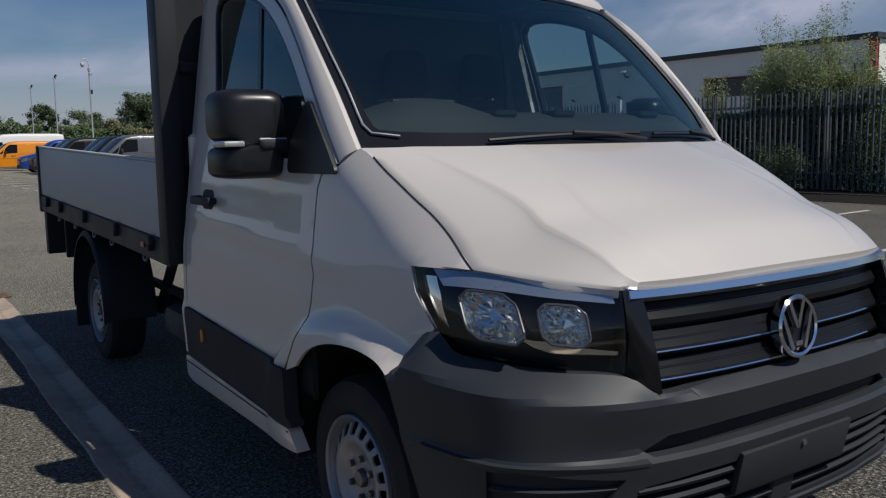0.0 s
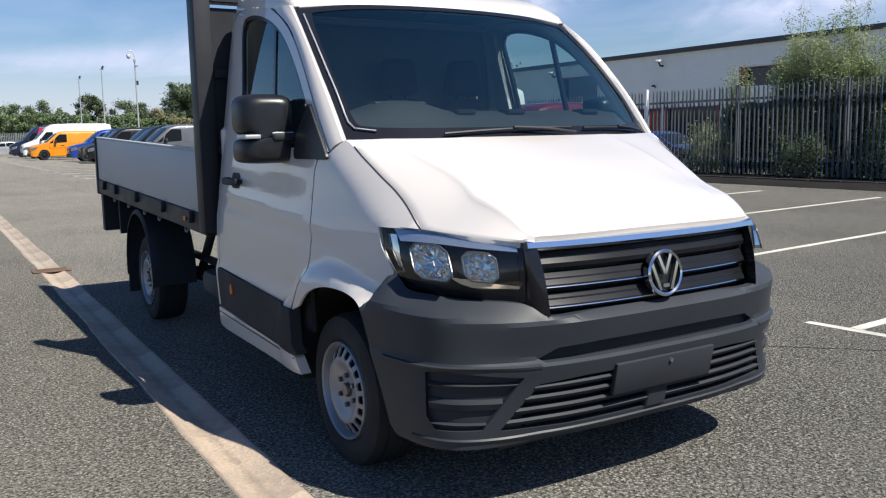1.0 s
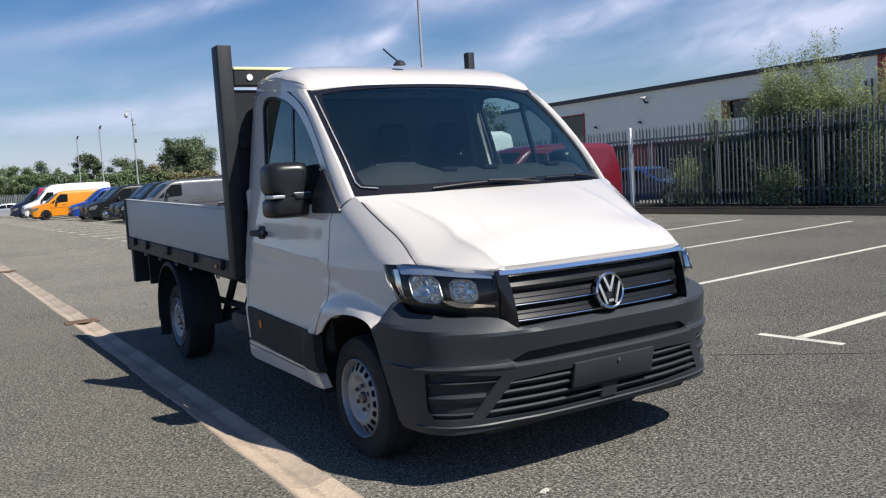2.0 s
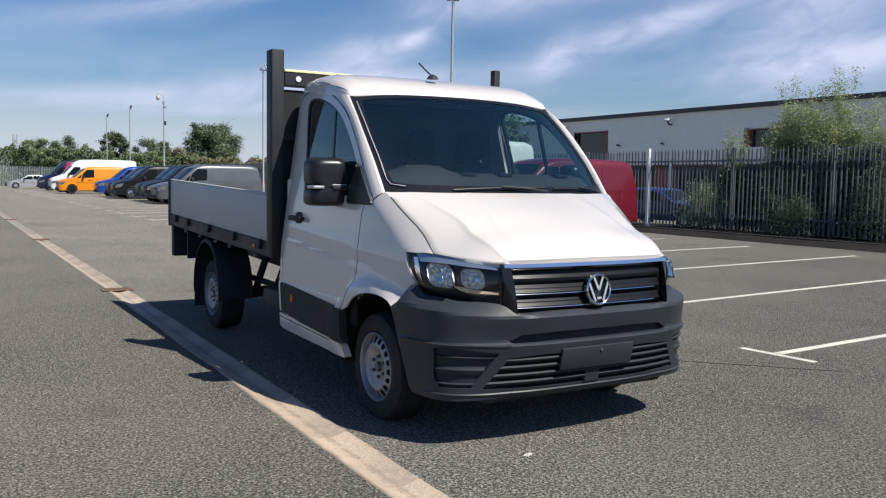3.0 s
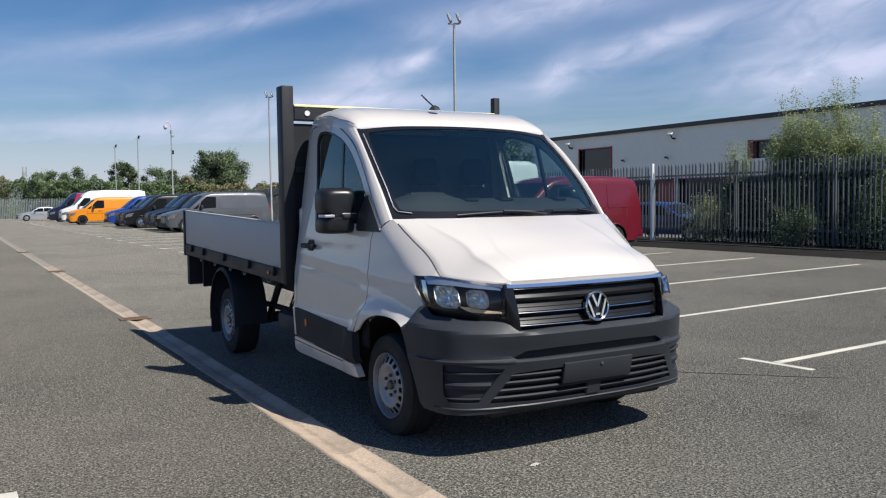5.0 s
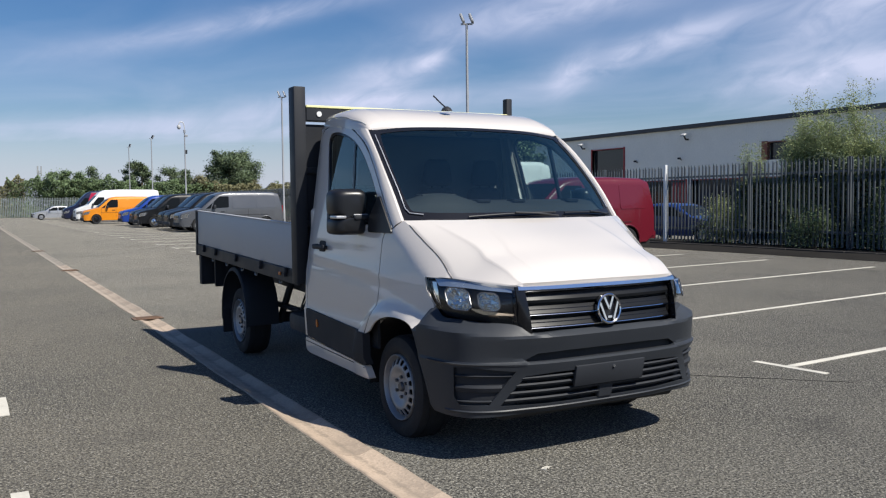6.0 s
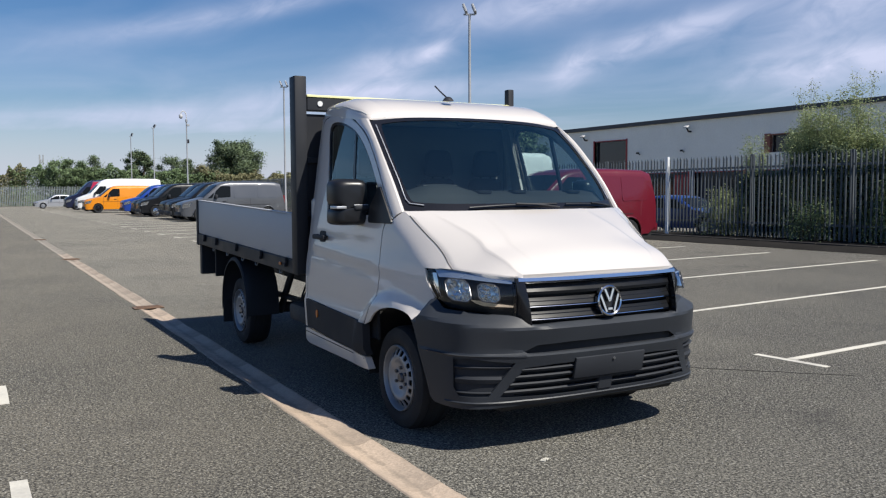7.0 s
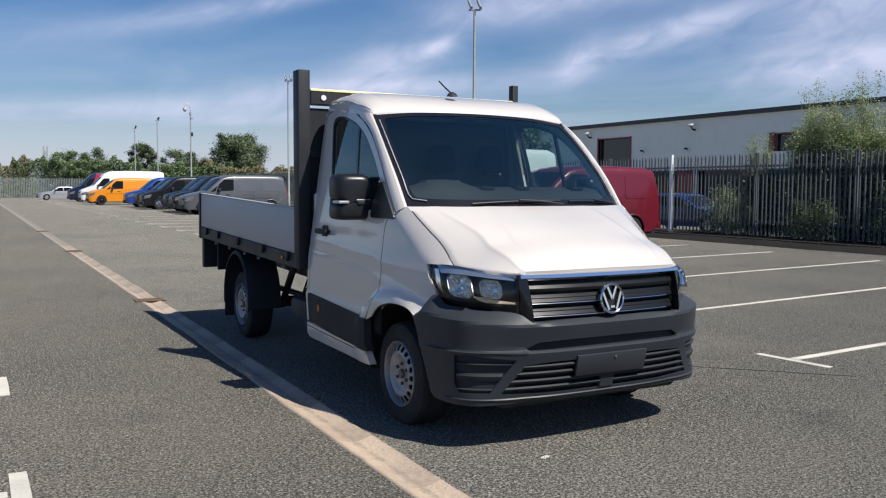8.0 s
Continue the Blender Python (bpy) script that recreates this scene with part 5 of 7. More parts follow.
for j, (e, c) in enumerate(zip(edge, mid)):
    v = j / (NB - 1)
    ac = curve1(v, (0.0, 0.25, 0.54, 0.83, 1.0), (0.865, 0.805, 0.770, 0.835, 0.925))
    row = []
    for u in us:
        # the grid bends so that one line of it runs along the crease
        a = abs(u)
        a = a / 0.82 * ac if a < 0.82 else ac + (a - 0.82) / 0.18 * (1 - ac)
        f = 1 - a ** 4.0
        y = c.y * f + e.y * (1 - f)
        part_top = 0.34 * (min(a, ac) / ac) ** 2.2
        part_side = 0.66 * (max(0.0, a - ac) / (1 - ac)) ** 0.86
        z = e.z + (c.z - e.z) * (1 - part_top - part_side)
        wave = math.sin(math.pi * min(1.0, 0.04 + v * 0.96)) ** 0.6
        spread_a = 0.085 if a < ac - 0.012 else 0.021
        z += 0.005 * math.exp(-((a - ac + 0.012) / spread_a) ** 2) * wave
        ridge = 0.46 + 0.20 * v
        z += 0.0045 * math.exp(-((a - ridge) / (0.075 if a < ridge else 0.020)) ** 2) * wave
        z -= 0.0035 * math.exp(-((a - 0.60) / 0.11) ** 2) * wave
        row.append(Vector((math.copysign(a, u) * e.x, y, z)))
    BON.append(row)
bm = grid_mesh(bmesh.new(), BON, 0.03, lambda p: Vector((0, 0.25, -1)))
part("bonnet", bm, M_white, truck, angle=60)

# roof
ROOF = []
for y, w, zs, zc in [(1.640, 0.842, 2.064, 2.101), (1.668, 0.852, 2.076, 2.132), (1.71, 0.860, 2.083, 2.163), (1.78, 0.868, 2.083, 2.203), (1.87, 0.874, 2.082, 2.236), (1.97, 0.872, 2.106, 2.260), (2.12, 0.865, 2.132, 2.277), (2.30, 0.862, 2.140, 2.281), (2.43, 0.860, 2.14, 2.275), (2.49, 0.852, 2.125, 2.24), (2.52, 0.84, 2.09, 2.20)]:
    row = []
    for k in range(-18, 19):
        u = k / 18
        a = abs(u)
        x = w * math.copysign(math.sin(a * math.pi / 2) ** 0.85 if a < 1 else 1.0, u)
        lift = (1 - a ** 4.0) ** 0.76
        bow = (-0.040 + 0.052 * (x / w) ** 2) * min(1.0, max(0.0, (1.95 - y) / 0.25))
        row.append(Vector((x, y + bow, zs + (zc - zs) * lift + 0.006 * math.exp(-((a - 0.62) / 0.03) ** 2) * smoothstep(1.6, 1.8, y))))
    ROOF.append(row)
bm = grid_mesh(bmesh.new(), ROOF, 0.03, lambda p: Vector((0, 0, -1)))
part("roof", bm, M_white, truck, angle=50)
for k in (2, 34):
    joint = smooth_line([row[k] + Vector((0, 0, 0.0005)) for row in ROOF[1:9]], 30)
    part("roof_joint", pipe(bmesh.new(), joint, 0.0026, 6), M_trim, truck)
# cab back wall and floor
bm = boxed(-0.97, 0.97, 2.482, 2.515, 0.45, 1.5, 0.02)
box(bm, -0.86, 0.86, 2.482, 2.513, 1.5, 2.15, 0.02)
part("cab_back", bm, M_white, truck)
part("cab_floor", boxed(-0.96, 0.96, 1.42, 2.481, 0.40, 0.52), M_dark, truck)
part("bulkhead_lining", boxed(-0.85, 0.85, 2.435, 2.475, 0.55, 2.1, 0.02), M_lining, truck)
part("roof_lining", boxed(-0.72, 0.72, 1.75, 2.43, 2.14, 2.16, 0.008), M_seat, truck)
part("bulkhead_cowl", boxed(-0.86, 0.86, 0.86, 0.92, 0.5, 1.36, 0.02), M_dark, truck)

# windscreen with black border
g_bot = smooth_line([(-0.885, 1.0, 1.410), (-0.6, 0.88, 1.414), (-0.3, 0.825, 1.418), (0, 0.808, 1.420), (0.3, 0.825, 1.418), (0.6, 0.88, 1.414), (0.885, 1.0, 1.410)], 31)
g_top = smooth_line([(-0.840, 1.650, 2.060), (-0.5, 1.615, 2.090), (0, 1.600, 2.100), (0.5, 1.615, 2.090), (0.840, 1.650, 2.060)], 31)
g_l = smooth_line([g_bot[0], (-0.884, 1.145, 1.590), (-0.877, 1.305, 1.755), (-0.862, 1.475, 1.915), g_top[0]], 21)
g_r = [Vector((-p.x, p.y, p.z)) for p in g_l]
WS = coons(g_bot, g_top, g_l, g_r)


def screen_at(u, v):
    """A place on the windscreen; u across from 0 to 1, v up from 0 to 1."""
    i, j = min(29, int(u * 30)), min(19, int(v * 20))
    a, b = u * 30 - i, v * 20 - j
    p = WS[j][i].lerp(WS[j][i + 1], a).lerp(WS[j + 1][i].lerp(WS[j + 1][i + 1], a), b)
    return p


inner = rounded([(0.055, 0.07), (0.5, 0.055), (0.945, 0.07), (0.972, 0.13), (0.965, 0.92), (0.94, 0.955), (0.5, 0.965), (0.06, 0.955), (0.035, 0.92), (0.028, 0.13)], 2)
bm = bmesh.new()
sheet(bm, [(0, 0), (1, 0), (1, 1), (0, 1)], [inner], lambda u, v: screen_at(u, v) + Vector((0, -0.003, 0.002)), 0.04, 0.012, lambda p: Vector((0, 0.8, -0.4)))
part("windscreen_border", bm, M_gloss_black, truck, "black printed windscreen border")
bm = grid_mesh(bmesh.new(), WS)
ws = part("windscreen", bm, M_glass, truck)
ws.visible_shadow = False
for s in (-1, 1):
    bm = bmesh.new()
    pts = [screen_at(0.5 + s * 0.482, v) + Vector((0, -0.012, 0.004)) for v in (0.10, 0.3, 0.5, 0.7, 0.93)]
    if s < 0:
        pts = [screen_at(0.075, 0.055) + Vector((0, -0.012, 0.006)), screen_at(0.035, 0.075) + Vector((0, -0.012, 0.004))] + pts
    pipe(bm, smooth_line(pts, 20), 0.0042, 6)
    part("windscreen_trim", bm, P_silver, truck, "pale reflective windscreen edge strip")
# scuttle and wipers
bm = grid_mesh(bmesh.new(), [[p + Vector((0, -0.06, -0.025)) for p in g_bot], [p + Vector((0, -0.012, 0.004)) for p in g_bot]], 0.02, lambda p: Vector((0, 0, -1)))
part("scuttle", bm, M_black_plastic, truck)
for a, b, piv in (((0.235, 0.018), (0.62, 0.040), 0.62), ((0.665, 0.036), (0.955, 0.030), 0.64)):
    bm = bmesh.new()
    pts = [screen_at(a[0] + (b[0] - a[0]) * k / 10, a[1] + (b[1] - a[1]) * k / 10 + 0.006 * math.sin(math.pi * k / 10)) + Vector((0, -0.016, 0.010)) for k in range(11)]
    pipe(bm, pts, 0.007, 6)
    w = part("wiper", bm, M_frame, truck, "black wiper blade and arm")
    bm = bmesh.new()
    mids = pts[5]
    q = screen_at(b[0] if piv < 0.63 else a[0] + 0.28, 0.01) + Vector((0, -0.03, 0.01))
    pipe(bm, smooth_line([q, q.lerp(mids, 0.5) + Vector((0, -0.01, 0.01)), mids + Vector((0, -0.008, 0.008))], 10), 0.007, 6)
    part("wiper_arm", bm, M_frame, w)

# headlights
def hash_noise(k, f):
    return random.Random(int(k * 131 + f * 9973)).random()


FACETS = 28
for s in (-1, 1):
    def m3(pts, q=s):
        return [(q * x, y, z) for x, y, z in map(swell, pts)]

    hb = smooth_line(m3([(0.856, 0.530, 0.851), (0.812, 0.37, 0.840), (0.735, 0.235, 0.830), (0.612, 0.095, 0.818)]), 17)
    ht = smooth_line(m3([(0.876, 0.732, 1.080), (0.797, 0.53, 1.075), (0.715, 0.30, 1.056), (0.622, 0.100, 1.040)]), 17)
    hl = smooth_line([hb[0], *m3([(0.866, 0.622, 0.896), (0.876, 0.700, 0.99)]), ht[0]], 11)
    hr = smooth_line([hb[-1], *m3([(0.628, 0.082, 0.93)]), ht[-1]], 11)
    HL = coons(hb, ht, hl, hr)
    nrm = Vector((s * 0.75, -0.62, 0.15))
    for j in range(11):
        for i in range(17):
            HL[j][i] += nrm * 0.045 * math.sin(math.pi * j / 10) * math.sin(math.pi * i / 16)
    inn = (lambda d: lambda p: -d)(nrm)

    def lamp_at(u, v, lift=0.0, H=HL, d=nrm):
        i, j = min(15, int(u * 16)), min(9, int(v * 10))
        a, b = u * 16 - i, v * 10 - j
        return H[j][i].lerp(H[j][i + 1], a).lerp(H[j + 1][i].lerp(H[j + 1][i + 1], a), b) + d * lift

    bm = grid_mesh(bmesh.new(), [[p - nrm * 0.075 for p in r] for r in HL])
    fold_rows = grid_mesh(bmesh.new(), HL, 0.10, inn)
    lamp = part("headlight", bm, M_dark, truck, "headlight with clear cover and black housing")
    bmesh.ops.delete(fold_rows, geom=[f for f in fold_rows.faces if len({v.index for v in f.verts}) and all(any((v.co - p).length < 1e-5 for r in HL for p in r) for v in f.verts)], context="FACES_ONLY")
    part("lamp_frame", fold_rows, M_gloss_black, lamp)
    bm = grid_mesh(bmesh.new(), HL)
    cover = part("lamp_cover", bm, M_lens, lamp, "clear lamp cover")
    cover.visible_shadow = False
    # daylight strip along the upper edge
    bm = bmesh.new()
    sheet(bm, [(0.16, 0.815), (0.5, 0.835), (0.965, 0.845), (0.955, 0.975), (0.5, 0.975), (0.11, 0.975)], [], lambda u, v: lamp_at(u, v, -0.012), 0.07, 0.01, inn)
    part("light_strip", bm, M_strip, lamp, "pale strip light along the top")
    # reflectors: two open dishes with facets
    for cu, cv, ru, rv in ((0.405, 0.560, 0.150, 0.265), (0.745, 0.565, 0.105, 0.225)):
        bm = bmesh.new()
        cen = lamp_at(cu, cv, -0.050)
        ux = (lamp_at(cu + 0.05, cv) - lamp_at(cu - 0.05, cv)).normalized()
        uz = (lamp_at(cu, cv + 0.05) - lamp_at(cu, cv - 0.05)).normalized()
        wx = (lamp_at(cu + ru, cv) - lamp_at(cu - ru, cv)).length / 2
        wz = (lamp_at(cu, cv + rv) - lamp_at(cu, cv - rv)).length / 2
        prev = None
        for f, dep in ((1.0, 0.060), (0.96, 0.034), (0.80, 0.006), (0.58, -0.012), (0.30, -0.020)):
            ringv = []
            for k in range(FACETS):
                t = 2 * math.pi * (k + 0.5) / FACETS
                cx, cz = math.cos(t), math.sin(t)
                sq = 1 / max(abs(cx), abs(cz), 0.62 * (abs(cx) + abs(cz)))
                jig = 0.012 * (hash_noise(k, f) - 0.5) if f < 0.95 else 0
                ringv.append(bm.verts.new(cen + ux * (cx * sq * wx * f) + uz * (cz * sq * wz * f) + nrm * (dep + jig)))
            if prev:
                for k in range(FACETS):
                    bm.faces.new((prev[k], prev[(k + 1) % FACETS], ringv[(k + 1) % FACETS], ringv[k]))
            prev = ringv
        bm.faces.new(prev)
        refl = part("reflector", bm, M_reflector, lamp, "faceted bright reflector", smooth=False)
        rim_pts = []
        for k in range(33):
            t = 2 * math.pi * k / 32
            cx, cz = math.cos(t), math.sin(t)
            sq = 1 / max(abs(cx), abs(cz), 0.62 * (abs(cx) + abs(cz)))
            rim_pts.append(cen + ux * (cx * sq * wx) + uz * (cz * sq * wz) + nrm * 0.060)
        part("reflector_rim", pipe(bmesh.new(), rim_pts, 0.004, 6), P_hub, refl)
        bm = bmesh.new()
        bmesh.ops.create_uvsphere(bm, u_segments=10, v_segments=8, radius=0.022, matrix=Matrix.Translation(cen + nrm * 0.02))
        part("bulb", bm, M_lens, refl)
    bm = bmesh.new()
    sheet(bm, [(0.50, 0.37), (0.56, 0.27), (0.64, 0.215), (0.96, 0.235), (0.965, 0.285), (0.74, 0.315), (0.66, 0.36), (0.58, 0.35)], [], lambda u, v: lamp_at(u, v, -0.012), 0.06, 0.02, inn)
    part("indicator", bm, M_reflector, lamp, "pale lower lamp strip")
    bm = bmesh.new()
    sheet(bm, [(0.03, 0.52), (0.085, 0.34), (0.125, 0.72), (0.115, 0.90), (0.035, 0.90)], [], lambda u, v: lamp_at(u, v, -0.03), 0.08, 0.02, inn)
    part("side_reflector", bm, M_reflector, lamp)
    # gloss trim between lamp and grille
    tb = smooth_line(m3([(0.612, 0.092, 0.815), (0.590, 0.045, 0.792), (0.562, 0.010, 0.772)]), 6)
    tt = smooth_line(m3([(0.622, 0.098, 1.042), (0.60, 0.085, 1.035), (0.575, 0.075, 1.028)]), 6)
    rows = [[tb[i].lerp(tt[i], j / 6) + Vector((0, -0.012 * math.sin(math.pi * j / 6), 0)) for i in range(6)] for j in range(7)]
    bm = grid_mesh(bmesh.new(), rows, 0.05, lambda p: Vector((0, 1, 0)))
    part("grille_side_trim", bm, M_gloss_black, truck)


# grille
def nose_y(x):
    return 0.028 + 0.10 * abs(x) ** 2.6 / 0.56 ** 2.6 * 0.45


def bar(bm, x0, x1, z0, z1, y_off, proud, n=22, tilt=0.0):
    """A horizontal bar that follows the nose."""
    rows = []
    prof = [(z0, 0.03), (z0, -proud * 0.6), (z0 + (z1 - z0) * 0.3, -proud), (z1 - (z1 - z0) * 0.25, -proud * 0.9 + tilt), (z1, -proud * 0.4 + tilt), (z1, 0.03)]
    for k in range(n + 1):
        x = x0 + (x1 - x0) * k / n
        rows.append([Vector((x, nose_y(x) + y_off(z) + d, z)) for z, d in prof])
    grid_mesh(bm, rows)
    for r in (rows[0], rows[-1]):
        bm.faces.new([bm.verts.new(p) for p in r])


def lean(z):
    return 0.12 * max(0, z - 0.78) ** 1.0


grille = part("grille", grid_mesh(bmesh.new(), [[Vector((x, nose_y(x) + lean(z) + 0.055, z)) for x in np.linspace(-0.585, 0.585, 15)] for z in (0.765, 0.9, 1.035)]), M_dark, truck, "black slatted grille")
bm = bmesh.new()
bar(bm, -0.612, 0.612, 1.008, 1.052, lean, 0.037)
part("chrome_bar", bm, M_chrome, grille, "bright chrome bar under the bonnet")
for z0, z1 in ((0.940, 0.998), (0.860, 0.920), (0.785, 0.842)):
    half_w = 0.545 + (z0 - 0.78) * 0.13
    bm = bmesh.new()
    bar(bm, -half_w, half_w, z0, z1, lean, 0.012, tilt=0.012)
    slat = part("slat", bm, M_slat, grille)
    if z0 < 0.94:
        bm = bmesh.new()
        bar(bm, -half_w, half_w, z0 + 0.006, z0 + 0.014, lean, 0.017)
        part("chrome_edge", bm, M_chrome, slat, "thin bright edge")
    bm = bmesh.new()
    bar(bm, -half_w, half_w, z0 + 0.036, z0 + 0.042, lean, 0.004)
    part("slat_rib", bm, M_gloss_black, slat)
# round badge: a plain ring with an angular bar pattern
BADGE = Matrix.Translation((0, 0.012, 0.880)) @ pose(0, 0, 0, 90 - 6, 0, 0)
bm = lathe(bmesh.new(), [(0.0, 0.0), (0.088, 0.0), (0.090, 0.010), (0.086, 0.014)], 40, BADGE)
badge = part("badge", bm, M_gloss_black, grille, "round chrome badge on black")
bm = lathe(bmesh.new(), [(0.092, -0.01), (0.093, 0.018), (0.086, 0.024), (0.079, 0.020), (0.078, 0.008)], 44, BADGE)
part("badge_ring", bm, M_chrome, badge)


def stroke(bm, a, b, w, m, z0=0.006, z1=0.019):
    a, b = Vector((*a, 0)), Vector((*b, 0))
    n = Vector((-(b - a).y, (b - a).x, 0)).normalized() * w / 2
    lo = [bm.verts.new(m @ (p + Vector((0, 0, z0)))) for p in (a - n, b - n, b + n, a + n)]
    hi = [bm.verts.new(m @ (p + Vector((0, 0, z1)))) for p in (a - n * 0.8, b - n * 0.8, b + n * 0.8, a + n * 0.8)]
    bm.faces.new(hi)
    for k in range(4):
        bm.faces.new((lo[k], lo[(k + 1) % 4], hi[(k + 1) % 4], hi[k]))


bm = bmesh.new()
for a, b in (((-0.034, 0.073), (0, -0.004)), ((0.034, 0.073), (0, -0.004)), ((-0.070, 0.040), (-0.028, -0.068)), ((0.028, -0.068), (0.070, 0.040)), ((-0.016, -0.050), (0.016, -0.050))):
    stroke(bm, a, b, 0.017, BADGE)
part("badge_pattern", bm, M_chrome, badge, angle=20)

# bumper: drawn along its plan line, s from the middle round to the wheel arch
PLAN = smooth_line([(0, -0.028, 0), (0.20, -0.027, 0), (0.40, -0.017, 0), (0.56, 0.006, 0), (0.68, 0.042, 0), (0.80, 0.110, 0), (0.90, 0.195, 0), (0.955, 0.290, 0), (0.985, 0.42, 0), (1.003, 0.56, 0), (1.014, 0.72, 0)], 120)
RUN = [0.0]
for a, b in zip(PLAN, PLAN[1:]):
    RUN.append(RUN[-1] + (b - a).length)
PX, PY = [p.x for p in PLAN], [p.y for p in PLAN]
S_END = RUN[-1]


def run_at_x(x):
    return interp(x, PX, RUN)


def bumper_at(s, z, deep=0.0):
    a = abs(s)
    x, y = interp(a, RUN, PX), interp(a, RUN, PY)
    dx, dy = interp(min(S_END, a + 0.01), RUN, PX) - interp(max(0, a - 0.01), RUN, PX), interp(min(S_END, a + 0.01), RUN, PY) - interp(max(0, a - 0.01), RUN, PY)
    ln = math.hypot(dx, dy) or 1
    nx, ny = -dy / ln, dx / ln
    # a beak above, drawn in below it, a ledge, and a lower half that tucks under
    off = interp(z, (0.24, 0.29, 0.345, 0.52, 0.588, 0.592, 0.610, 0.66, 0.70, 0.745), (0.125, 0.088, 0.070, 0.022, 0.000, 0.000, 0.040, 0.026, 0.013, 0.000))
    off = off * (1 - 0.8 * smoothstep(0.55, 0.95, a)) + deep
    k = 1 - smoothstep(S_END - 0.25, S_END, a)
    off = off * (0.35 + 0.65 * k)
    p = Vector((x + nx * off, y + ny * off, z))
    t = top_at(a)
    crease = min(interp(a, (0, 0.55, 0.8, 1.0, 1.3), (0.745, 0.748, 0.762, 0.778, 0.79)), t.z - 0.02)
    if z > crease:
        g = min(1.0, (z - crease) / max(0.01, t.z - crease))
        p.z = crease
        p = p.lerp(t, g) + Vector((nx, ny, 0)) * (-0.003 * math.sin(math.pi * g) + deep)
        p.z = z
    return Vector((math.copysign(p.x, s) if s else 0.0, p.y, p.z))


TOP_S = (0, 0.30, 0.548, 0.645, 0.80, 1.02, 1.25, 1.34, 1.375, 1.405, S_END - 0.06)
TOP_P = ((0, 0.024, 0.772), (0.30, 0.026, 0.772), (0.562, 0.020, 0.772), (0.616, 0.080, 0.813), (0.745, 0.220, 0.825), (0.823, 0.356, 0.835), (0.867, 0.521, 0.846), (0.870, 0.626, 0.898), (0.912, 0.642, 0.850), (0.955, 0.650, 0.795), (1.010, 0.664, 0.748))


TOP_LINE = [(x + 0.012 * k, y - 0.010 * k, z + 0.004 * k) for (x, y, z), k in ((swell(q), smoothstep(0.56, 0.66, t) * (1 - smoothstep(1.2, 1.32, t))) for q, t in zip(TOP_P, TOP_S))]


def top_at(a):
    return Vector([curve1(a, TOP_S, [q[k] for q in TOP_LINE]) for k in range(3)])


def top_z(a):
    return top_at(a).z


def arch_cut(z):
    """Run at which the wheel arch cuts the bumper at height z."""
    return interp(interp(z, (0.27, 0.32, 0.40, 0.50, 0.62, 0.745), (0.47, 0.48, 0.505, 0.545, 0.60, 0.652)), PY, RUN)


top_edge = [(s, top_z(s)) for s in [*np.linspace(0, 0.565, 16), *np.linspace(0.59, S_END - 0.06, 30)]]
side_edge = [(min(S_END - 0.06, arch_cut(z)), z) for z in (0.70, 0.65, 0.60, 0.54, 0.48, 0.42, 0.36, 0.31)]
low_edge = [(s, interp(s, (0, 0.6, 0.95, 1.1, 1.3), (0.288, 0.284, 0.276, 0.276, 0.285))) for s in np.linspace(arch_cut(0.30) - 0.03, 0, 24)]
half_line = top_edge + side_edge + low_edge
outline = half_line[:-1] + [(-a, b) for a, b in half_line[::-1]][:-1]
outline = [p for i, p in enumerate(outline) if i == 0 or math.hypot(p[0] - outline[i - 1][0], p[1] - outline[i - 1][1]) > 1e-4]
SLOT = [(-0.575, 0.600), (0.575, 0.600), (0.60, 0.612), (0.52, 0.648), (0.30, 0.655), (-0.30, 0.655), (-0.52, 0.648), (-0.60, 0.612)]
MIDG = [(-0.76, 0.345), (-0.45, 0.335), (0.45, 0.335), (0.76, 0.345), (0.60, 0.520), (0.40, 0.532), (-0.40, 0.532), (-0.60, 0.520)]
FOG = [(run_at_x(0.660), 0.552), (run_at_x(0.800), 0.352), (run_at_x(0.930), 0.350), (run_at_x(0.948), 0.40), (run_at_x(0.946), 0.572), (run_at_x(0.90), 0.580)]
HOLES = [SLOT, MIDG, FOG, [(-a, b) for a, b in FOG]]
bm = bmesh.new()
sheet(bm, outline, HOLES, bumper_at, 0.017, 0.035, lambda p: Vector((-p.x * 0.25, 1, 0)).normalized())
bumper = part("front_bumper", bm, M_bumper, truck, "dark grey grained plastic front bumper", angle=16)
# dark backing behind the openings
bm = grid_mesh(bmesh.new(), [[bumper_at(s, z, 0.045) for s in np.linspace(-1.12, 1.12, 60)] for z in (0.30, 0.42, 0.54, 0.67)])
part("cavity", bm, M_dark, bumper)


def bumper_bar(bm, s0, s1, z0, z1, deep, n=24):
    rows = []
    for k in range(n + 1):
        s = s0 + (s1 - s0) * k / n
        rows.append([bumper_at(s, z0, deep + 0.03), bumper_at(s, z0, deep + 0.002), bumper_at(s, z0 + (z1 - z0) * 0.6, deep - 0.004), bumper_at(s, z1, deep + 0.006), bumper_at(s, z1, deep + 0.03)])
    grid_mesh(bm, rows)


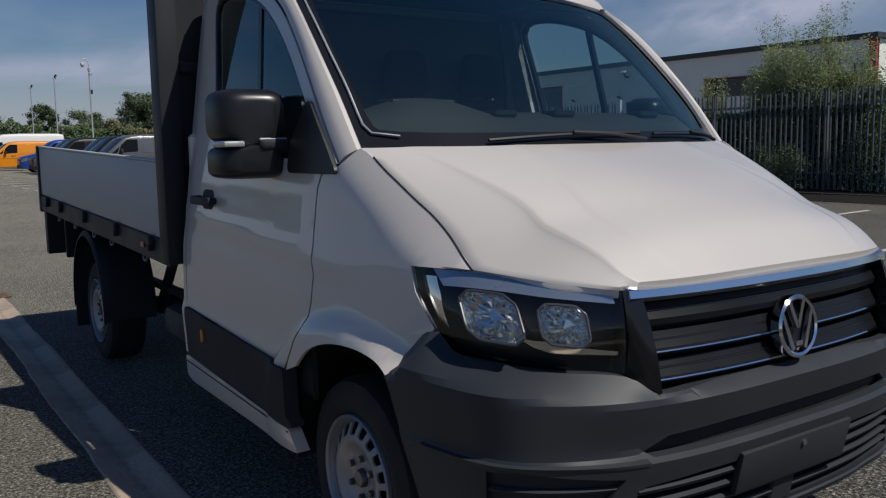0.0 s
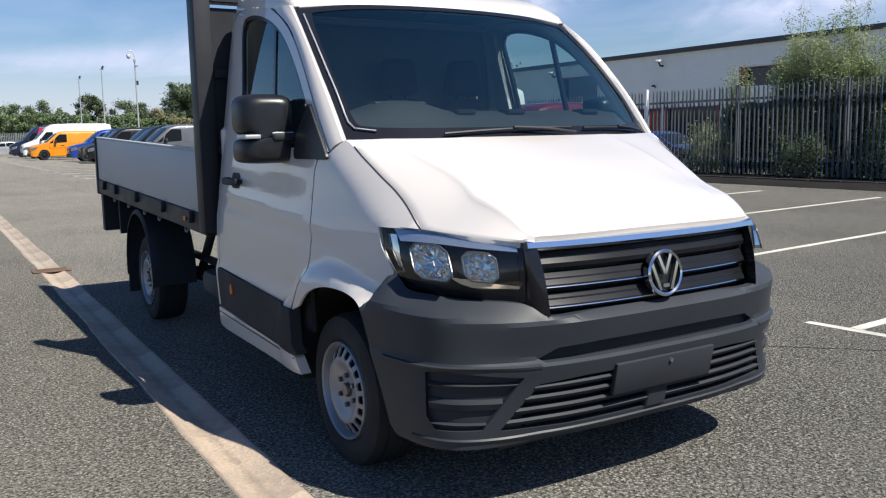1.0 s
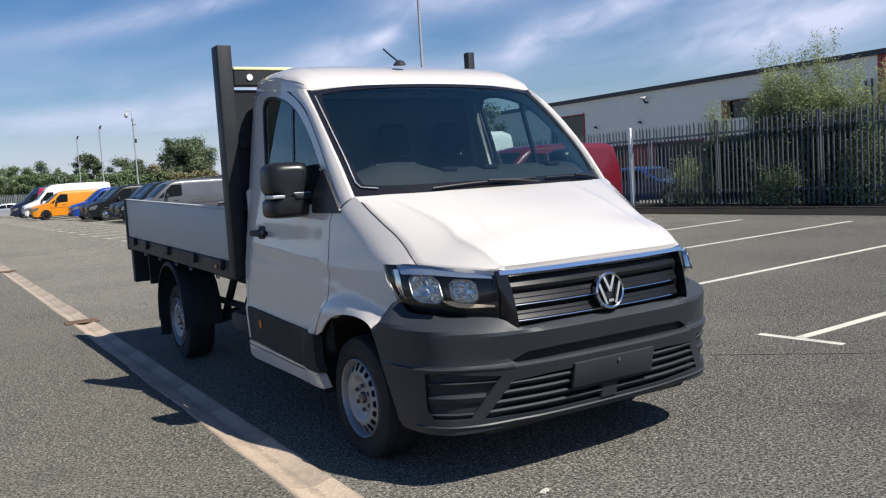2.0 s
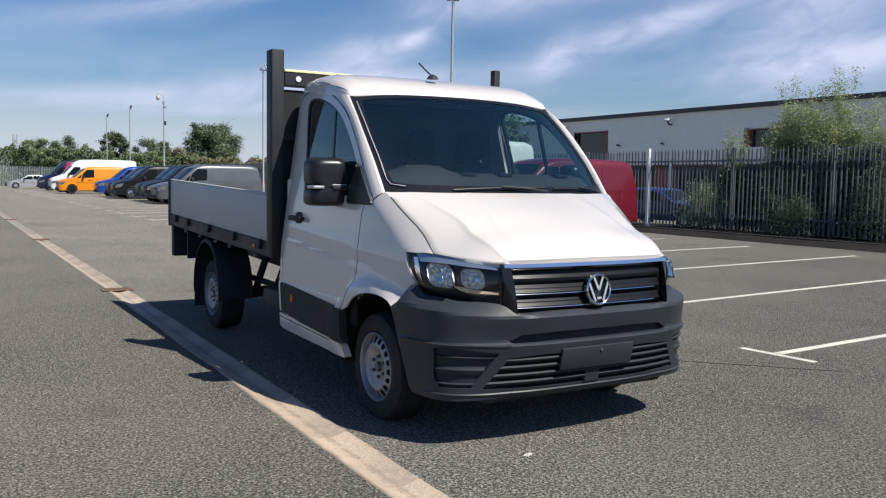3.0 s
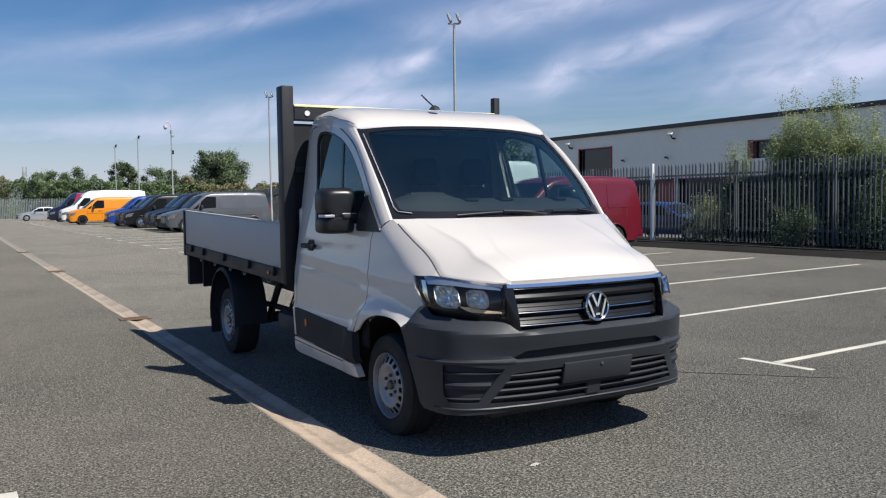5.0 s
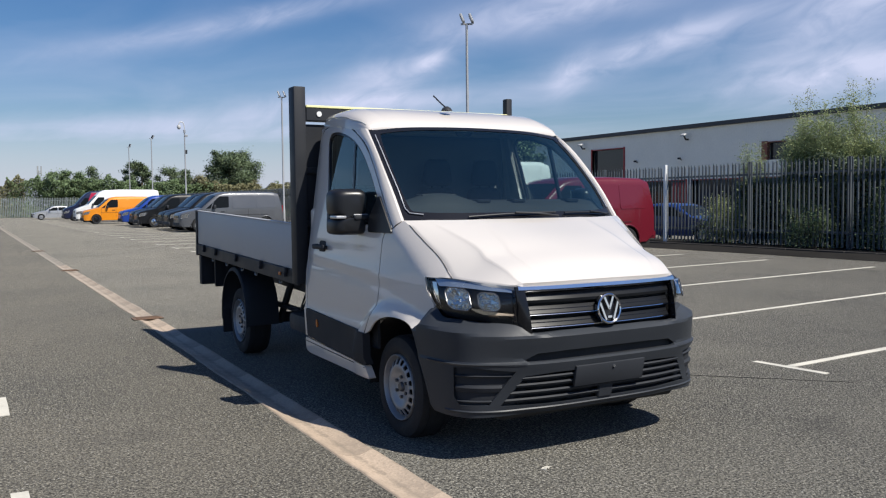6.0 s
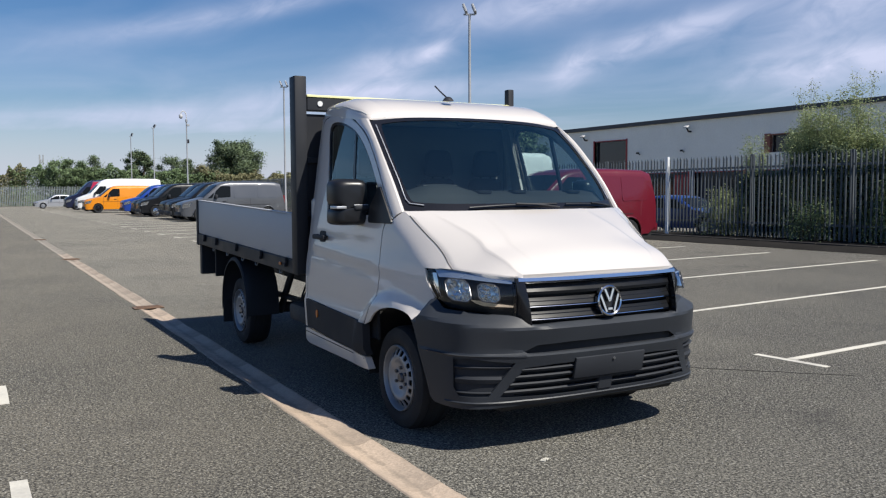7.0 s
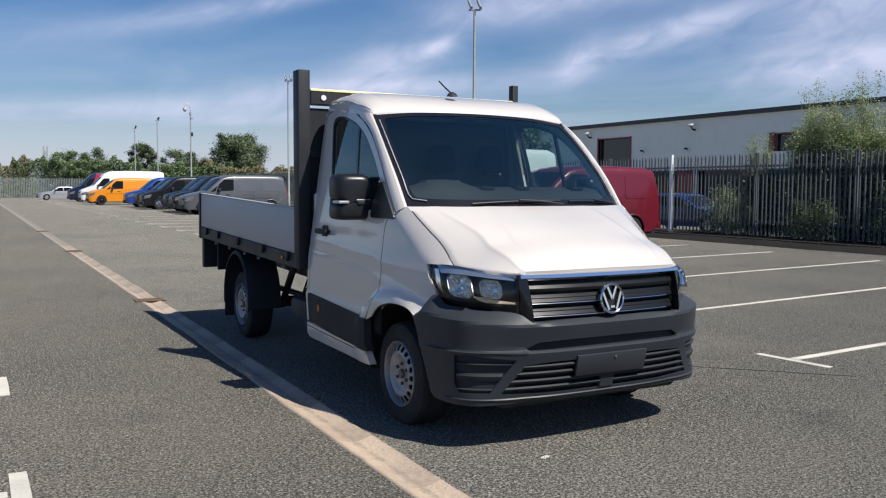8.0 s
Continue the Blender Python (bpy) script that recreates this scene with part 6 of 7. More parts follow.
for z in (0.372, 0.416, 0.462, 0.505):
    w = interp(z, (0.345, 0.52), (0.755, 0.61))
    bm = bmesh.new()
    bumper_bar(bm, -w, w, z - 0.010, z + 0.012, 0.0)
    part("grille_slat", bm, M_black_plastic, bumper)
for s in (-1, 1):
    for z, zz in ((0.365, 0.378), (0.430, 0.470), (0.515, 0.532)):
        a0 = interp((z + zz) / 2, (0.352, 0.552), (run_at_x(0.800), run_at_x(0.66)))
        bm = bmesh.new()
        lo, hi = sorted((s * a0, s * run_at_x(0.945)))
        bumper_bar(bm, lo, hi, z, zz, 0.008, 14)
        part("side_slat", bm, M_black_plastic, bumper)
    # shallow ribbed panel behind the side slats
    lo, hi = sorted((s * run_at_x(0.655), s * run_at_x(0.955)))
    bm = grid_mesh(bmesh.new(), [[bumper_at(q, z, 0.020) for q in np.linspace(lo, hi, 16)] for z in (0.345, 0.42, 0.50, 0.585)])
    part("side_panel", bm, M_black_plastic, bumper)
    # ledge that runs round to the wheel
    bm = bmesh.new()
    lo, hi = sorted((s * 0.60, s * (S_END - 0.22)))
    bumper_bar(bm, lo, hi, 0.586, 0.600, -0.004, 30)
    part("bumper_ledge", bm, M_bumper, bumper)
bm = bmesh.new()
bumper_bar(bm, -1.13, 1.13, 0.298, 0.322, -0.003, 60)
part("bumper_lip", bm, M_bumper, bumper)
# blank number plate holder
bm = boxed(-0.268, 0.268, -0.046, -0.024, 0.432, 0.565, 0.006, 2)
box(bm, -0.055, 0.055, -0.026, 0.010, 0.330, 0.431, 0.006)
bmesh.ops.transform(bm, matrix=Matrix.Translation((0, 0, 0.565)) @ pose(0, 0.016, 0, 12, 0, 0) @ Matrix.Translation((0, 0, -0.565)), verts=bm.verts)
plate = part("plate_holder", bm, M_black_plastic, bumper, "blank black number plate holder")
bm = bmesh.new()
tube(bm, (0.02, -0.015, 0.53), (0.02, -0.029, 0.53), 0.009, n=10)
part("screw", bm, M_chrome, plate)
part("radiator_block", boxed(-0.6, 0.6, 0.12, 0.18, 0.3, 1.0), M_dark, truck, smooth=False)
part("engine_floor", boxed(-0.7, 0.7, 0.15, 2.3, 0.24, 0.40, 0.03), M_dark, truck)

# door mirrors
for s in (-1, 1):
    bm = bmesh.new()
    sheet(bm, fillet([(1.025, 1.338), (1.37, 1.338), (1.37, 1.44), (1.245, 1.595), (1.125, 1.46)], 0.03), [], on_side(s, 0.012), 0.03, 0.03, (lambda q: lambda p: Vector((-q, 0, 0)))(s))
    mirror = part("door_mirror", bm, M_mirror_shell, truck, "large black two-part door mirror")
    bm = boxed(min(s * 0.94, s * 1.06), max(s * 0.94, s * 1.06), 1.42, 1.50, 1.415, 1.465, 0.02, 3)
    part("mirror_arm", bm, M_black_plastic, mirror)
    # upper and lower shells, rounded off forwards
    for z0, z1, name in ((1.446, 1.640, "upper_shell"), (1.315, 1.436, "lower_shell")):
        bm = bmesh.new()
        vv = []
        for j in range(15):
            f = (j / 14) ** 1.6
            dep = 0.155 * f
            sh = (1 - (1 - 0.985 * f - 0.015) ** 4.0) ** (1 / 4.0)
            ring = []
            for k in range(32):
                t = 2 * math.pi * k / 32
                c, d = math.cos(t), math.sin(t)
                ex = 2 / 4.6
                px = math.copysign(abs(c) ** ex, c) * 0.126 * sh
                pz = math.copysign(abs(d) ** ex, d) * (z1 - z0) / 2 * (sh if (d > 0) == (name == "upper_shell") else 1)
                if (d > 0) == (name == "upper_shell"):
                    px *= 1 - 0.16 * abs(d) ** 3
                ring.append(bm.verts.new((s * (1.064 + px), 1.435 + dep + 0.16 * px, (z0 + z1) / 2 + pz)))
            vv.append(ring)
        for a, b in zip(vv, vv[1:]):
            for k in range(32):
                bm.faces.new((a[k], a[(k + 1) % 32], b[(k + 1) % 32], b[k]))
        bm.faces.new(vv[0])
        bm.faces.new(vv[-1])
        part(name, bm, M_mirror_shell, mirror, angle=45)
        g = boxed(s * 1.064 - 0.104, s * 1.064 + 0.104, 1.608, 1.614, z0 + 0.018, z1 - 0.018, 0.002)
        part("mirror_glass", g, M_mirror, mirror)
    bm = boxed(s * 1.060 - 0.118, s * 1.060 + 0.118, 1.440, 1.57, 1.428, 1.456, 0.006, 2)
    part("mirror_band", bm, M_gloss_black, mirror)
    bm = boxed(min(s * 1.110, s * 1.187), max(s * 1.110, s * 1.187), 1.436, 1.56, 1.432, 1.452, 0.006, 2)
    part("repeater_lamp", bm, P_silver, mirror, "clear side repeater lamp")
    bm = boxed(min(s * 0.955, s * 1.06), max(s * 0.955, s * 1.06), 1.425, 1.44, 1.452, 1.462, 0.003)
    part("mirror_trim", bm, P_silver, mirror)

# aerial
bm = lathe(bmesh.new(), [(0.0, 0.0), (0.045, 0.0), (0.03, 0.022), (0.012, 0.032), (0.0, 0.034)], 14, Matrix.Translation((-0.1, 1.80, 2.248)))
aer = part("aerial", bm, M_frame, truck, "short black roof aerial")
bm = pipe(bmesh.new(), [(-0.1, 1.81, 2.27), (-0.1, 1.91, 2.325), (-0.1, 2.01, 2.385)], 0.006, 6)
part("aerial_rod", bm, M_frame, aer)

# cab inside
dash_rows = []
for x in np.linspace(-0.88, 0.88, 25):
    hump = 0.055 * math.exp(-((x + 0.48) / 0.20) ** 4)
    bow = 0.10 * abs(x) ** 2
    dash_rows.append([Vector((x, y, z)) for y, z in ((0.84 + bow * 1.4, 1.395), (0.98 + bow, 1.455), (1.08 + bow * 0.6, 1.500 + hump * 0.3), (1.17, 1.535 + hump * 0.8), (1.27, 1.552 + hump * 0.9), (1.35, 1.525 + hump), (1.39, 1.44 + hump * 0.5), (1.41, 1.20), (1.38, 0.80))])
bm = grid_mesh(bmesh.new(), dash_rows)
dash = part("dashboard", bm, M_dash, truck, "dark grey dashboard")
for x in (-0.17, 0.13, 0.62):
    bm = boxed(x - 0.055, x + 0.055, 1.14, 1.24, 1.530, 1.556, 0.008)
    part("air_vent", bm, M_gloss_black, dash)
bm = boxed(-0.62, -0.34, 1.24, 1.36, 1.578, 1.596, 0.009, 2)
part("instrument_hood", bm, M_dash, dash)
wheel_m = Matrix.Translation((-0.50, 1.52, 1.40)) @ pose(0, 0, 0, -58, 0, 0)
bm = bmesh.new()
for k in range(36):
    a0, a1 = 2 * math.pi * k / 36, 2 * math.pi * (k + 1) / 36
    tube(bm, wheel_m @ Vector((0.19 * math.cos(a0), 0.19 * math.sin(a0), 0)), wheel_m @ Vector((0.19 * math.cos(a1), 0.19 * math.sin(a1), 0)), 0.015, n=8, caps=False)
sw = part("steering_wheel", bm, M_frame, truck)
bm = lathe(bmesh.new(), [(0, -0.02), (0.07, -0.02), (0.075, 0.0), (0.05, 0.02), (0, 0.022)], 18, wheel_m)
for an in (20, 160, 270):
    c, d = math.cos(radians(an)), math.sin(radians(an))
    tube(bm, wheel_m @ Vector((0.06 * c, 0.06 * d, 0)), wheel_m @ Vector((0.185 * c, 0.185 * d, 0)), 0.014, n=6)
part("wheel_hub", bm, M_frame, sw)
for x, w in ((-0.54, 0.25), (0.06, 0.23), (0.53, 0.22)):
    bm = boxed(x - w, x + w, 1.72, 2.18, 0.78, 0.96, 0.06, 3)
    seat = part("seat", bm, M_seat, truck, "dark grey cab seat")
    # the back narrows towards rounded shoulders
    bm = boxed(x - w * 0.95, x + w * 0.95, 2.16, 2.30, 0.92, 1.66, 0.06, 4)
    for v in bm.verts:
        f = smoothstep(1.35, 1.66, v.co.z)
        v.co.x = x + (v.co.x - x) * (1 - 0.34 * f * f)
        v.co.y += 0.05 * f
    part("seat_back", bm, M_seat, seat)
    bm = boxed(x - 0.135, x + 0.135, 2.20, 2.31, 1.67, 1.895, 0.05, 4)
    for v in bm.verts:
        v.co.x = x + (v.co.x - x) * (1 - 0.22 * smoothstep(1.75, 1.895, v.co.z))
    head = part("headrest", bm, M_seat, seat)
    bm = bmesh.new()
    for d in (-0.05, 0.05):
        tube(bm, (x + d, 2.26, 1.60), (x + d, 2.26, 1.70), 0.008, n=6)
    part("headrest_stay", bm, M_chassis, head)
for s in (-1, 1):
    bm = bmesh.new()
    sheet(bm, [(1.2, 0.55), (2.4, 0.55), (2.4, 1.37), (1.15, 1.37)], [], on_side(s, -0.07), 0.2, 0.02, (lambda q: lambda p: Vector((q, 0, 0)))(s))
    part("door_lining", bm, M_seat, truck)
    bm = bmesh.new()
    sheet(bm, fillet([(2.19, 1.38), (2.43, 1.38), (2.43, 2.10), (2.325, 2.10)], 0.02), [], on_side(s, -0.03), 0.08, 0.04, (lambda q: lambda p: Vector((-q, 0, 0)))(s))
    part("pillar_lining", bm, M_trim if s > 0 else M_seat, truck, "pale plastic pillar lining" if s > 0 else "")
bm = boxed(-0.07, 0.07, 1.70, 1.73, 2.05, 2.10, 0.02, 2)
part("cab_mirror_mount", bm, M_gloss_black, truck)


# wheels
def road_wheel(x, y, zc, s, name):
    mm = Matrix.Translation((s * x, y, zc)) @ pose(0, 0, 0, 0, 90 * s, 0)
    R = TYRE
    tw = 0.235
    bm = lathe(bmesh.new(), [(0.208, -tw + 0.03), (0.22, -tw + 0.005), (0.28, -tw - 0.008), (0.325, -tw + 0.01), (R - 0.004, -tw + 0.035), (R, -tw / 2), (R - 0.004, -0.035), (0.325, -0.010), (0.28, 0.008), (0.225, -0.004), (0.210, -0.02), (0.207, -0.04)], 64, mm)
    # the loaded tyre lies flat on the ground
    for v in bm.verts:
        v.co.z = max(v.co.z, 0.002)
    w = part(name, bm, M_rubber, truck, "black road tyre on a silver steel wheel")
    bm = bmesh.new()
    for ring_z in (-0.055, -0.095, -0.14, -0.18):
        lathe(bm, [(R + 0.0005, ring_z - 0.004), (R - 0.008, ring_z), (R + 0.0005, ring_z + 0.004)], 48, mm)
    for v in bm.verts:
        v.co.z = max(v.co.z, 0.002)
    part("tread_groove", bm, M_dark, w)
    # rim dish: a dished middle inside a band of holes
    def dish(r):
        return interp(r, (0.0, 0.070, 0.095, 0.118, 0.130, 0.140, 0.152, 0.186, 0.192, 0.197, 0.204, 0.212), (-0.026, -0.026, -0.018, -0.003, 0.003, 0.003, 0.000, -0.018, -0.034, -0.036, -0.012, 0.002))

    # eighteen holes are left open in the sloping band
    radii = (0.0, 0.03, 0.06, 0.080, 0.095, 0.108, 0.120, 0.130, 0.138, 0.143, 0.147, 0.151, 0.156, 0.165, 0.174, 0.181, 0.185, 0.188, 0.192, 0.197, 0.204, 0.212)
    n = 144
    bm = bmesh.new()
    rings = [[bm.verts.new(mm @ Vector((r * math.cos(2 * math.pi * k / n), r * math.sin(2 * math.pi * k / n), dish(r)))) for k in range(n)] for r in radii[1:]]
    bm.faces.new(rings[0])
    for i, (a, b) in enumerate(zip(rings, rings[1:])):
        lo, hi = radii[i + 1], radii[i + 2]
        for k in range(n):
            q = k % 8
            open_wide = 0.1505 < lo and hi < 0.1855 and 1 <= q <= 5
            open_slim = 0.1465 < lo and hi < 0.1885 and 2 <= q <= 4
            if not (open_wide or open_slim):
                bm.faces.new((a[k], a[(k + 1) % n], b[(k + 1) % n], b[k]))
    for e in [e for e in bm.edges if len(e.link_faces) == 1 and max(math.hypot(v.co.y - y, v.co.z - zc) for v in e.verts) < 0.2]:
        back = mm.to_3x3() @ Vector((0, 0, -0.008))
        p, q = e.verts
        bm.faces.new((p, q, bm.verts.new(q.co + back), bm.verts.new(p.co + back)))
    rim = part("rim", bm, M_steel_wheel, w, "silver painted steel rim with oval holes", angle=50)
    bm = lathe(bmesh.new(), [(0.216, -0.03), (0.217, 0.004), (0.212, 0.009), (0.207, 0.004), (0.205, -0.004)], 56, mm)
    part("rim_edge", bm, M_steel_wheel, rim)
    bm = lathe(bmesh.new(), [(0.0, -0.095), (0.19, -0.095), (0.20, -0.08)], 30, mm)
    part("brake_disc", bm, M_dark, w)
    bm = lathe(bmesh.new(), [(0.0, -0.006), (0.026, -0.006), (0.031, -0.012), (0.033, -0.028)], 20, mm)
    part("hub_cap", bm, P_hub, rim)
    for k in range(6):
        t = 2 * math.pi * k / 6
        c = Vector((0.066 * math.cos(t), 0.075 * math.sin(t), 0))
        bm = tube(bmesh.new(), mm @ (c + Vector((0, 0, -0.028))), mm @ (c + Vector((0, 0, -0.008))), 0.0125, 0.011, 6)
        part("wheel_bolt", bm, P_hub, rim)


for s in (-1, 1):
    road_wheel(0.957, 0.970, 0.327, s, "front_wheel")
    road_wheel(0.965, WR, 0.343, s, "rear_wheel")

# load bed
B0, B1, BZ = 2.70, 5.97, 0.99
BW = 1.055
# the empty bed sits a little higher at the tail
RAKE = Matrix.Translation((0, B0, BZ)) @ pose(0, 0, 0, 1.6, 0, 0) @ Matrix.Translation((0, -B0, -BZ))


def raked(ob):
    ob.matrix_basis = RAKE
    return ob


bed = raked(part("bed_floor", boxed(-BW + 0.01, BW - 0.01, B0 - 0.065, B1, BZ - 0.03, BZ - 0.001, 0.004), M_frame, truck, "dark load floor"))
for s in (-1, 1):
    # only one side board is fitted, and no tailboard
    if s < 0:
        lo, hi = sorted((s * (BW - 0.028), s * BW))
        side = raked(part("dropside", boxed(lo, hi, B0 + 0.012, B1 - 0.03, BZ + 0.008, BZ + 0.375, 0.006, 2), M_alu, truck, "plain grey drop-down side board"))
        lo, hi = sorted((s * (BW - 0.034), s * (BW + 0.004)))
        part("board_cap", boxed(lo, hi, B0 + 0.012, B1 - 0.03, BZ + 0.376, BZ + 0.388, 0.003), M_alu, side)
    lo, hi = sorted((s * (BW - 0.03), s * (BW + 0.006)))
    rail = raked(part("side_rail", boxed(lo, hi, B0 - 0.12, B1, BZ - 0.115, BZ + 0.002, 0.005), M_frame, truck, "black side rail below the board"))
    for y in (2.86, 3.55, 4.35, 5.12, 5.62):
        lo, hi = sorted((s * (BW + 0.006), s * (BW + 0.034)))
        bm = boxed(lo, hi, y - 0.036, y + 0.036, BZ - 0.040, BZ + 0.012, 0.006)
        box(bm, lo, hi, y - 0.022, y + 0.022, BZ - 0.066, BZ - 0.038, 0.005)
        part("hinge", bm, M_frame, rail)
    for y in (3.05, 3.75, 4.2, 4.75, 5.3):
        bm = pipe(bmesh.new(), [(s * (BW - 0.01), y - 0.04, BZ - 0.112), (s * (BW - 0.005), y - 0.02, BZ - 0.142), (s * (BW - 0.005), y + 0.02, BZ - 0.142), (s * (BW - 0.01), y + 0.04, BZ - 0.112)], 0.007, 6)
        part("rope_hook", bm, M_galv, rail)
    for y in (3.02,):
        lo, hi = sorted((s * (BW + 0.006), s * (BW + 0.016)))
        part("marker_lamp", boxed(lo, hi, y - 0.026, y + 0.026, BZ - 0.070, BZ - 0.040, 0.004), M_orange, rail, "amber side marker")
    if s < 0:
        lo, hi = sorted((s * (BW - 0.06), s * (BW + 0.012)))
        raked(part("rear_post", boxed(lo, hi, B1 - 0.028, B1 + 0.035, BZ - 0.13, BZ + 0.39, 0.006), M_frame, truck))
raked(part("rear_crossbar", boxed(-BW, BW, B1 + 0.004, B1 + 0.04, BZ - 0.13, BZ, 0.006), M_frame, truck))
# headboard and its uprights
for s in (-1, 1):
    lo, hi = sorted((s * 0.972, s * 1.072)) if s < 0 else (0.985, 1.045)
    y0, y1 = (2.565, 2.695) if s < 0 else (2.59, 2.66)
    bm = boxed(lo, hi, y0, y1, 0.885, 2.478, 0.008, 2)
    part("upright", bm, M_frame, truck, "black square steel upright")
hb = part("headboard", boxed(-0.97, 0.97, 2.60, 2.63, BZ - 0.1, 2.18, 0.004), M_frame, truck, "black steel headboard behind the cab")
for z0, z1 in ((1.35, 1.40), (1.78, 1.83)):
    part("headboard_rail", boxed(-0.97, 0.97, 2.57, 2.599, z0, z1, 0.006), M_frame, hb)
top = part("top_rail", boxed(-0.97, 0.97, 2.565, 2.665, 2.205, 2.31, 0.006), M_frame, hb, "black ladder rail")
part("edge_strip", boxed(-0.97, 0.97, 2.560, 2.670, 2.312, 2.332, 0.004), M_yellow, hb, "bright yellow protective strip")
for x in (-0.86, 0.86):
    bm = tube(bmesh.new(), (x, 2.566, 2.262), (x, 2.556, 2.262), 0.022, n=16)
    part("rail_hole", bm, P_white, top, "white round fixing")
# chassis
for s in (-1, 1):
    lo, hi = sorted((s * 0.36, s * 0.44))
    raked(part("chassis_rail", boxed(lo, hi, 2.3, 5.9, 0.60, 0.78, 0.01), M_chassis, truck))
    lo, hi = sorted((s * 0.34, s * 0.46))
    raked(part("sub_rail", boxed(lo, hi, 2.55, 5.95, 0.785, BZ - 0.032, 0.006), M_chassis, truck))
    bm = boxed(min(s * 0.52, s * 0.60), max(s * 0.52, s * 0.60), 3.9, 5.4, 0.47, 0.51, 0.01)
    part("leaf_spring", bm, M_chassis, truck)
    bm = tube(bmesh.new(), (s * 0.60, 4.45, 0.32), (s * 0.50, 4.30, 0.78), 0.035, n=12)
    part("damper", bm, M_chassis, truck)
    # mudguard over the rear wheel
    rows = []
    for k in range(19):
        a = radians(-8 + 196 * k / 18)
        r = 0.455
        y, z = WR + r * math.cos(a), 0.41 + r * math.sin(a) * 1.08
        rows.append([Vector((s * x, y + (0.0 if x > 0.7 else 0), z - d)) for x, d in ((0.70, 0.0), (0.95, 0.0), (1.015, 0.006), (1.03, 0.03))])
    bm = grid_mesh(bmesh.new(), rows, 0.012, lambda p: (Vector((0, WR, 0.4)) - Vector((0, p.y, p.z))).normalized())
    guard = part("rear_mudguard", bm, M_black_plastic, truck, "curved black plastic mudguard")
    bm = boxed(min(s * 0.72, s * 1.02), max(s * 0.72, s * 1.02), WR + 0.44, WR + 0.46, 0.17, 0.42, 0.004)
    part("mud_flap", bm, M_rubber, guard, "black rubber mud flap")
    lo, hi = sorted((s * 0.62, s * 0.98))
    part("lamp_panel", boxed(lo, hi, 5.50, 5.53, 0.62, 1.03, 0.006), M_frame, truck, "black hanging panel behind the wheel")
    lo, hi = sorted((s * 0.78, s * 1.045))
    rl = part("rear_lamp_box", boxed(lo, hi, 5.86, 5.95, 0.62, 0.955, 0.006), M_frame, truck)
    part("rear_lamp", boxed(lo + 0.02, hi - 0.02, 5.952, 5.972, 0.70, 0.82, 0.006), M_red_lens, rl)
    # outrigger below the floor
    for y in (2.95, 3.6, 5.35):
        lo, hi = sorted((s * 0.45, s * 1.02))
        raked(part("cross_bearer", boxed(lo, hi, y - 0.03, y + 0.03, BZ - 0.13, BZ - 0.035, 0.004), M_chassis, truck))
bm = tube(bmesh.new(), (-0.75, WR, 0.345), (0.75, WR, 0.345), 0.055, n=14)
bmesh.ops.create_uvsphere(bm, u_segments=16, v_segments=10, radius=0.16, matrix=Matrix.Translation((0, WR, 0.345)))
part("rear_axle", bm, M_chassis, truck)
bm = tube(bmesh.new(), (0, 2.2, 0.42), (0, WR - 0.1, 0.36), 0.05, n=12)
part("drive_shaft", bm, M_chassis, truck)
part("front_axle", tube(bmesh.new(), (-0.75, WF, 0.33), (0.75, WF, 0.33), 0.05, n=10), M_chassis, truck)
bm = boxed(-0.92, -0.47, 2.62, 3.25, 0.42, 0.58, 0.04, 2)
part("tank", bm, M_chassis, truck, "dark tank hung on the chassis")
bm = boxed(-0.70, -0.64, 3.30, 3.36, 0.52, 0.86, 0.008)
box(bm, -0.76, -0.58, 3.27, 3.39, 0.47, 0.55, 0.012)
part("bracket", bm, M_chassis, truck)
bm = boxed(-0.90, -0.46, 2.56, 2.62, 0.70, 0.875, 0.006)
box(bm, -0.90, -0.84, 2.62, 2.86, 0.80, 0.872, 0.006)
part("outrigger", bm, M_chassis, truck)
bm = boxed(-0.62, -0.46, 2.95, 3.22, 0.60, 0.76, 0.015)
tube(bm, (-0.54, 3.22, 0.68), (-0.54, 3.30, 0.68), 0.03, n=8)
part("valve_box", bm, M_chassis, truck)
for k, pts in enumerate([[(-0.72, 3.05, 0.86), (-0.80, 3.18, 0.62), (-0.76, 3.34, 0.60), (-0.62, 3.45, 0.84)], [(-0.66, 2.9, 0.60), (-0.72, 3.15, 0.70), (-0.60, 3.42, 0.58), (-0.5, 3.7, 0.70)], [(-0.55, 2.75, 0.84), (-0.70, 3.0, 0.58), (-0.52, 3.5, 0.55)], [(-0.60, 3.0, 0.5), (-0.62, 3.4, 0.52), (-0.58, 3.9, 0.42)]]):
    bm = pipe(bmesh.new(), smooth_line(pts, 20), 0.010, 6)
    part("cable", bm, M_rubber, truck)


# ---- planting ----
tree(33.0, 126, 9.4, 3.5, M_leaf_dark, 11, "broad dark green tree behind the far fence", 120, 285, 0.122, 0.25, 0.28)
tree(28.4, 124, 5.6, 2.6, M_leaf_dry, 12, "brownish hawthorn tree behind the far fence", 40, 304, 0.108, 0.2, 0.1)
tree(21.3, 137, 8.4, 2.2, M_leaf_dark, 13, "round dark tree beyond the hedge", 44, 361, 0.115, 0.2, 0.35)
tree(26.8, 137, 7.2, 2.5, M_leaf_dark, 14, "low round dark tree beyond the hedge", 40, 361, 0.115, 0.2, 0.3)
tree(14.4, 142, 7.0, 2.8, M_leaf_dark, 15, "round dark tree far beyond the hedge", 40, 342, 0.115, 0.2, 0.3)
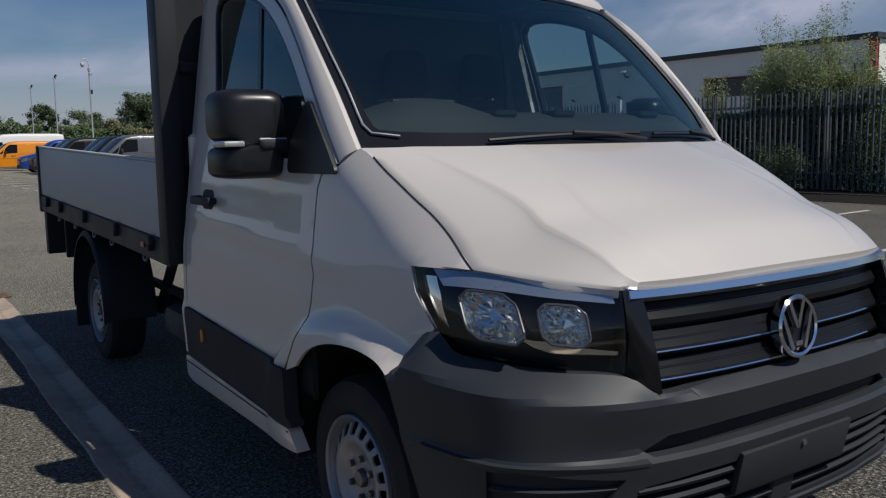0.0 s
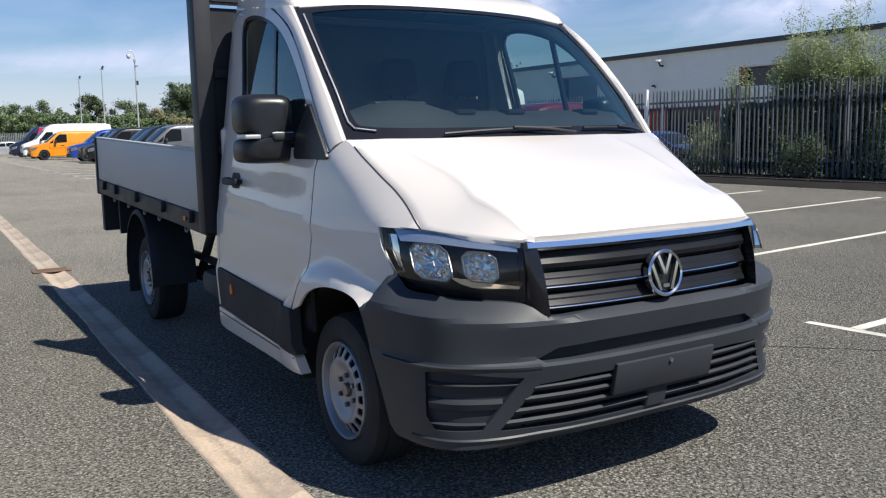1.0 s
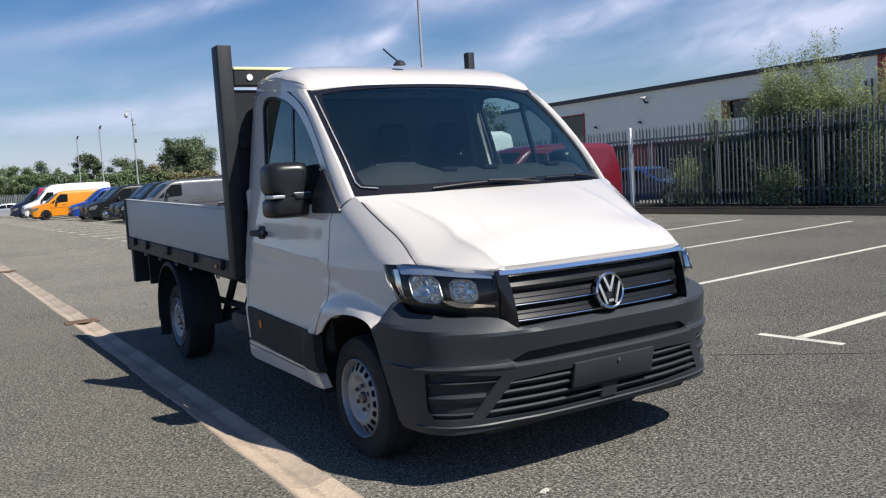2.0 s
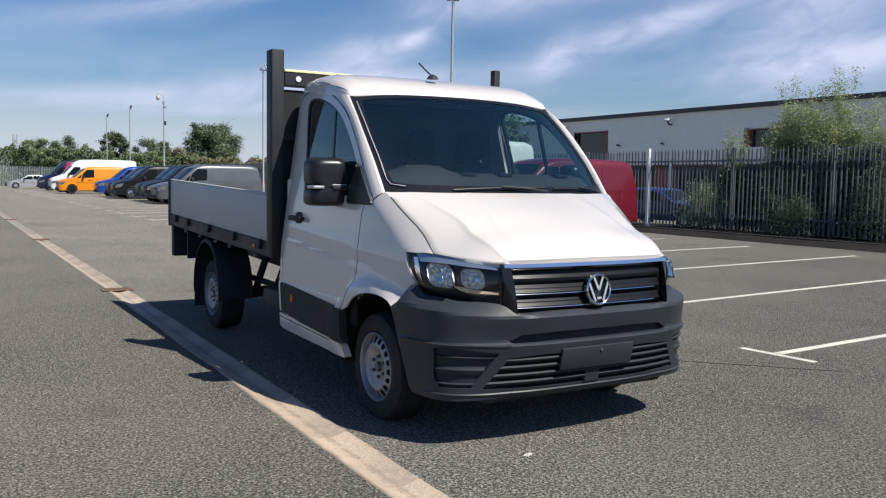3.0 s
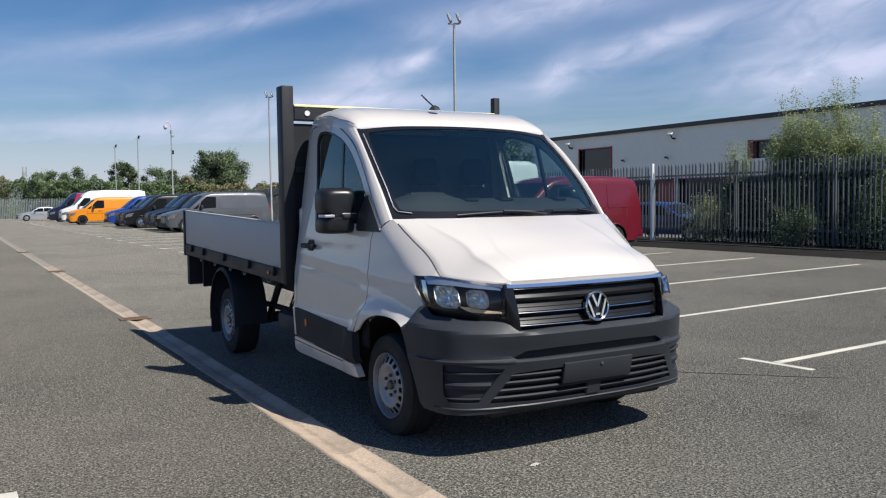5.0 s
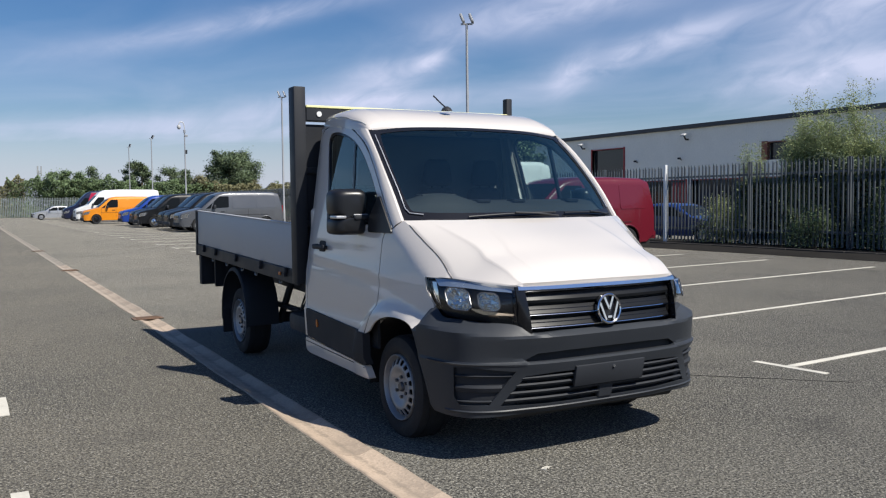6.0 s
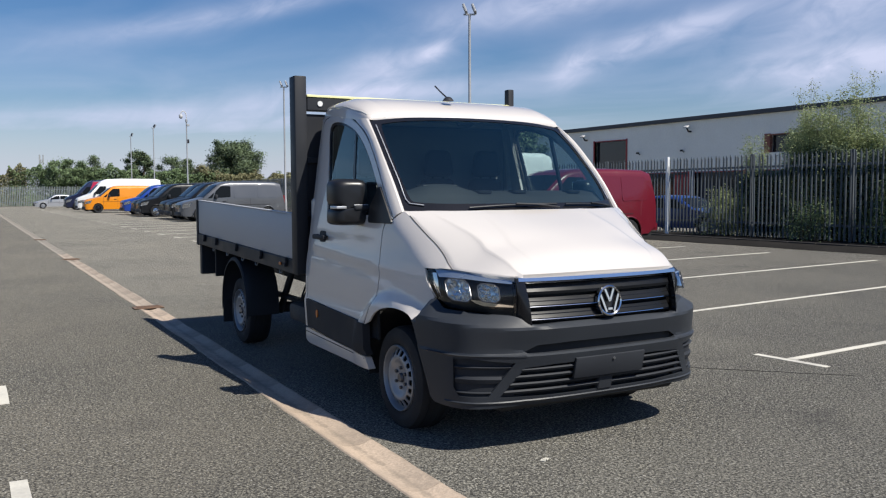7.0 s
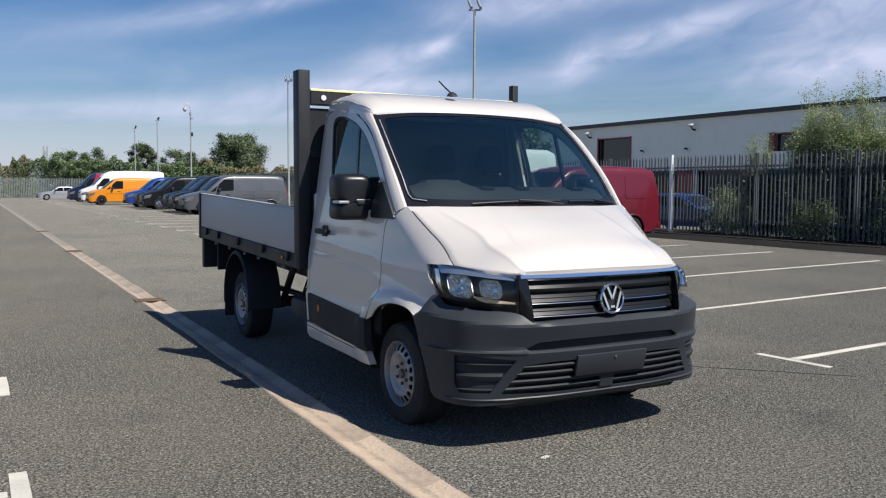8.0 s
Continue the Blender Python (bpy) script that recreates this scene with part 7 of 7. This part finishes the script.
tree(8.0, 120, 6.2, 2.4, M_leaf_mid, 16, "fresh green ash tree behind the far fence", 50, 361, 0.094, 0.2, 0.1)
tree(11.2, 120, 5.4, 2.4, M_leaf_mid, 17, "green sapling clump behind the far fence", 44, 361, 0.094, 0.2, 0.1)
tree(41.0, 110, 6.2, 2.6, M_leaf_dark, 18, "dark bush beyond the side fence", 40, 323, 0.108, 0.2, 0.1)
tree(21.7, 33.2, 4.9, 1.7, M_leaf_dark, 19, "dark leafy tree in front of the industrial unit", 60, 260, 0.07, 0.3, 0.4)


def hedge(x0, x1, y, h, mat, seed, label, per_metre=1300):
    """A rough field hedge with an uneven top."""
    rnd = random.Random(seed)
    bm = bmesh.new()
    ways = []
    for _ in range(int((x1 - x0) * per_metre)):
        x = rnd.uniform(x0, x1)
        top = h * (0.95 + 0.34 * noise.noise(Vector((x * 0.45, seed, 0))) + 0.18 * noise.noise(Vector((x * 1.7, seed, 3))))
        z = top * (1 - rnd.random() ** 1.7)
        deep = rnd.gauss(0, 0.7)
        leaf_quad(bm, Vector((x, y + deep, z)), 0.11, 0.6, rnd)
        bulge = noise.noise_vector(Vector((x * 0.9, z * 1.1, seed)))
        ways += [Vector((bulge.x + rnd.gauss(0, 0.3), deep + bulge.y * 0.5 - 0.1, 0.35 + bulge.z + z / h * 0.5 + rnd.gauss(0, 0.3))).normalized()] * 4
    return soften(solid("hedge", bm, mat, label, "hedge", kind="stuff"), ways)


hedge(-60, 4, 121, 4.8, M_leaf_dry, 31, "brownish overgrown hedge behind the far fence")
hedge(2, 18, 121, 5.1, M_leaf_mid, 32, "green overgrown hedge behind the far fence")
hedge(16, 31, 123, 4.7, M_leaf_mid, 33, "green field hedge beyond the yard")
hedge(29, 60, 122, 4.5, M_leaf_dry, 34, "dry field hedge beyond the yard")
hedge(-50, 60, 150, 4.6, M_leaf_dark, 35, "dark distant hedge line", 400)
bm = bmesh.new()
for a in range(4):
    tube(bm, (math.cos(a * 1.57) * 0.4, math.sin(a * 1.57) * 0.4, 0), (math.cos(a * 1.57) * 0.22, math.sin(a * 1.57) * 0.22, 9), 0.06, 0.05, 5)
for z in range(1, 9):
    tube(bm, (-0.4, 0, z), (0.4, 0, z + 0.6), 0.04, n=4)
for a in range(3):
    box(bm, math.cos(a * 2.1) * 0.45 - 0.12, math.cos(a * 2.1) * 0.45 + 0.12, math.sin(a * 2.1) * 0.45 - 0.1, math.sin(a * 2.1) * 0.45 + 0.1, 8.2, 10.0)
solid("phone_mast", bm, M_pole, "distant grey lattice mast above the trees", "mast", m=pose(11.7, 200, -0.06))


def willow(x, y, h, wide, seed, label, stems=50, per=330, shoots=7, deep=0.55, mat=None):
    """A shrub of upright shoots with narrow leaves."""
    rnd = random.Random(seed)
    t = thing("shrub", pose(x, y, 0.05), label, "shrub")
    wood, leaf = bmesh.new(), bmesh.new()
    for k in range(stems):
        a = rnd.uniform(0, 2 * math.pi)
        out = wide * math.sqrt(rnd.random())
        tall = k % shoots == 0
        hh = h * rnd.uniform(0.92, 1.06) if tall else h * rnd.uniform(0.45, 0.96) * (1 - 0.34 * (out / wide) ** 2)
        base = Vector((math.cos(a) * out * deep * 0.6, math.sin(a) * out * 0.5, 0))
        tip = Vector((math.cos(a) * out * deep, math.sin(a) * out, hh))
        mid = base.lerp(tip, 0.55) + Vector((rnd.uniform(-0.2, 0.2), rnd.uniform(-0.2, 0.2), 0.25))
        line = smooth_line([base, mid, tip], 9)
        for i in range(8):
            tube(wood, line[i], line[i + 1], 0.020 * (1 - i / 9), 0.020 * (1 - (i + 1) / 9), 4, False)
        for _ in range(int(per * 4.2)):
            f = rnd.random() ** 0.75
            i = min(7, int(f * 8))
            p = line[i].lerp(line[i + 1], f * 8 - i)
            r = 0.36 * (1.15 - f) + 0.04
            if tall and f > 0.75:
                r = 0.11
                if rnd.random() < 0.35:
                    continue
            off = Vector((rnd.gauss(0, r), rnd.gauss(0, r), rnd.gauss(0, r * 0.8)))
            if p.z + off.z < 0.05:
                continue
            leaf_quad(leaf, p + off, rnd.uniform(0.024, 0.046), 0.34, rnd)
    ob = part("stem", wood, M_bark, t)
    ob["kind"] = "stuff"
    part("foliage", leaf, mat or M_leaf_willow, t, smooth=False)
    return t


willow(19.6, 12.95, 4.75, 1.70, 3, "dense willow shrub growing up behind the fence", 140, 330, 400)
willow(19.6, 12.1, 4.75, 0.40, 4, "tall spindly willow shoots behind the fence", 9, 230, 2)
willow(19.6, 13.9, 4.70, 0.38, 5, "pair of thin willow shoots above the fence", 4, 170, 2)
willow(19.7, 10.9, 3.75, 0.95, 6, "lower willow shrub behind the fence", 56, 380, 9)
willow(19.7, 9.4, 3.3, 1.2, 9, "broad low willow shrub at the fence", 46, 300, 9)
willow(19.3, 15.4, 3.1, 0.8, 7, "low willow shoots behind the fence", 22, 240, 6)
willow(17.78, 12.3, 1.25, 0.75, 8, "low willow shoots pushing through the fence", 12, 90, 4, 0.22, M_leaf_bramble)
willow(18.35, 15.75, 1.5, 1.1, 12, "young willow shoots along the fence foot", 20, 120, 4, 0.22, M_leaf_willow)
willow(18.3, 9.9, 2.3, 0.9, 10, "tangle of willow shoots along the fence foot", 20, 220, 9, 0.30, M_leaf_bramble)


# low dark thicket along the back of the fence
rnd = random.Random(41)
bm = bmesh.new()
for _ in range(42000):
    y = rnd.uniform(8.5, 15.8)
    top = (3.0 - 0.28 * max(0.0, y - 13.2)) * (0.85 + 0.3 * noise.noise(Vector((y * 0.6, 2, 0))))
    z = 0.05 + top * rnd.random() ** 0.8
    leaf_quad(bm, Vector((18.6 + 1.3 * rnd.random() ** 1.1, y, z)), 0.065, 0.42, rnd)
solid("thicket", bm, M_leaf_thicket, "dark tangled brambles behind the fence", "undergrowth", kind="stuff", smooth=False)

# scrap of paper on the tarmac in front of the truck
rnd = random.Random(51)
bm = bmesh.new()
grid_mesh(bm, [[Vector((-0.034 + 0.017 * i + rnd.uniform(-0.005, 0.005), -0.016 + 0.011 * j + rnd.uniform(-0.004, 0.004), 0.004 + 0.012 * rnd.random() * (i % 2))) for j in range(4)] for i in range(5)], 0.003, lambda p: Vector((0, 0, -1)))
solid("paper_scrap", bm, M_line, "small crumpled white paper scrap on the tarmac", "litter", m=pose(-0.54, -0.09, 0.0, 0, 0, 25), smooth=False)
